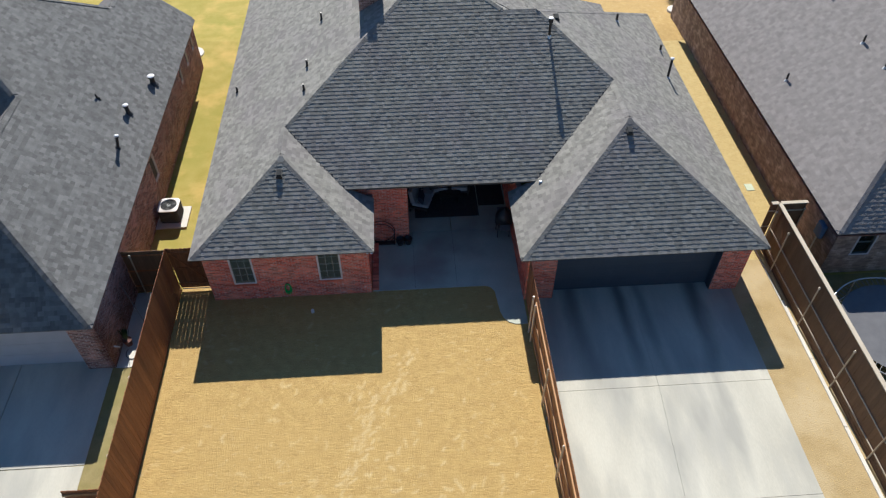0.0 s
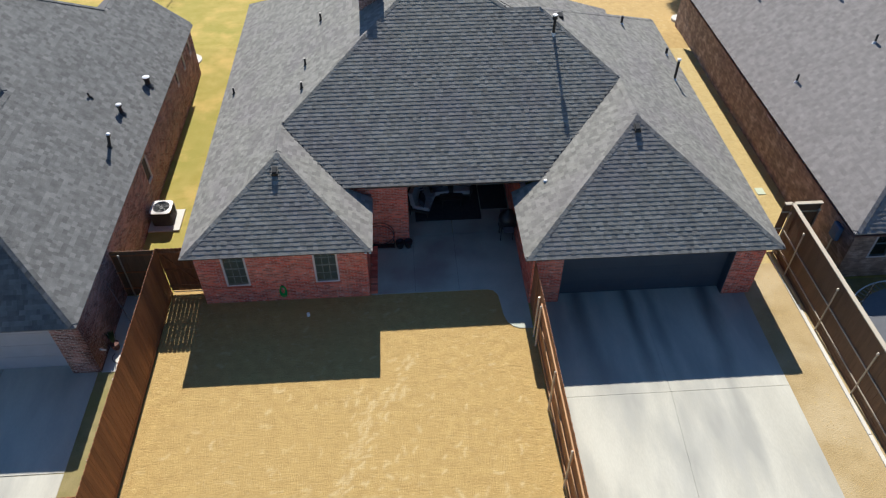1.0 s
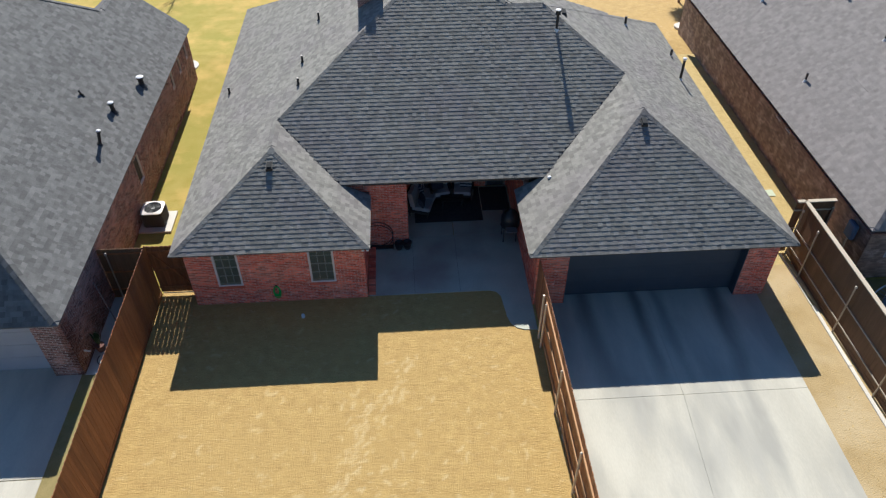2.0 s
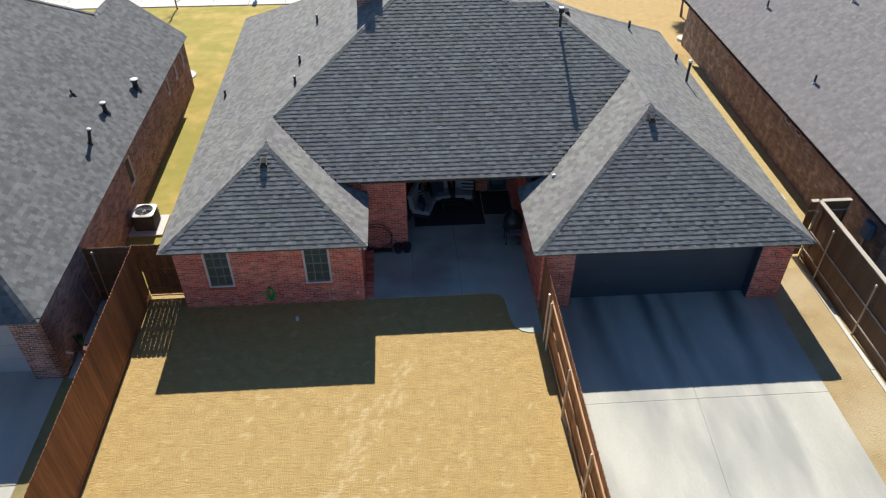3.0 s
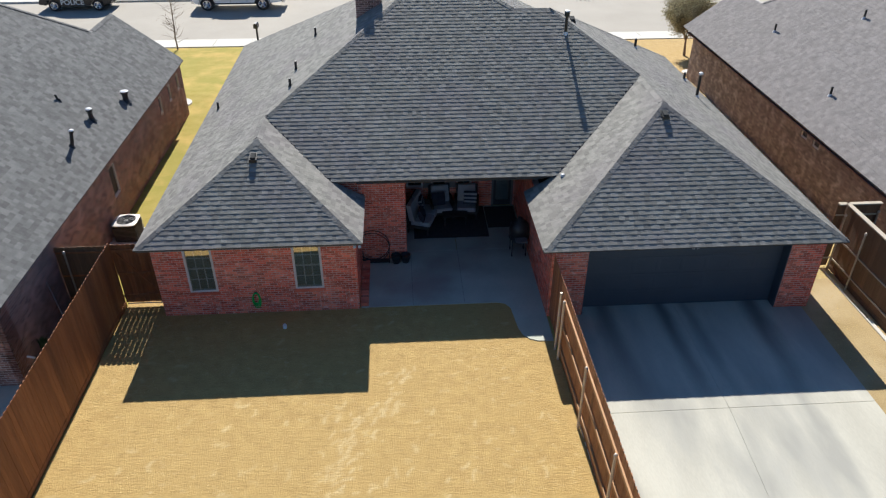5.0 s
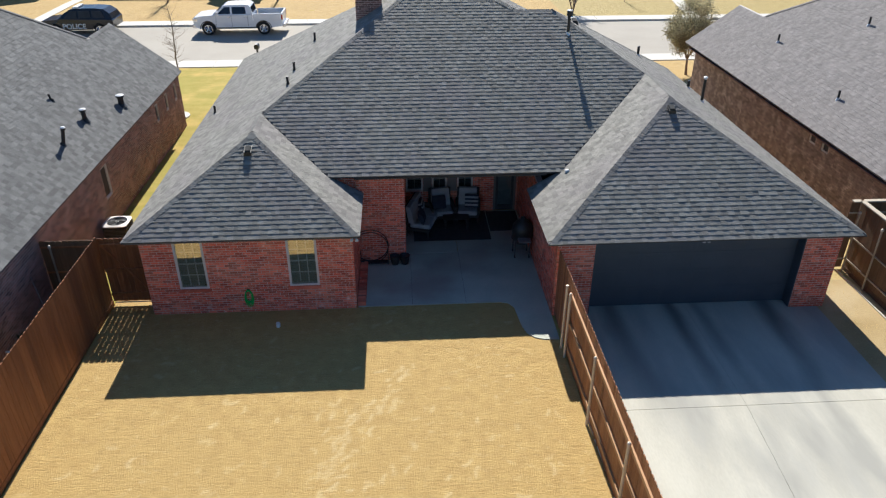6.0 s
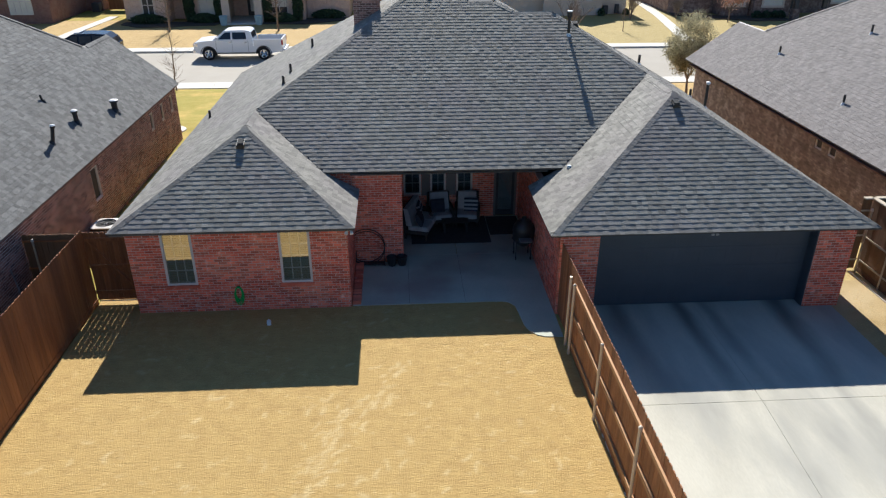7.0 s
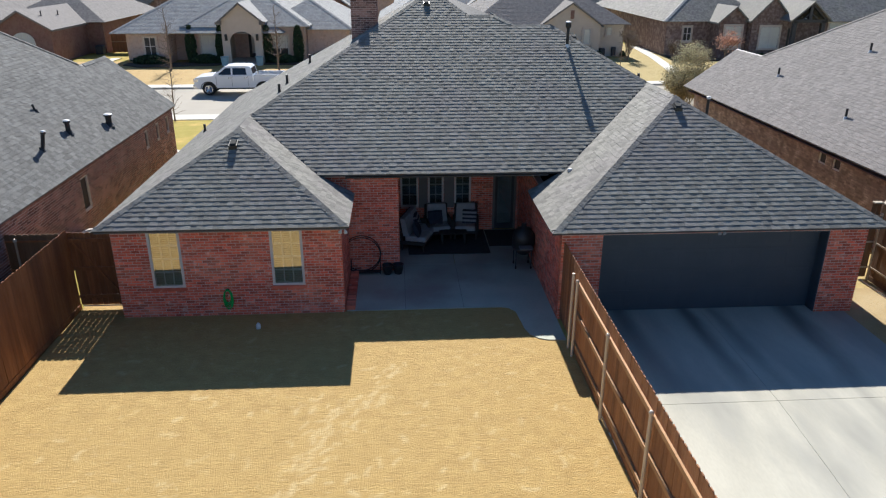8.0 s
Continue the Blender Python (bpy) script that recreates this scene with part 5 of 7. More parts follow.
gg.box(-1.17, -0.34, 18.58, 18.77, 0.06, 0.09, 0.008)
part("shelf", gg, BLACK, ring)
for x in (-1.15, -0.35):
    gg = Geo()
    gg.rod((x, 18.6, 0.02), (x, 18.6, 0.5), 0.013, 0.013, 8)
    part("foot", gg, BLACK, ring)
for x, y in ((-0.15, 18.62), (0.14, 18.64)):
    p = thing("plant_pot", "black glazed plant pot, empty, on the patio", "pot", (x, y, 0.02), "pair of pots")
    gg = Geo()
    gg.lathe(x, y, [(0.002, 0.021), (0.1, 0.021), (0.145, 0.2), (0.14, 0.27), (0.155, 0.28), (0.155, 0.3), (0.13, 0.3), (0.12, 0.24), (0.002, 0.24)], 20)
    part("bowl", gg, BLACK, p, smooth=True)
gr = thing("grill", "black egg-shaped ceramic grill in a wheeled stand", "grill", (3.68, 18.95, 0.02))
gg = Geo()
gg.lathe(3.688, 18.95, [(0.002, 0.42), (0.17, 0.43), (0.28, 0.56), (0.32, 0.74), (0.31, 0.82), (0.325, 0.85), (0.3, 1.02), (0.19, 1.18), (0.08, 1.22), (0.07, 1.3), (0.002, 1.31)], 24)
part("kettle", gg, BLACK, gr, smooth=True)
gg = Geo()
gg.ring((3.68, 18.95, 0.62), 0.3, 0.015, "z", 28, 6)
part("band", gg, FASCIA, gr)
for a in (0.8, 2.4, 3.9, 5.5):
    gg = Geo()
    x, y = 3.68 + 0.3 * math.cos(a), 18.95 + 0.3 * math.sin(a)
    gg.rod((x, y, 0.1), (x, y, 0.64), 0.015, 0.015, 8)
    lg = part("leg", gg, FASCIA, gr)
    gg = Geo()
    gg.rod((x - 0.015, y, 0.065), (x + 0.015, y, 0.065), 0.045, 0.045, 12)
    part("wheel", gg, RUBBER, lg)
for s in (-1, 1):
    gg = Geo()
    gg.box(3.5, 3.86, 18.95 + s * 0.48 - 0.14, 18.95 + s * 0.48 + 0.14, 0.76, 0.79, 0.01)
    part("side_shelf", gg, TAUPE, gr)
gg = Geo()
gg.box(4.66, 4.78, 18.3, 18.4, 2.98, 3.06, 0.02)
single("gutter_end", gg, LEAD, "small white flashing at the end of the eave", "flashing")
# air conditioner
ac = thing("air_conditioner", "pale grey outdoor air-conditioning unit on a concrete pad", "air conditioner", (-8.95, 20.75, 0))
AX, AY = -8.79, 20.64
gg = Geo()
gg.box(AX - 0.55, AX + 0.62, AY - 0.62, AY + 0.55, -0.05, 0.06, 0.01)
part("pad", gg, CONCW, ac, "pale concrete pad")
gg = Geo()
gg.box(AX - 0.36, AX + 0.36, AY - 0.36, AY + 0.36, 0.06, 0.63, 0.05)
body = part("cabinet", gg, WICKER, ac, "dark louvred cabinet")
gg = Geo()
for i in range(10):
    z = 0.12 + i * 0.047
    gg.box(AX - 0.37, AX + 0.37, AY - 0.37, AY - 0.362, z, z + 0.012)
    gg.box(AX + 0.362, AX + 0.37, AY - 0.37, AY + 0.37, z, z + 0.012)
tagged(part("louvre_field", gg, TAUPE, body), kind="stuff")
gg = Geo()
n = 32
rim = lambda k: [(AX + 0.29 * k * math.cos(2 * math.pi * i / n), AY + 0.29 * k * math.sin(2 * math.pi * i / n)) for i in range(n)]
edge = []
for i in range(n):
    c, q = math.cos(2 * math.pi * i / n), math.sin(2 * math.pi * i / n)
    k = 0.38 / (abs(c) ** 6 + abs(q) ** 6) ** (1 / 6)
    edge.append((AX + k * c, AY + k * q))
for z0, z1, p, q in ((0.63, 0.66, edge, edge), (0.66, 0.68, edge, rim(1.06)), (0.68, 0.63, rim(1.06), rim(1.0))):
    for i in range(n):
        j = (i + 1) % n
        gg.quad((*p[i], z0), (*p[j], z0), (*q[j], z1), (*q[i], z1))
part("top", gg, VINYL, ac, "pale rounded top with a round fan opening")
gg = Geo()
gg.lathe(AX, AY, [(0.002, 0.636), (0.3, 0.636), (0.3, 0.62)], 28)
part("fan_well", gg, DARKIN, ac, "dark fan well")
gg = Geo()
for k in (0.1, 0.17, 0.24):
    gg.ring((AX, AY, 0.67), k, 0.006, "z", 28, 4)
for i in range(4):
    a = math.pi / 4 * i
    gg.rod((AX - 0.29 * math.cos(a), AY - 0.29 * math.sin(a), 0.67), (AX + 0.29 * math.cos(a), AY + 0.29 * math.sin(a), 0.67), 0.006, 0.006, 4)
part("guard", gg, BLACK, ac, "black wire fan guard")
gg = Geo()
gg.rod((AX, AY, 0.64), (AX, AY, 0.66), 0.07, 0.06, 12)
part("motor", gg, GALV, ac)
for i in range(3):
    a = math.pi * 2 / 3 * i + 0.4
    c, q = math.cos(a), math.sin(a)
    gg = Geo()
    gg.hexa([(AX + 0.05 * c, AY + 0.05 * q, 0.642), (AX + 0.26 * c - 0.08 * q, AY + 0.26 * q + 0.08 * c, 0.64), (AX + 0.26 * c + 0.08 * q, AY + 0.26 * q - 0.08 * c, 0.652)],
            [(AX + 0.05 * c, AY + 0.05 * q, 0.646), (AX + 0.26 * c - 0.08 * q, AY + 0.26 * q + 0.08 * c, 0.644), (AX + 0.26 * c + 0.08 * q, AY + 0.26 * q - 0.08 * c, 0.656)])
    part("fan_blade", gg, FASCIA, ac)
# neighbouring side yard
po = thing("hand_tool", "long grey-handled garden tool leaning on the brick wall", "garden tool", (-9.3, 15.8, 0.02))
gg = Geo()
gg.rod((-8.6, 15.3, 0.02), (-9.27, 16.1, 1.5), 0.016, 0.016, 8)
part("handle", gg, TAUPE, po)
gg = Geo()
gg.box(-8.7, -8.5, 15.26, 15.34, 0.014, 0.1, 0.01)
part("blade", gg, BLACK, po)
pot = thing("potted_plant", "green potted plant beside the brick wall", "plant", (-9.08, 14.7, 0.012))
gg = Geo()
gg.lathe(-9.08, 14.7, [(0.002, 0.012), (0.1, 0.012), (0.14, 0.26), (0.002, 0.25)], 14)
part("pot", gg, BRICK_B, pot)
gg = Geo()
for i in range(60):
    a, e, L = RNG.uniform(0, 6.28), RNG.uniform(1.15, 1.5), RNG.uniform(0.25, 0.6)
    p = Vector((-9.08, 14.7, 0.25))
    q = p + Vector((math.cos(a) * math.cos(e), math.sin(a) * math.cos(e), math.sin(e))) * L
    w = Vector((-math.sin(a), math.cos(a), 0)) * 0.025
    gg.quad(p, (p + q) / 2 + w, q, (p + q) / 2 - w)
part("leaves", gg, HEDGE, pot)
hs = thing("garden_hose", "dark hose lying from a white wall tap", "hose", (-8.9, 14.3, 0.012))
gg = Geo()
gg.ring((-8.85, 14.35, 0.03), 0.25, 0.012, "z", 30, 6, 2.6, 6.0)
part("coil", gg, BLACK, hs)
gg = Geo()
gg.rod((-9.3, 14.25, 0.55), (-9.12, 14.25, 0.5), 0.03, 0.025, 8)
part("tap", gg, LEAD, hs, "white wall tap")
bx = Geo()
bx.box(13.7, 14.02, 20.65, 21.05, -0.03, 0.02, 0.01)
single("valve_box", bx, VALVE, "pale green irrigation valve cover in the grass", "valve box")
ub = thing("utility_box", "dull blue electric meter box on the brick wall", "meter box", (14.5, 17.6, 1.2))
gg = Geo()
gg.box(14.42, 14.6, 16.75, 17.2, 1.2, 1.75, 0.05)
part("case", gg, MBLUE, ub)
gg = Geo()
gg.rod((14.52, 17.0, 0.0), (14.52, 17.0, 1.2), 0.03, 0.03, 8)
part("conduit", gg, GALV, ub)
def trampoline(x, y, z, R):
    th = thing("trampoline", "large round black trampoline without a net on the grass", "trampoline", (x, y, 0))
    n = 72
    gg = Geo()
    gg.lathe(x, y, [(0.002, z - 0.05), (R * 0.5, z - 0.045), (R - 0.3, z - 0.02), (R - 0.3, z - 0.03), (0.002, z - 0.06)], n)
    part("mat", gg, TRAMP, th, "taut woven jumping mat")
    gg = Geo()
    gg.ring((x, y, z), R, 0.025, "z", n, 8)
    part("frame", gg, GALV, th, "galvanised ring frame")
    gg = Geo()
    for i in range(n):
        a = 2 * math.pi * i / n
        c, q = math.cos(a), math.sin(a)
        gg.rod((x + (R - 0.29) * c, y + (R - 0.29) * q, z - 0.02), (x + (R - 0.02) * c, y + (R - 0.02) * q, z), 0.014, 0.014, 5)
    tagged(part("spring_field", gg, TAUPE, th), kind="stuff")
    for i in range(4):
        a = math.pi / 2 * i + 0.5
        p, q = [Vector((x + R * math.cos(a + d), y + R * math.sin(a + d), z)) for d in (-0.25, 0.25)]
        lo = [v + Vector((0, 0, 0.03 - v.z)) for v in (p, q)]
        gg = Geo()
        gg.rod(p, lo[0], 0.022, 0.022, 8)
        gg.rod(q, lo[1], 0.022, 0.022, 8)
        gg.rod(lo[0], lo[1], 0.022, 0.022, 8)
        part("leg", gg, GALV, th)


trampoline(15.68, 13.03, 0.85, 2.14)


# ---- street: vehicles ----
def wheel(x, y, r, w, parent, out):
    gg = Geo()
    n = 24
    prof = [(0.62 * r, -w / 2), (0.93 * r, -w / 2), (r, -w / 2 + 0.04), (r, w / 2 - 0.04), (0.93 * r, w / 2), (0.62 * r, w / 2)]
    for (r0, y0), (r1, y1) in zip(prof, prof[1:]):
        k = len(gg.v)
        for rr_, yy_ in ((r0, y0), (r1, y1)):
            gg.v += [(x + rr_ * math.cos(2 * math.pi * i / n), y + yy_, r + rr_ * math.sin(2 * math.pi * i / n)) for i in range(n)]
        gg.f += [(k + i, k + (i + 1) % n, k + n + (i + 1) % n, k + n + i) for i in range(n)]
    wo = part("wheel", gg, RUBBER, parent, "black tyre")
    gg = Geo()
    gg.rod((x, y - w / 2 * 0.7, r), (x, y + w / 2 * 0.7, r), 0.63 * r, 0.63 * r, 24)
    part("hub", gg, FASCIA, wo)
    gg = Geo()
    yo = y + out * (w / 2 - 0.02)
    for i in range(5):
        a = 2 * math.pi * i / 5 + 0.3
        c, s = math.cos(a), math.sin(a)
        gg.rod((x, yo, r), (x + 0.58 * r * c, yo, r + 0.58 * r * s), 0.075, 0.06, 6)
    gg.ring((x, yo, r), 0.6 * r, 0.035, "y", 28, 6)
    gg.rod((x, yo - 0.03, r), (x, yo + 0.03, r), 0.1, 0.1, 12)
    part("rim", gg, CHROME, wo, "bright alloy rim")


def vehicle(name, label, x0, yc, W, prof, cabin, paint):
    """A car along x whose nose points to -x. prof: the body's side outline; cabin: the glasshouse's outline."""
    th = thing(name, label, name.replace("_", " "), (x0, yc, 0))
    def slab(outline, w0, w1):
        gg = Geo()
        gg.hexa([(x0 + a, yc - w0 * (1 if b < 1.0 else 0.97), b) for a, b in outline], [(x0 + a, yc + w0 * (1 if b < 1.0 else 0.97), b) for a, b in outline])
        return gg
    bodyo = part("body", slab(prof, W / 2, W / 2), paint, th)
    gg = Geo()
    gg.hexa([(x0 + a, yc - (W / 2 - 0.06 - 0.3 * (b - cabin[0][1])), b) for a, b in cabin], [(x0 + a, yc + (W / 2 - 0.06 - 0.3 * (b - cabin[0][1])), b) for a, b in cabin])
    cab = part("cab", gg, paint, th)
    return th, bodyo, cab


def pickup(x0, yc, W=2.0):
    """A crew-cab pickup along x, its nose at x0 pointing to -x."""
    th = thing("pickup_truck", "white crew-cab pickup truck parked at the kerb", "pickup truck", (x0, yc, 0))
    h = W / 2
    arch = lambda c: [(c - 0.51 * math.cos(math.pi * i / 10), 0.42 + 0.51 * math.sin(math.pi * i / 10)) for i in range(11)]
    side = [(0.12, 0.52), (0.3, 0.46)] + arch(0.95) + arch(4.6) + [(5.3, 0.5), (5.84, 0.56), (5.88, 0.98), (3.95, 0.98), (3.94, 1.35), (1.3, 1.34), (0.6, 1.29), (0.16, 1.22), (0.02, 1.1), (0.0, 0.7)]
    mid = (2.9, 0.85)
    def shell(outline, rows):
        gg = Geo()
        rings = [[(x0 + mid[0] + (a - mid[0]) * k, yc + w, mid[1] + (b - mid[1]) * (k if b > mid[1] else 1)) for a, b in outline] for w, k in rows]
        for p, q in zip(rings, rings[1:]):
            n = len(p)
            for i in range(n):
                gg.quad(p[i], p[(i + 1) % n], q[(i + 1) % n], q[i])
        gg.quad(*reversed(rings[0]))
        gg.quad(*rings[-1])
        return gg
    body = part("body", shell(side, ((-h, 0.975), (-h + 0.07, 1.0), (h - 0.07, 1.0), (h, 0.975))), TRUCKP, th)
    wide = lambda z: h - 0.07 - 0.16 * (z - 1.33) / 0.62
    cabo = [(1.28, 1.33), (1.98, 1.86), (2.1, 1.92), (2.5, 1.96), (3.4, 1.97), (3.7, 1.93), (3.8, 1.83), (3.93, 1.33)]
    gg = Geo()
    gg.hexa([(x0 + a, yc - wide(b), b) for a, b in cabo], [(x0 + a, yc + wide(b), b) for a, b in cabo])
    cab = part("cab", gg, TRUCKP, th)
    for sd in (-1, 1):
        for q in ([(1.62, 1.39), (2.48, 1.39), (2.48, 1.83), (2.12, 1.83)], [(2.6, 1.39), (3.52, 1.39), (3.46, 1.83), (2.6, 1.83)]):
            gg = Geo()
            gg.hexa([(x0 + a, yc + sd * (wide(b) - 0.01), b) for a, b in q], [(x0 + a, yc + sd * (wide(b) + 0.006), b) for a, b in q])
            part("side_window", gg, CARWIN, cab, "dark tinted glass")
        gg = Geo()
        gg.box(x0 + 1.55, x0 + 1.72, yc + sd * (h + 0.06) - 0.12, yc + sd * (h + 0.06) + 0.12, 1.36, 1.56, 0.03)
        part("mirror", gg, TRUCKP, th)
        gg = Geo()
        yy = yc + sd * h
        gg.box(x0 + 3.97, x0 + 5.88, min(yy, yy - sd * 0.1), max(yy, yy - sd * 0.1), 0.96, 1.4, 0.025)
        part("bed_side", gg, TRUCKP, th)
        gg = Geo()
        gg.box(x0 + 5.8, x0 + 5.9, min(yy + sd * 0.008, yy - sd * 0.13), max(yy + sd * 0.008, yy - sd * 0.13), 1.0, 1.32, 0.01)
        part("tail_light", gg, REDL, th, "red tail lamp")
        gg = Geo()
        gg.box(x0 - 0.01, x0 + 0.3, min(yy + sd * 0.004, yy - sd * 0.42), max(yy + sd * 0.004, yy - sd * 0.42), 0.92, 1.12, 0.02)
        part("headlight", gg, CHROME, th)
        for a in (1.5, 2.54, 3.6):
            gg = Geo()
            gg.box(x0 + a, x0 + a + 0.014, yy - 0.004, yy + 0.004, 0.56, 1.3)
            part("door_seam", gg, FASCIA, th)
        for a in (2.3, 3.36):
            gg = Geo()
            gg.box(x0 + a, x0 + a + 0.18, yy - 0.02, yy + 0.02, 1.17, 1.21, 0.008)
            part("door_handle", gg, CHROME, th)
        gg = Geo()
        gg.box(x0 + 1.5, x0 + 4.05, yy - 0.012, yy + 0.012, 0.44, 0.52)
        part("sill", gg, FASCIA, th)
        for c in (0.95, 4.6):
            gg = Geo()
            gg.ring((x0 + c, yy - sd * 0.01, 0.42), 0.515, 0.03, "y", 20, 6, 0.0, math.pi)
            part("arch_lip", gg, BLACK, th)
    gg = Geo()
    gg.hexa([(x0 + 1.36, yc - 0.84, 1.405), (x0 + 1.36, yc + 0.84, 1.405), (x0 + 1.95, yc + 0.73, 1.85), (x0 + 1.95, yc - 0.73, 1.85)], [(x0 + 1.33, yc - 0.84, 1.4), (x0 + 1.33, yc + 0.84, 1.4), (x0 + 1.93, yc + 0.73, 1.862), (x0 + 1.93, yc - 0.73, 1.862)])
    part("windscreen", gg, CARWIN, cab, "dark tinted glass")
    gg = Geo()
    gg.hexa([(x0 + 3.9, yc - 0.7, 1.42), (x0 + 3.9, yc + 0.7, 1.42), (x0 + 3.8, yc + 0.66, 1.8), (x0 + 3.8, yc - 0.66, 1.8)], [(x0 + 3.925, yc - 0.7, 1.42), (x0 + 3.925, yc + 0.7, 1.42), (x0 + 3.825, yc + 0.66, 1.8), (x0 + 3.825, yc - 0.66, 1.8)])
    part("rear_window", gg, CARWIN, cab, "dark tinted glass")
    gg = Geo()
    gg.box(x0 + 5.78, x0 + 5.88, yc - h + 0.1, yc + h - 0.1, 0.62, 1.4, 0.025)
    part("tailgate", gg, TRUCKP, th)
    # floor coloured dark to stand for the shade inside the bed
    gg = Geo()
    gg.box(x0 + 3.97, x0 + 5.78, yc - h + 0.1, yc + h - 0.1, 0.982, 0.992)
    part("bed_floor", gg, FASCIA, th, "open load bed, its shade put in as dark colour")
    gg = Geo()
    gg.box(x0 + 5.86, x0 + 6.06, yc - h + 0.03, yc + h - 0.03, 0.5, 0.7, 0.04)
    part("rear_bumper", gg, CHROME, th, "chrome bumper")
    gg = Geo()
    gg.box(x0 - 0.08, x0 + 0.2, yc - h + 0.02, yc + h - 0.02, 0.48, 0.72, 0.04)
    part("front_bumper", gg, CHROME, th, "chrome bumper")
    gg = Geo()
    gg.box(x0 - 0.03, x0 + 0.06, yc - 0.55, yc + 0.55, 0.76, 1.12, 0.02)
    part("grille", gg, FASCIA, th)
    for c in (0.95, 4.6):
        gg = Geo()
        gg.box(x0 + c - 0.5, x0 + c + 0.5, yc - h + 0.12, yc + h - 0.12, 0.4, 0.9)
        part("wheel_well", gg, BLACK, th, "dark wheel housing")
        for sd in (-1, 1):
            wheel(x0 + c, yc + sd * (h - 0.14), 0.42, 0.28, th, sd)
    return th


truck = pickup(-12.95, 48.85)

suv, _, sc_ = vehicle("suv", "black police utility car with white door lettering at the kerb", -22.3, 48.8, 1.88,
    [(0, 0.45), (0.45, 0.38), (0.55, 0.7), (0.95, 0.78), (1.3, 0.6), (1.35, 0.34), (3.3, 0.34), (3.4, 0.65), (3.75, 0.78), (4.1, 0.62), (4.15, 0.4), (4.65, 0.45), (4.7, 0.95), (4.6, 1.05), (1.3, 1.05), (0.1, 0.92)],
    [(1.15, 1.03), (1.6, 1.4), (1.95, 1.6), (2.4, 1.68), (3.5, 1.69), (4.15, 1.63), (4.5, 1.35), (4.65, 1.03)], CARP)
for x in (-21.35, -18.55):
    for s in (-1, 1):
        wheel(x, 48.8 + s * 0.83, 0.36, 0.24, suv, s)
gg = Geo()
for s in (-1, 1):
    yb_ = 48.8 + s * 0.9
    for a0, a1, b0, b1 in ((1.55, 2.4, 2.0, 2.4), (2.5, 3.3, 2.5, 3.25), (3.4, 4.2, 3.35, 3.95)):
        gg.quad((-22.3 + a0, yb_, 1.08), (-22.3 + a1, yb_, 1.08), (-22.3 + b1, yb_ - s * 0.14, 1.54), (-22.3 + b0, yb_ - s * 0.14, 1.54))
part("window", gg, BLACK, sc_, "dark tinted glass", split=True)

words = bpy.data.curves.new("lettering", "FONT")
words.body, words.size, words.extrude, words.offset = "POLICE", 0.46, 0.004, 0.008
words.materials.append(WHITE)
letters = new("lettering", words)
letters.parent = suv
letters.matrix_local = pose(1.4, -0.955, 0.42, 90, 0, 0)
letters["label"] = "white police lettering on the doors"
gg = Geo()
gg.box(-20.15, -19.85, 48.2, 49.4, 1.655, 1.76, 0.02)
part("light_bar", gg, WHITE, suv, "pale roof light bar")

mb = thing("mailbox", "dark metal mailbox on a post by the kerb", "mailbox", (-7.7, 41.0, 0))
gg = Geo()
gg.box(-7.75, -7.65, 40.95, 41.05, 0, 0.72, 0.01)
part("post", gg, BLACK, mb)
gg = Geo()
gg.hexa([(-7.82, 40.75, 0.72), (-7.58, 40.75, 0.72), (-7.58, 41.2, 0.72), (-7.82, 41.2, 0.72)], [(-7.82, 40.75, 0.9), (-7.58, 40.75, 0.9), (-7.58, 41.2, 0.9), (-7.82, 41.2, 0.9)])
gg.hexa([(-7.82, 40.75, 0.9), (-7.58, 40.75, 0.9), (-7.58, 41.2, 0.9), (-7.82, 41.2, 0.9)], [(-7.76, 40.75, 0.98), (-7.64, 40.75, 0.98), (-7.64, 41.2, 0.98), (-7.76, 41.2, 0.98)])
part("box", gg, BLACK, mb)


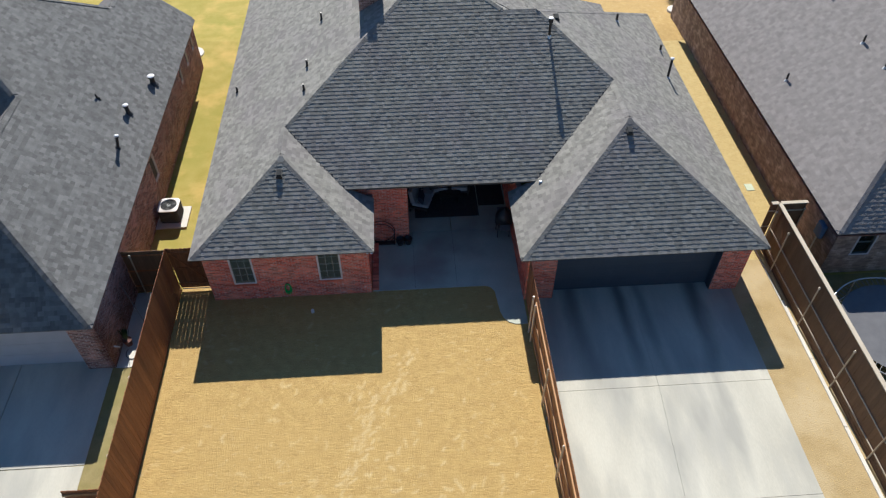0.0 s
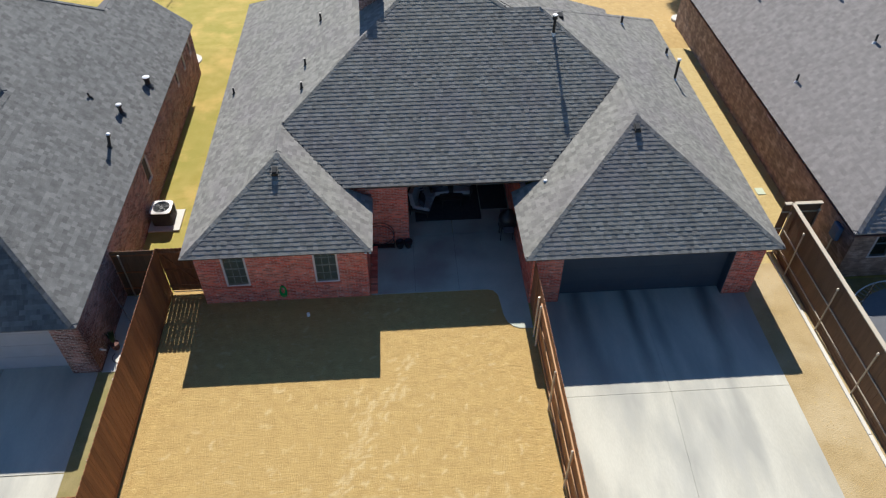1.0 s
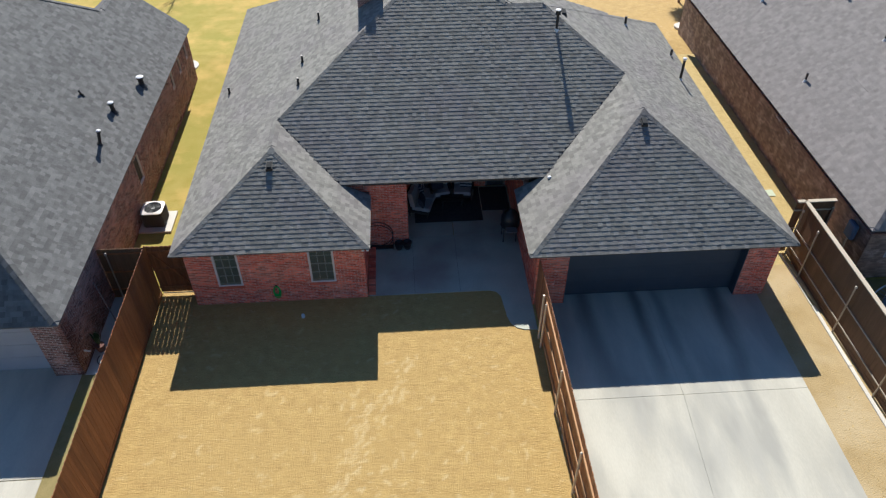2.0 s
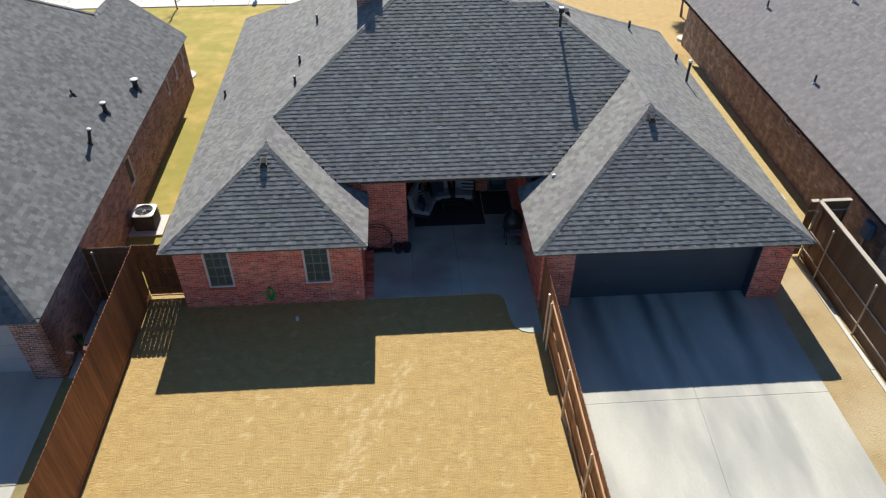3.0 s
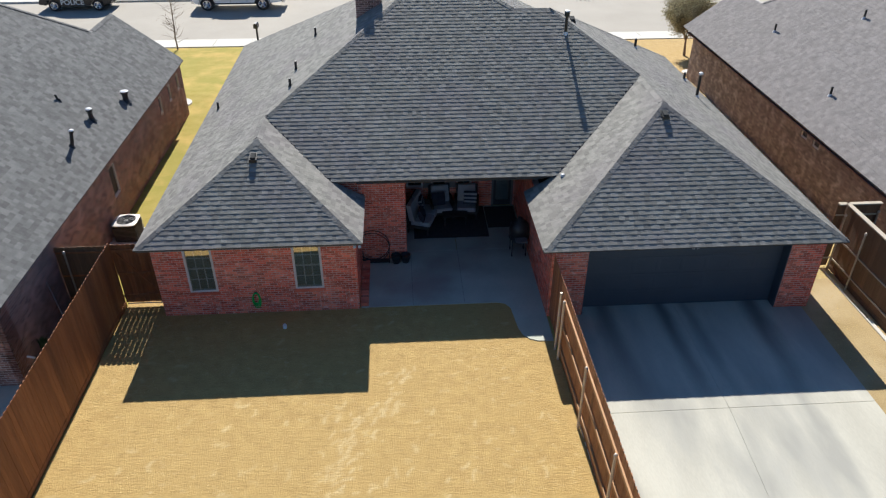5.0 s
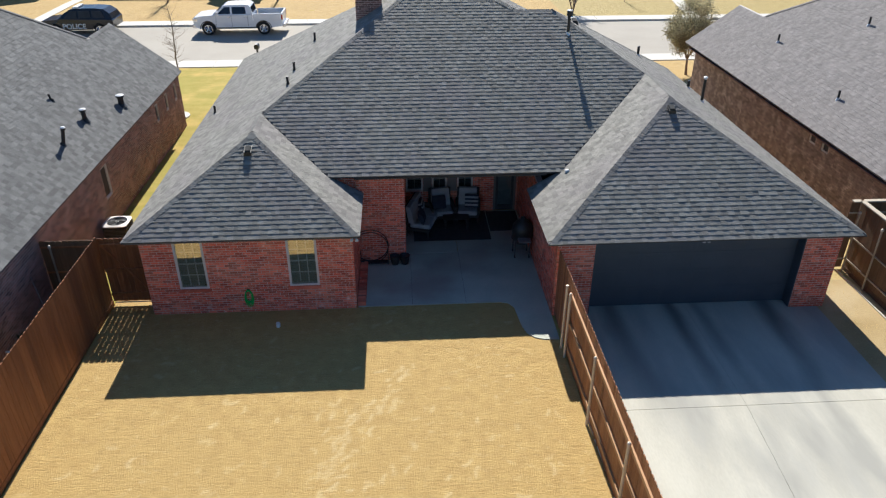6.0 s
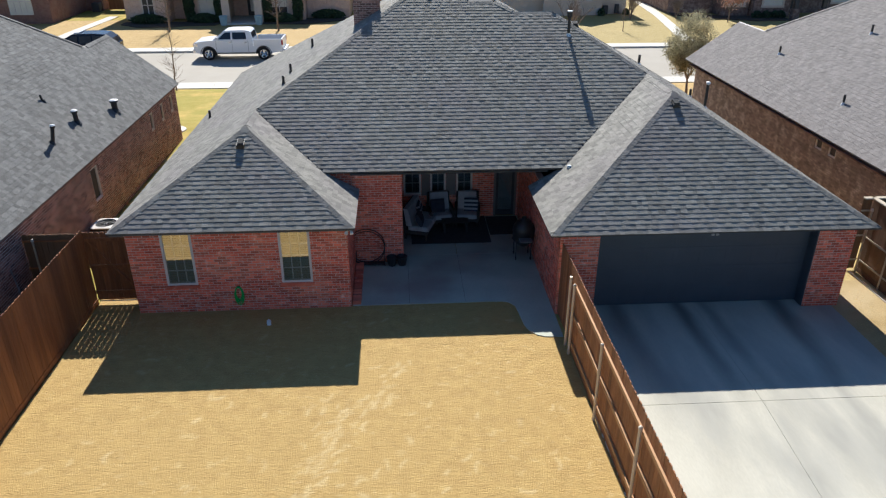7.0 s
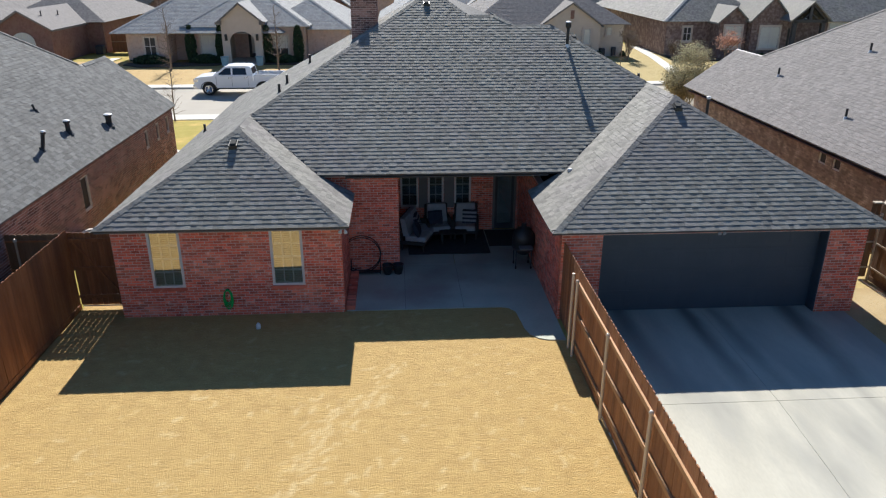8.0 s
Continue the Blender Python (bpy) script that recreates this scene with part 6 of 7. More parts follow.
# ---- trees ----
def tree(name, label, x, y, h, seed, leaves=0, leaf=None, r=0.06, stems=1, spread=0.5, size=0.12, twigs=3, bush=None):
    rng = random.Random(seed)
    th = thing(name, label, "tree", (x, y, 0))
    wood, tips = Geo(), []
    def grow(p, d, L, rad, depth):
        n = 3
        for i in range(n):
            q = p + d * (L / n)
            wood.rod(p, q, rad * (1 - 0.25 * i / n), rad * (1 - 0.25 * (i + 1) / n), 6)
            p = q
            d = (d + Vector((rng.uniform(-1, 1), rng.uniform(-1, 1), rng.uniform(-0.3, 0.5))) * 0.12).normalized()
            if depth > 0 and i > 0:
                tips.append((p.copy(), depth))
        if depth < twigs:
            for k in range(rng.randint(3, 4) if depth else 5):
                a = rng.uniform(0, 6.28)
                e = Vector((math.cos(a), math.sin(a), rng.uniform(0.3, 1.1))) * spread + d * 0.6
                grow(p - d * L * rng.uniform(0, 0.5), e.normalized(), L * rng.uniform(0.55, 0.8), rad * 0.55, depth + 1)
        tips.append((p.copy(), depth))
    for s in range(stems):
        a = 6.28 * s / stems + 0.5
        d = Vector((math.cos(a) * 0.25 * (stems > 1), math.sin(a) * 0.25 * (stems > 1), 1)).normalized()
        grow(Vector((x, y, -0.05)), d, h * 0.38, r, 0)
    part("trunk", wood, BARK, th)
    if leaves:
        gg = Geo()
        ends = [p for p, dp in tips if dp >= 1 and p.z > h * 0.3]
        if bush:
            ends = []
            for k in range(130):
                a, e, q = rng.uniform(0, 6.28), rng.uniform(-1, 1), rng.uniform(0.35, 1) ** 0.5
                w = math.sqrt(1 - e * e) * bush[0] * q * rng.uniform(0.8, 1.12)
                ends.append(Vector((x + w * math.cos(a), y + w * math.sin(a), (bush[1] + bush[2]) / 2 + e * q * (bush[2] - bush[1]) / 2)))
        for i in range(leaves):
            c = rng.choice(ends) + Vector((rng.gauss(0, 1), rng.gauss(0, 1), rng.gauss(0, 0.8))) * size * 1.6
            u = Vector((rng.uniform(-1, 1), rng.uniform(-1, 1), rng.uniform(-1, 1))).normalized()
            v = u.orthogonal().normalized()
            s = size * rng.uniform(0.35, 0.8)
            gg.quad(c - u * s, c + v * s * 0.5, c + u * s, c - v * s * 0.5)
        tagged(part("crown", gg, leaf, th), kind="stuff")
    return th


def sapling(label, x, y, h, seed, r, z0=-0.05, reach=1.0):
    """A bare young tree: one wavering leader with thin side twigs."""
    rng = random.Random(seed)
    th = thing("tree", label, "tree", (x, y, z0 + 0.05))
    wood, p, pts = Geo(), Vector((x, y, z0)), []
    for i in range(10):
        q = p + Vector((rng.gauss(0, 0.03), rng.gauss(0, 0.03), h / 10))
        wood.rod(p, q, r * (1 - 0.085 * i), r * (1 - 0.085 * (i + 1)), 7)
        pts.append((p, q, r * (1 - 0.085 * i)))
        p = q
    part("trunk", wood, BARK, th)
    twigs = Geo()
    for k in range(64):
        i = rng.randint(2, 9)
        a, b, rad = pts[i]
        c = a.lerp(b, rng.random())
        ang, L = rng.uniform(0, 6.28), reach * h * rng.uniform(0.08, 0.22) * (1.15 - 0.06 * i)
        d = Vector((math.cos(ang), math.sin(ang), rng.uniform(0.2, 0.9))).normalized()
        for s in range(3):
            e = c + d * (L / 3)
            twigs.rod(c, e, rad * 0.34 * (1 - 0.28 * s), rad * 0.34 * (0.72 - 0.28 * s), 5)
            f = (d + Vector((rng.gauss(0, 0.5), rng.gauss(0, 0.5), rng.gauss(0.1, 0.4)))).normalized()
            twigs.rod(e, e + f * L * 0.35, rad * 0.15, rad * 0.06, 4)
            c, d = e, (d + Vector((rng.gauss(0, 0.2), rng.gauss(0, 0.2), rng.gauss(0.08, 0.15)))).normalized()
    tagged(part("crown", twigs, BARK, th), kind="stuff")
    return th


def forked_tree(label, x, y, z0, h, rad, seed):
    """A small street tree: a short trunk, four limbs that fork twice, and a loose crown of leafy sprays."""
    rng = random.Random(seed)
    th = thing("street_tree", label, "tree", (x, y, z0))
    wood, ends = Geo(), []
    def limb(p, d, L, r_, k):
        for i in range(4):
            q = p + d * (L / 4)
            wood.rod(p, q, r_ * (1 - 0.12 * i), r_ * (0.88 - 0.12 * i), 7)
            p, d = q, (d + Vector((rng.gauss(0, 0.09), rng.gauss(0, 0.09), 0.05))).normalized()
            if k > 0:
                ends.append((p.copy(), k))
        if k < 3:
            for i in range(4 if k else 5):
                a = rng.uniform(0, 6.28) if k else 1.2566 * i + rng.uniform(-0.3, 0.3)
                e = (Vector((math.cos(a), math.sin(a), 0)) * rng.uniform(0.45, 0.85) + Vector((0, 0, 0.6)) + d * 0.3).normalized()
                limb(p - d * L * rng.uniform(0, 0.2 if k == 0 else 0.6), e, L * rng.uniform(0.62, 0.8) if k else h * 0.27, r_ * 0.52, k + 1)
    limb(Vector((x, y, z0 - 0.05)), Vector((-0.06, 0, 1)).normalized(), h * 0.24, 0.085, 0)
    part("trunk", wood, BARK, th)
    gg = Geo()
    zc, hz = z0 + h * 0.62, h * 0.4
    inside = [p for p, k in ends if k > 1]
    for k in range(230):
        a, e, q = rng.uniform(0, 6.28), rng.uniform(-0.85, 1), rng.uniform(0.15, 1) ** 0.4
        w = math.sqrt(1 - e * e) * rad * q * rng.uniform(0.75, 1.15)
        inside.append(Vector((x + w * math.cos(a), y + w * math.sin(a), zc + e * q * hz * rng.uniform(0.85, 1.12))))
    for c0 in inside:
        up = Vector((c0.x - x, c0.y - y, 0.8 * (c0.z - zc) + 0.9)).normalized()
        for i in range(70):
            c = c0 + Vector((rng.gauss(0, 1), rng.gauss(0, 1), rng.gauss(0, 1))) * 0.14
            u = (up + Vector((rng.gauss(0, 0.6), rng.gauss(0, 0.6), rng.gauss(0, 0.6)))).normalized()
            v = u.orthogonal().normalized()
            s = rng.uniform(0.025, 0.06)
            gg.quad(c - u * s, c + v * s * 0.45, c + u * s, c - v * s * 0.45)
    tagged(part("crown", gg, LEAF, th), kind="stuff")
    return th


sapling("bare young street tree beside the footpath", -11.75, 39.45, 4.2, 3, 0.05, -0.55, 1.2)
forked_tree("small olive-leaved tree with a low forked trunk beside the street", 16.25, 39.2, -0.45, 4.4, 1.25, 8)
tree("tree", "leafless multi-stemmed shrub tree across the street", 12.7, 52.6, 3.8, 12, r=0.05, stems=3, spread=0.6)
sapling("bare young tree in front of a house", -9.0, 58.4, 4.9, 17, 0.085, reach=1.2)
sapling("bare tan-barked young tree in front of a house", -17.3, 58.3, 4.7, 23, 0.09, reach=1.3)
sapling("slender bare sapling on a front lawn", 17.6, 56.5, 3.4, 21, 0.035)
tree("tree", "small russet-leaved tree on a front lawn", 27.6, 60.4, 3.2, 23, leaves=1500, leaf=LEAFO, r=0.05, spread=0.6, size=0.13)
tree("tree", "bare grey shrub tree beside a house", 19.9, 62.2, 3.4, 29, leaves=500, leaf=BARK, r=0.05, stems=3, spread=0.55, size=0.1)
tree("tree", "bare shrub tree in a front bed", 24.0, 62.6, 2.2, 31, leaves=500, leaf=BARK, r=0.04, stems=3, spread=0.6, size=0.1)


def shrub(x, y, rx_, ry_, h, n, label, leaf=HEDGE, name="shrub", seed=1):
    rng = random.Random(seed)
    gg = Geo()
    for i in range(n):
        a, b, q = rng.uniform(0, 6.28), rng.uniform(0, 1), rng.uniform(0.6, 1.05)
        w = math.sin(math.pi * min(0.95, max(0.12, b)) ** 0.8) ** 0.5
        c = Vector((x + math.cos(a) * rx_ * q * w, y + math.sin(a) * ry_ * q * w, b * h))
        u = Vector((rng.uniform(-1, 1), rng.uniform(-1, 1), rng.uniform(-1, 1))).normalized()
        v = u.orthogonal().normalized()
        s = 0.11
        gg.quad(c - u * s, c + v * s * 0.6, c + u * s, c - v * s * 0.6)
    th = thing(name, label, "shrub", (x, y, 0))
    part("foliage", gg, leaf, th)
    gg = Geo()
    gg.rod((x, y, 0), (x, y, h * 0.7), 0.04, 0.02, 6)
    part("stem", gg, BARK, th)
    return th


# ---- houses across the street ----
def hip(d, x0, x1, y0, y1, z, s, t=None, lift=0.6):
    """A hipped roof over a rectangle."""
    m = min(x1 - x0, y1 - y0) / 2
    if x1 - x0 >= y1 - y0:
        a, b = (x0 + m, (y0 + y1) / 2, z + s * m), (x1 - m, (y0 + y1) / 2, z + s * m)
        faces = [[(x0, y0, z), (x1, y0, z), b, a], [(x1, y1, z), (x0, y1, z), a, b], [(x1, y0, z), (x1, y1, z), b], [(x0, y1, z), (x0, y0, z), a]]
    else:
        a, b = ((x0 + x1) / 2, y0 + m, z + s * m), ((x0 + x1) / 2, y1 - m, z + s * m)
        faces = [[(x0, y0, z), (x1, y0, z), a], [(x1, y1, z), (x0, y1, z), b], [(x1, y0, z), (x1, y1, z), b, a], [(x0, y1, z), (x0, y0, z), a, b]]
    for f in faces:
        roof_face(f, d, t, RNG, course=0.19, lift=lift)


def gable(d, w, x0, x1, y0, y1, z, s, over=0.3):
    """A gable that faces -y: roof into d, the brick triangle into w."""
    xm, zr_ = (x0 + x1) / 2, z + s * (x1 - x0) / 2
    d.hexa([(x0 - over, y0 - over, z - s * over - 0.02), (x0 - over, y1, z - s * over - 0.02), (xm, y1, zr_ - 0.02), (xm, y0 - over, zr_ - 0.02)],
           [(x0 - over, y0 - over, z - s * over + 0.14), (x0 - over, y1, z - s * over + 0.14), (xm, y1, zr_ + 0.14), (xm, y0 - over, zr_ + 0.14)])
    d.hexa([(xm, y0 - over, zr_ - 0.02), (xm, y1, zr_ - 0.02), (x1 + over, y1, z - s * over - 0.02), (x1 + over, y0 - over, z - s * over - 0.02)],
           [(xm, y0 - over, zr_ + 0.14), (xm, y1, zr_ + 0.14), (x1 + over, y1, z - s * over + 0.14), (x1 + over, y0 - over, z - s * over + 0.14)])
    w.hexa([(x0, y0, 0), (x1, y0, 0), (x1, y0 + 0.2, 0), (x0, y0 + 0.2, 0)], [(x0, y0, z), (x1, y0, z), (x1, y0 + 0.2, z), (x0, y0 + 0.2, z)])
    w.hexa([(x0, y0, z), (x1, y0, z), (xm, y0, zr_)], [(x0, y0 + 0.2, z), (x1, y0 + 0.2, z), (xm, y0 + 0.2, zr_)])


def far_window(th, x0, x1, z0, z1, y, blind=True, cols=2, trim=None):
    """A recessed window with a proud surround in a wall that faces -y."""
    g1 = Geo()
    g1.box(x0 - 0.16, x1 + 0.16, y - 0.12, y, z0 - 0.16, z0, 0.01)
    g1.box(x0 - 0.14, x1 + 0.14, y - 0.08, y, z1, z1 + 0.14)
    g1.box(x0 - 0.14, x0, y - 0.08, y, z0, z1)
    g1.box(x1, x1 + 0.14, y - 0.08, y, z0, z1)
    win = part("window", g1, trim or STUCCO, th)
    g1 = Geo()
    for i in range(cols + 1):
        x = x0 + (x1 - x0) * i / cols
        g1.box(x - 0.035, x + 0.035, y - 0.05, y - 0.015, z0, z1)
    for z in (z0, (z0 + z1) / 2, z1 - 0.05):
        g1.box(x0, x1, y - 0.045, y - 0.02, z, z + 0.05)
    part("frame", g1, VINYL, win)
    g1 = Geo()
    g1.box(x0, x1, y - 0.03, y - 0.015, z0, z1)
    part("pane", g1, BLACK, win, "dark window glass")
    if blind:
        g1 = Geo()
        g1.box(x0 + 0.05, x1 - 0.05, y - 0.036, y - 0.031, z0 + (0.05 if blind is True else blind), z1 - 0.06)
        part("blind", g1, BLINDS, win, "pale drawn blind")


def ridge_caps(r, c, *runs):
    for p, q in runs:
        caps(c, p, q, half=0.2, step=0.3)
    tagged(part("cap_field", c, SHINGLE_F, r, "pale ridge caps"), kind="stuff")


def far_house_left():
    th = thing("house", "pinkish-tan brick house with an arched entry across the street", "house", (-14, 68, 0))
    d, t, w, c = Geo(), Geo(), Geo(), Geo()
    hip(d, -17.5, -6.95, 62.75, 80, 2.9, 0.58, t, 1.2)
    hip(d, -23.0, -9.0, 62.1, 80, 2.45, 0.58, t, 1.2)
    hip(d, -11.5, -3.4, 64.2, 81, 2.52, 0.58, t, 1.2)
    w.box(-17.0, -14.0, 63.2, 75.5, 0, 2.85)
    w.box(-10.75, -7.45, 63.2, 75.5, 0, 2.85)
    w.box(-14.0, -10.75, 65.6, 75.5, 0, 2.85)
    w.box(-22.5, -21.7, 64.4, 71.5, 0, 2.4)
    w.box(-21.65, -18.5, 62.65, 71.5, 0, 2.4)
    w.box(-18.5, -17.0, 64.6, 71.5, 0, 2.4)
    w.box(-7.4, -3.8, 64.7, 75.5, 0, 2.5)
    part("wall", w, BRICK_T, th, "pinkish-tan brick walls", split=True)
    # entry: a gabled front with a round-headed opening into a porch
    en = Geo()
    x0, x1, xm, y0, y1, zt = -13.95, -10.75, -12.35, 61.8, 62.15, 3.45
    ring = [(xm + 1.0 * math.cos(a), 1.75 + 0.85 * math.sin(a)) for a in [math.pi * i / 12 for i in range(13)]]
    en.box(x0, xm - 1.0, y0, y1, 0, 1.75)
    en.box(xm + 1.0, x1, y0, y1, 0, 1.75)
    for (a, z), (a2, z2_) in zip(ring, ring[1:]):
        en.hexa([(a2, y0, z2_), (a, y0, z), (a, y1, z), (a2, y1, z2_)], [(a2, y0, zt), (a, y0, zt), (a, y1, zt), (a2, y1, zt)])
    en.box(x0, xm - 1.0, y0, y1, 1.75, zt)
    en.box(xm + 1.0, x1, y0, y1, 1.75, zt)
    en.hexa([(x0, y0, zt), (x1, y0, zt), (xm, y0, zt + 1.28)], [(x0, y1, zt), (x1, y1, zt), (xm, y1, zt + 1.28)])
    en.box(x0, x0 + 0.2, y1, 65.6, 0, 3.2)
    en.box(x1 - 0.2, x1, y1, 65.6, 0, 3.2)
    ent = part("entry", en, STUCCO, th, "tan stucco gabled entry with a round arch")
    gd_ = Geo()
    ov, sl = 0.35, 0.8
    for sg in (-1, 1):
        lo, hi = (xm + sg * (1.6 + ov), zt - sl * ov), (xm, zt + 1.28)
        gd_.hexa([(lo[0], y0 - 0.3, lo[1]), (lo[0], 67, lo[1]), (hi[0], 67, hi[1]), (hi[0], y0 - 0.3, hi[1])], [(lo[0], y0 - 0.3, lo[1] + 0.13), (lo[0], 67, lo[1] + 0.13), (hi[0], 67, hi[1] + 0.13), (hi[0], y0 - 0.3, hi[1] + 0.13)])
    part("entry_roof", gd_, SHINGLE_P, ent, split=True)
    gd_ = Geo()
    for sg in (-1, 1):
        a = xm + sg * 1.75
        gd_.box(a - 0.25, a + 0.25, y0 - 0.26, y0 - 0.005, zt - 0.3, zt - 0.05, 0.03)
        lo, hi = (xm + sg * 1.95, zt - 0.32), (xm, zt + 1.24)
        gd_.hexa([(lo[0], y0 - 0.32, lo[1]), (lo[0], y0 - 0.28, lo[1]), (hi[0], y0 - 0.28, hi[1]), (hi[0], y0 - 0.32, hi[1])], [(lo[0], y0 - 0.32, lo[1] + 0.18), (lo[0], y0 - 0.28, lo[1] + 0.18), (hi[0], y0 - 0.28, hi[1] + 0.18), (hi[0], y0 - 0.32, hi[1] + 0.18)])
    part("bargeboard", gd_, TAUPE, ent, "dark taupe bargeboard", split=True)
    gg = Geo()
    gg.box(-12.55, -11.55, 65.5, 65.58, 0.05, 2.2, 0.01)
    dr = part("door", gg, BLACK, th, "dark front door with a glass panel")
    gg = Geo()
    gg.box(-12.3, -11.8, 65.47, 65.5, 0.45, 1.95)
    part("door_glass", gg, BLINDS, dr)
    gg = Geo()
    gg.box(-12.55, -11.55, 65.5, 65.56, 2.28, 2.65, 0.01)
    part("transom", gg, BLINDS, th, "pale arched transom light")
    gg = Geo()
    gg.box(-13.9, -10.8, 61.2, 65.5, -0.05, 0.1, 0.02)
    part("porch_floor", gg, CONCW, th)
    for x in (-13.6, -11.1):
        gg = Geo()
        gg.box(x - 0.1, x + 0.1, 61.62, 61.8, 1.9, 2.4, 0.03)
        part("wall_lantern", gg, BLACK, th)
    far_window(th, -20.45, -19.55, 0.6, 2.1, 62.65, False)
    far_window(th, -16.05, -14.75, 0.55, 2.2, 63.2)
    far_window(th, -10.2, -8.85, 0.6, 2.15, 63.2, 0.5)
    r = part("roof", d, SHINGLE_P, th, split=True)
    tagged(part("shingle_field", t, SHINGLE_P, r), kind="stuff")
    m = 5.275
    ridge_caps(r, c, ((-6.95, 62.75, 2.92), (-6.95 - m, 62.75 + m, 2.92 + 0.58 * m)), ((-17.5, 62.75, 2.92), (-17.5 + m, 62.75 + m, 2.92 + 0.58 * m)),
               ((-23.0, 62.1, 2.47), (-16.0, 69.1, 2.47 + 0.58 * 7.0)), ((-3.4, 64.2, 2.54), (-7.45, 68.25, 2.54 + 0.58 * 4.05)))


far_house_left()
for i, (x, y) in enumerate(((-16.75, 62.7), (-14.25, 62.5), (-10.45, 62.5), (-7.95, 62.7))):
    shrub(x, y, 0.42, 0.4, 3.0, 1500, "tall dark clipped cypress against the house front", name="cypress", seed=40 + i)
for i, (x, rw) in enumerate(((-19.9, 1.5), (-15.5, 1.15), (-9.2, 1.1), (-5.6, 1.4))):
    shrub(x, 62.2 if x > -16 and x < -7 else 61.9 if x < -16 else 64.0, rw, 0.45, 0.75, 1400, "low dark hedge below the window", name="hedge", seed=50 + i)
for x in (-13.75, -10.95):
    p = thing("planter", "pale blue glazed planter beside the entry", "planter", (x, 61.1, 0), "entry planters")
    gg = Geo()
    gg.lathe(x, 61.1, [(0.002, 0.0), (0.24, 0.0), (0.32, 0.65), (0.36, 0.72), (0.28, 0.72), (0.002, 0.6)], 16)
    part("bowl", gg, POTB, p)
# mulch beds also stand for the house's shade band, put in as dark sheets
bed = [(-22.0, 61.4), (-20.5, 60.3), (-18.2, 60.0), (-16.6, 60.6), (-14.4, 61.0), (-14.0, 62.6), (-22.0, 62.6)]
sheet("flower_bed", bed, 0.07, MULCH, "dark mulch bed widening the house shade below the front hedges", "flower bed", 0.12)
sheet("flower_bed", [(-10.7, 61.3), (-7.4, 61.2), (-4.2, 62.9), (-4.2, 64.6), (-10.7, 63.1)], 0.07, MULCH, "dark mulch bed widening the house shade below the front hedges", "flower bed", 0.12)


def far_house_brown_left():
    th = thing("house", "red-brown brick house with an arched window across the street", "house", (-35, 74, 0))
    d, t, w, c = Geo(), Geo(), Geo(), Geo()
    gable(d, w, -32.3, -27.75, 62.6, 76, 2.72, 0.6, 0.25)
    w.box(-32.2, -27.75, 62.85, 71, 0, 2.7)
    hip(d, -46, -31.5, 63.6, 84, 2.7, 0.6, t)
    w.box(-45.6, -32.2, 64.0, 83, 0, 2.65)
    hip(d, -35.5, -25.9, 69.4, 86, 2.75, 0.55, t)
    w.box(-35, -26.3, 69.8, 85, 0, 2.7)
    part("wall", w, BRICK_F, th, split=True)
    r = part("roof", d, SHINGLE_T, th, split=True)
    tagged(part("shingle_field", t, SHINGLE_T, r), kind="stuff")
    gg = Geo()
    arch = [(-30.0 + 0.9 * math.cos(a), 1.75 + 0.75 * math.sin(a)) for a in [math.pi * i / 12 for i in range(13)]] + [(-30.9, 0.7), (-29.1, 0.7)]
    gg.hexa([(x, 62.5, z) for x, z in arch], [(x, 62.62, z) for x, z in arch])
    wn_ = part("window", gg, BLINDS, th, "arched window with pale blinds")
    gg = Geo()
    for x in (-30.45, -30.0, -29.55):
        gg.box(x - 0.03, x + 0.03, 62.46, 62.5, 0.72, 2.3)
    gg.box(-30.88, -29.12, 62.465, 62.5, 1.72, 1.78)
    part("frame", gg, VINYL, wn_)
    for x, y in ((-29.1, 64.5), (-28.9, 67.2)):
        gg = Geo()
        z = 2.86 + 0.6 * (-27.75 - x)
        gg.rod((x, y, z - 0.1), (x, y, z + 0.4), 0.05, 0.05, 8)
        part("roof_pipe", gg, BLACK, th)
    gg = Geo()
    gg.box(-26.95, -26.3, 68.9, 69.6, 0, 0.75, 0.04)
    part("cooling_unit", gg, FASCIA, th, "dark outdoor cooling unit")


far_house_brown_left()


def far_house_cream():
    th = thing("house", "cream stucco house with a grey gabled roof across the street", "house", (16, 70, 0))
    d, t, w = Geo(), Geo(), Geo()
    hip(d, 6.5, 20.85, 65.0, 80, 2.82, 0.62, t)
    w.box(7.0, 20.4, 65.5, 79.5, 0, 2.75)
    gable(d, w, 12.9, 18.05, 64.7, 70, 2.8, 0.68, 0.25)
    part("wall", w, STUCCO, th, "cream stucco walls", split=True)
    r = part("roof", d, SHINGLE_T, th, split=True)
    tagged(part("shingle_field", t, SHINGLE_T, r), kind="stuff")
    far_window(th, 18.85, 19.3, 1.85, 2.55, 65.5, True, 1)
    far_window(th, 16.6, 17.2, 1.2, 2.45, 64.7, True, 1)
    gg = Geo()
    gg.box(15.35, 15.65, 64.6, 64.7, 3.3, 4.0)
    part("gable_vent", gg, BRICK_F, th, "small brown gable vent")
    gg = Geo()
    gg.box(18.3, 18.75, 65.1, 65.5, 0, 0.75, 0.03)
    gg.box(19.4, 19.75, 65.2, 65.5, 0.1, 0.85, 0.03)
    part("meter", gg, FASCIA, th, "dark utility box on the wall", split=True)


far_house_cream()


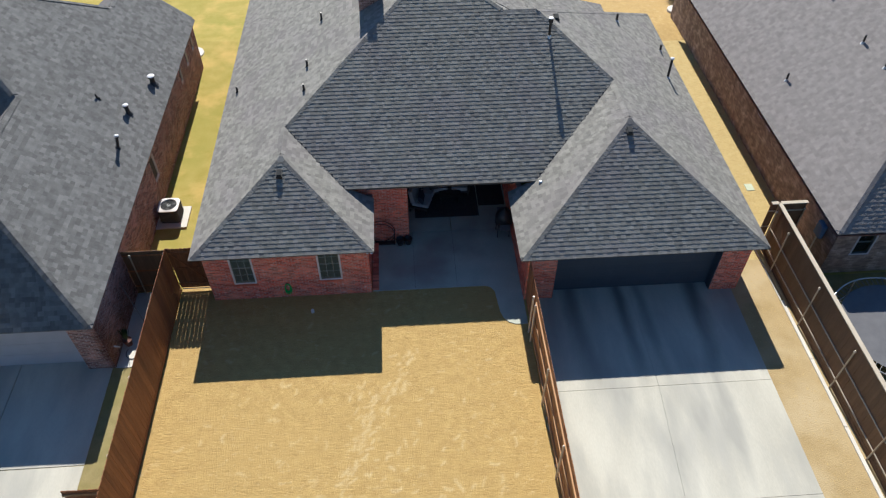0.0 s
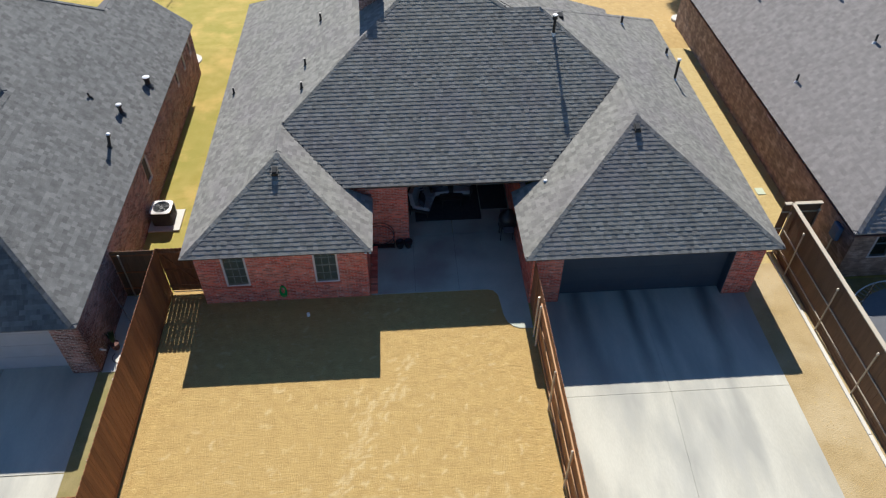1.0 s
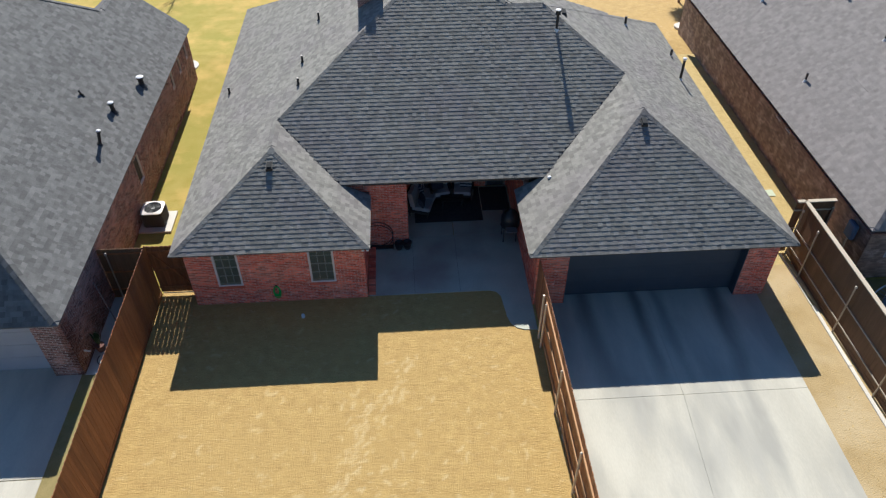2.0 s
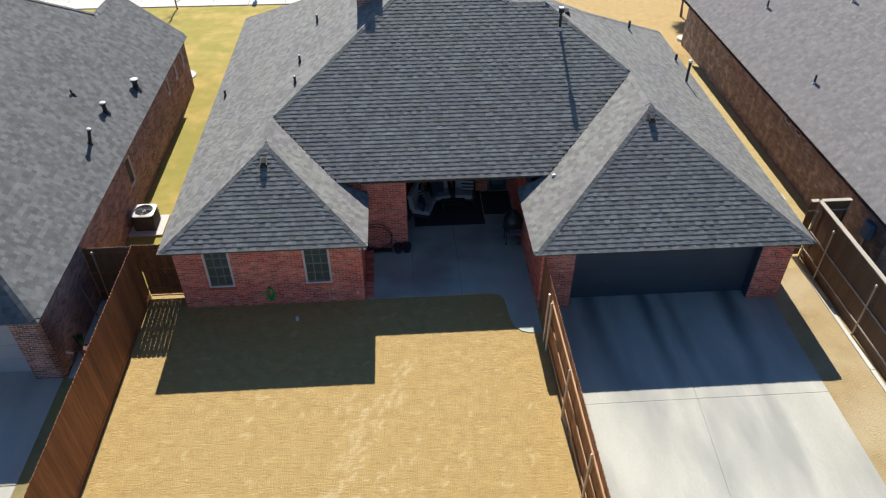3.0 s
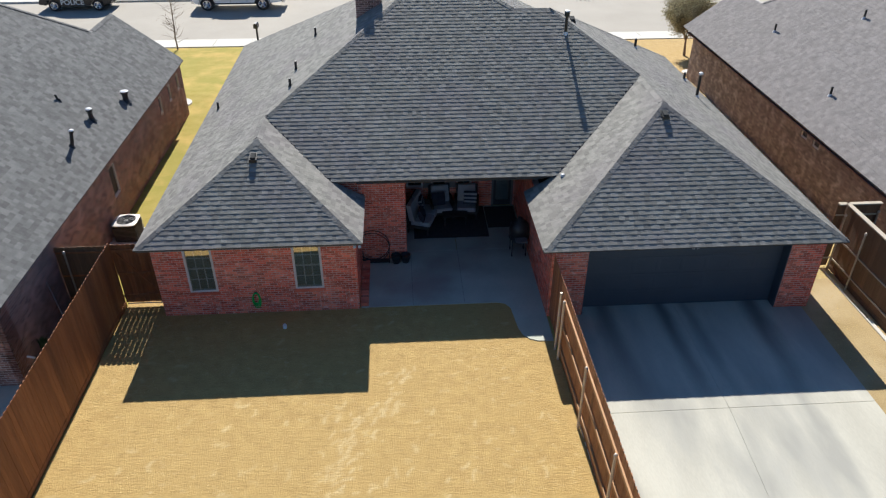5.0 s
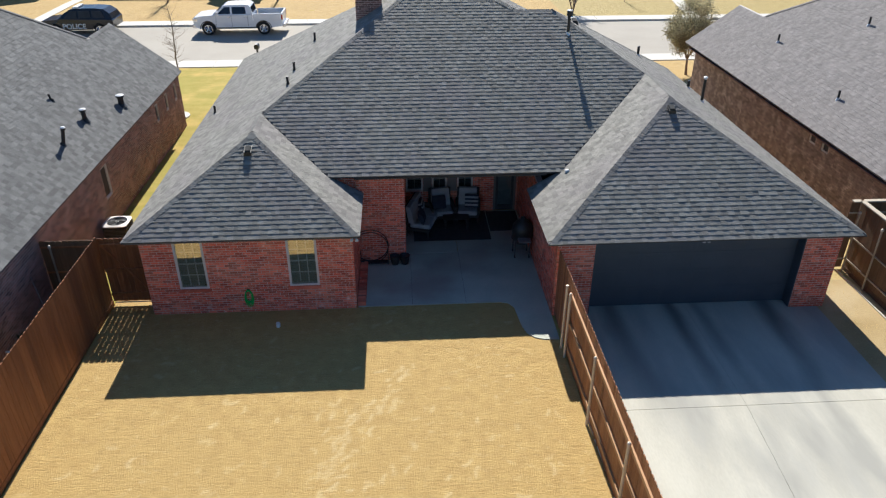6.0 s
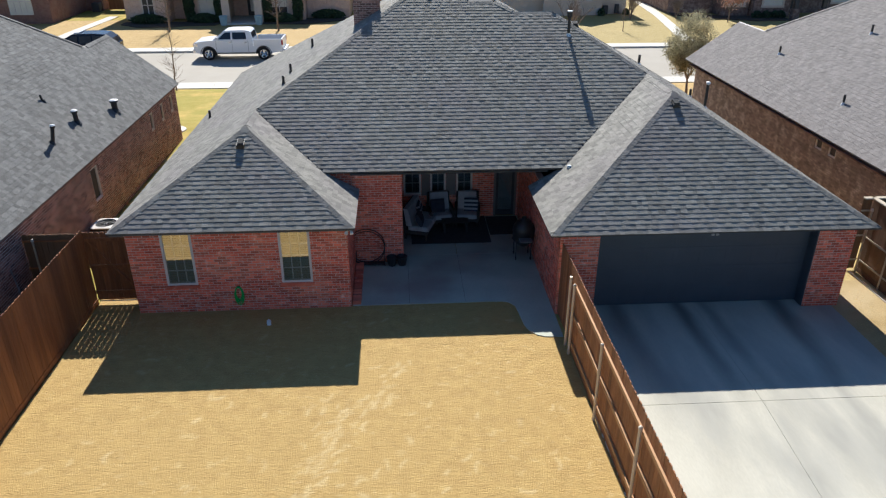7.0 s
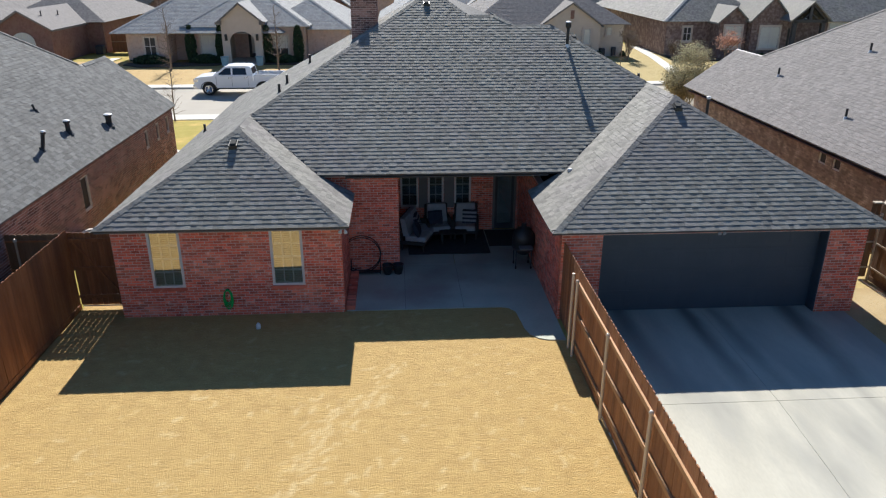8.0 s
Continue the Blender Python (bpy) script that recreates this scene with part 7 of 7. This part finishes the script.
def far_house_plain():
    th = thing("house", "low brick house with a broad grey hipped roof across the street", "house", (4, 74, 0))
    d, t, w = Geo(), Geo(), Geo()
    hip(d, -1.5, 6.0, 66.5, 84, 2.7, 0.62, t)
    w.box(-1.1, 5.6, 66.9, 83.6, 0, 2.65)
    part("wall", w, BRICK_F, th, split=True)
    r = part("roof", d, SHINGLE_F, th, split=True)
    tagged(part("shingle_field", t, SHINGLE_F, r), kind="stuff")
    far_window(th, 1.0, 2.6, 0.8, 2.2, 66.9)


far_house_plain()
shrub(18.0, 64.4, 0.35, 0.3, 0.6, 150, "small dark shrub below a window", seed=61)
shrub(20.3, 64.9, 0.3, 0.3, 0.5, 150, "small dark shrub below a window", seed=62)


def far_house_stone():
    th = thing("house", "brown brick house with several front gables across the street", "house", (36, 72, 0))
    d, t, w, c = Geo(), Geo(), Geo(), Geo()
    hip(d, 23.9, 34, 65.3, 90, 3.0, 0.62, t)
    hip(d, 33, 56, 64.9, 82, 3.0, 0.62, t)
    w.box(24.3, 33.6, 65.7, 89.6, 0, 2.95)
    w.box(33.6, 55.6, 65.3, 81.6, 0, 2.95)
    gable(d, w, 28.3, 30.75, 63.7, 68, 3.15, 0.9, 0.28)
    w.box(28.35, 30.7, 63.9, 66, 0, 3.1)
    gable(d, w, 30.85, 34.1, 63.0, 72, 3.4, 1.05, 0.3)
    w.box(30.9, 34.05, 63.2, 67, 0, 3.35)
    part("wall", w, BRICK_S, th, "brown mottled brick walls", split=True)
    r = part("roof", d, SHINGLE, th, split=True)
    tagged(part("shingle_field", t, SHINGLE, r), kind="stuff")
    m = 5.05
    ridge_caps(r, c, ((23.9, 65.3, 3.02), (23.9 + m, 65.3 + m, 3.02 + 0.62 * m)))
    far_window(th, 28.8, 30.3, 0.9, 2.75, 63.7, True, 1)
    far_window(th, 31.65, 33.35, 0.95, 2.75, 63.0, True, 2)
    far_window(th, 39.1, 41.1, 0.9, 2.9, 65.3, True, 3)
    far_window(th, 25.9, 26.6, 1.3, 2.5, 65.7, False)
    # timber entry gable
    en = Geo()
    for x in (33.75, 36.2):
        en.box(x - 0.16, x + 0.16, 61.3, 61.6, 0.9, 3.3)
    en.box(33.5, 36.5, 61.3, 61.6, 3.2, 3.45)
    en.box(34.85, 35.1, 61.3, 61.6, 3.45, 4.55)
    for a, b in ((33.5, 34.98), (36.45, 34.98)):
        en.hexa([(a, 61.3, 3.3), (a, 61.6, 3.3), (b, 61.6, 4.6), (b, 61.3, 4.6)], [(a, 61.3, 3.5), (a, 61.6, 3.5), (b, 61.6, 4.8), (b, 61.3, 4.8)])
        en.hexa([((a + b) / 2 - 0.06, 61.32, 3.4), ((a + b) / 2 + 0.06, 61.32, 3.4), (b + 0.06, 61.32, 4.0), (b - 0.06, 61.32, 4.0)], [((a + b) / 2 - 0.06, 61.5, 3.4), ((a + b) / 2 + 0.06, 61.5, 3.4), (b + 0.06, 61.5, 4.0), (b - 0.06, 61.5, 4.0)])
    e = part("entry_frame", en, FASCIA, th, "dark timber entry truss")
    gg = Geo()
    for x in (33.75, 36.2):
        gg.box(x - 0.3, x + 0.3, 61.15, 61.75, 0, 0.9, 0.04)
    part("pier", gg, BRICK_S, e, "stone pier", split=True)
    gg = Geo()
    gg.box(34.3, 35.5, 65.2, 65.28, 0.02, 2.4, 0.02)
    part("door", gg, BLACK, th, "dark front door in deep shade")
    dd = Geo()
    xm = 34.98
    for sg in (-1, 1):
        a = xm + sg * 1.75
        dd.hexa([(a, 61.0, 3.28), (a, 67, 3.28), (xm, 67, 4.8), (xm, 61.0, 4.8)], [(a, 61.0, 3.42), (a, 67, 3.42), (xm, 67, 4.94), (xm, 61.0, 4.94)])
    part("entry_roof", dd, SHINGLE, e, split=True)


far_house_stone()
for i, x in enumerate((30.9, 31.7, 32.5, 33.0)):
    shrub(x, 62.3, 0.42, 0.35, 0.6, 260, "low dark round shrub in a front bed", seed=70 + i)
sheet("flower_bed", [(24.2, 64.2), (28.0, 61.8), (30.2, 60.8), (33.4, 60.9), (33.4, 62.9), (28.2, 63.6), (24.4, 65.6)], 0.07, MULCH, "dark mulch bed along the house front", "flower bed", 0.12)
sheet("house_path", [(20.6, 51.6), (21.5, 51.6), (22.5, 57.6), (23.5, 64.2), (24.6, 72.5), (23.6, 73.5), (22.65, 64.2), (21.6, 57.6)], 0.03, CONCW, "narrow pale concrete path to a house", "path")
sheet("drive_far", [(-24.9, 51.6), (-24.1, 51.6), (-24.1, 58), (-23.7, 66), (-24.5, 66), (-24.9, 58)], 0.03, CONCW, "pale concrete path between two houses", "path")
for x0, x1 in ((-25.8, -22.6), (-3.3, 2.0)):
    fence("dark board fence between houses", "x", 70.0, x0, x1, 1.9, (1.0,), -1, (), gap=0.0)


def plain_house(x, y, w, dpt, s, wallm, roofm, seed):
    rng = random.Random(seed)
    th = thing("house", "distant brick house with a grey hipped roof", "house", (x, y, 0), "distant houses")
    d, wl = Geo(), Geo()
    hip(d, x, x + w, y, y + dpt, 2.7, s)
    wl.box(x + 0.4, x + w - 0.4, y + 0.4, y + dpt - 0.4, 0, 2.65)
    gx = x + rng.uniform(1.5, w - 6.5)
    gable(d, wl, gx, gx + 4.5, y - 1.2, y + 5, 2.7, 0.7)
    part("wall", wl, wallm, th, split=True)
    part("roof", d, roofm, th, split=True)
    far_window(th, gx + 1.2, gx + 3.3, 0.8, 2.2, y - 1.21)
    for k in range(2):
        xx_ = x + 1.2 + k * (w - 4.0)
        if not gx - 2 < xx_ < gx + 4.6:
            far_window(th, xx_, xx_ + 1.4, 0.8, 2.2, y + 0.39, False)


seed = 100
for row, (yr, off) in enumerate(((93, 0), (112, 7), (141, 3), (160, 9))):
    for i in range(9 if row < 2 else 11):
        seed += 1
        xw_ = -78 + off + i * 19.5 if row < 2 else -105 + off + i * 21
        plain_house(xw_, yr, 16.5, 12.5, (0.6, 0.7, 0.55)[seed % 3], (BRICK_F, BRICK_T, BRICK_F, BRICK_S)[seed % 4], (SHINGLE_F, SHINGLE_N, SHINGLE_F)[seed % 3], seed)


# the street lies lower than the lots: set all of it down and out, about a point over the back yard
PIVOT, OUT = Vector((0.2, 0.25, 8.9)), 1.09
truck.scale = (0.95, 0.92, 0.92)
suv.scale = (0.96, 0.96, 0.94)
truck.location += Vector((0.25, -0.55, 0))
for ob in list(scene.objects):
    if ob.parent or ob.type in ("CAMERA", "LIGHT"):
        continue
    far = ob.name.split(".")[0] in ("road", "pavement_near", "pavement_far", "kerb_near", "kerb_far", "lawn_street", "house_path", "drive_far", "flower_bed") or (ob.location.y > 37.5 and not ob.name.startswith("street_tree"))
    if far:
        ob.scale = ob.scale * OUT
        ob.location = PIVOT + (ob.location - PIVOT) * OUT


# ---- grass ----
def thatch(name, label, x0, x1, y0, y1, n, seed, skip=None, material=None):
    """Short dry blades lying over a lawn, thicker along faint trails."""
    rng = random.Random(seed)
    gg = Geo()
    while n > 0:
        x, y = rng.uniform(x0, x1), rng.uniform(y0, y1)
        d = noise.noise((x * 0.9 + y * 0.5, (y - x) * 0.45, seed)) + 0.7 * noise.noise((x * 3.1, y * 3.1, seed + 4))
        if rng.uniform(-0.5, 0.9) > d + 0.25 or (skip and skip(x, y)):
            n -= 0.5
            continue
        n -= 1
        a, L, h = rng.uniform(0, 6.28), rng.uniform(0.03, 0.08), rng.uniform(0.002, 0.007)
        c, s = math.cos(a), math.sin(a)
        k = len(gg.v)
        w = rng.uniform(0.004, 0.011)
        z = 0.002 + 0.003 * (noise.noise((x * 1.7, y * 1.7, 3)) + 0.6 * noise.noise((x * 4, y * 4, 9)))
        gg.v += [(x - s * w, y + c * w, z), (x + s * w, y - c * w, z), (x + c * L, y + s * L, z + h)]
        gg.f.append((k, k + 1, k + 2))
    ob = new(name, gg.mesh(name, material or STRAW, False))
    return tagged(ob, label, "grass", "", "stuff")


STRAW = mat("dry_blade", (0.43, 0.3, 0.11), (0.56, 0.42, 0.19), 0.9, 3, 30, 0.0, rand=0.2, spec=0.15)
thatch("dry_grass", "short dry straw-coloured grass blades of the back lawn", -7.75, 3.95, 3.5, 16.4, 6000, 3, lambda x, y: x > 3.0 and y > 14.7)
thatch("dry_grass", "short dry grass blades of the side strip", 11.45, 14.3, 6.0, 33.0, 6000, 5, lambda x, y: x > 12.5 and y < 17.5)


# ---- single shingles and bricks ----
for i, (t4, l4) in enumerate(lw_pieces[:300]):
    me = bpy.data.meshes.new("shingle")
    me.from_pydata([tuple(p) for p in t4 + l4], [], [(0, 1, 2, 3), (4, 5, 1, 0), (4, 0, 3), (5, 2, 1)])
    me.materials.append(SHINGLE)
    ob = new("shingle", me)
    ob.parent = roof
    ob.location = -Vector(house.location) - Vector(roof.location)
rest = Geo()
for t4, l4 in lw_pieces[300:]:
    kk = len(rest.v)
    rest.v += [tuple(p) for p in t4 + l4]
    rest.f += [(kk, kk + 1, kk + 2, kk + 3), (kk + 4, kk + 5, kk + 1, kk), (kk + 4, kk, kk + 3), (kk + 5, kk + 2, kk + 1)]
if rest.v:
    tagged(part("shingle_field", rest, SHINGLE, roof), kind="stuff")
near = [b for b in lw_bricks if b[3] < 1.0]
order = near[:300]
chosen = set(order)
shapes = {}
rest = Geo()
for x, y, z0, z1, p in lw_bricks:
    A = [(0, 0, 0), (y - x, 0, 0), (y - x, 0, z1 - z0), (0, 0, z1 - z0)]
    if (x, y, z0, z1, p) in chosen:
        key = (round(y - x, 3), round(z1 - z0, 3))
        if key not in shapes:
            gg = Geo()
            d = -0.006
            gg.v = A + [(a, d, c) for a, b, c in A]
            gg.f = [(4, 5, 6, 7), (0, 1, 5, 4), (1, 2, 6, 5), (2, 3, 7, 6), (3, 0, 4, 7)]
            shapes[key] = gg.mesh("brick", BRICK)
        ob = new("brick", shapes[key])
        ob.parent = lw_wall
        ob.location = Vector((LWX0 + x, LWY - (p - 0.006), z0))
    else:
        k = len(rest.v)
        rest.v += [(LWX0 + x + a, LWY, z0 + c) for a, b, c in A] + [(LWX0 + x + a, LWY - p, z0 + c) for a, b, c in A]
        rest.f += [(k + 4, k + 5, k + 6, k + 7), (k, k + 1, k + 5, k + 4), (k + 1, k + 2, k + 6, k + 5), (k + 2, k + 3, k + 7, k + 6), (k + 3, k, k + 4, k + 7)]
tagged(part("brick_field", rest, BRICK, lw_wall), kind="stuff")

# broken row of raised pale bits along the foot of the fence
rub = random.Random(5)
gg = Geo()
y = 9.2
while y < 11.7:
    L = rub.uniform(0.06, 0.3)
    x, w, h = 4.05 + rub.gauss(0, 0.008), rub.uniform(0.015, 0.03), rub.uniform(0.012, 0.035)
    gg.hexa([(x - w, y, -0.03), (x + w, y, -0.03), (x + w, y + L, -0.03), (x - w, y + L, -0.03)], [(x - w * 0.7, y + 0.01, h), (x + w * 0.8, y + 0.01, h), (x + w * 0.7, y + L - 0.01, h * 0.8), (x - w * 0.8, y + L - 0.01, h)])
    y += L + rub.uniform(0.02, 0.14)
single("rubble", gg, CONCW, "broken row of pale raised bits along the fence foot", "rubble", "stuff")
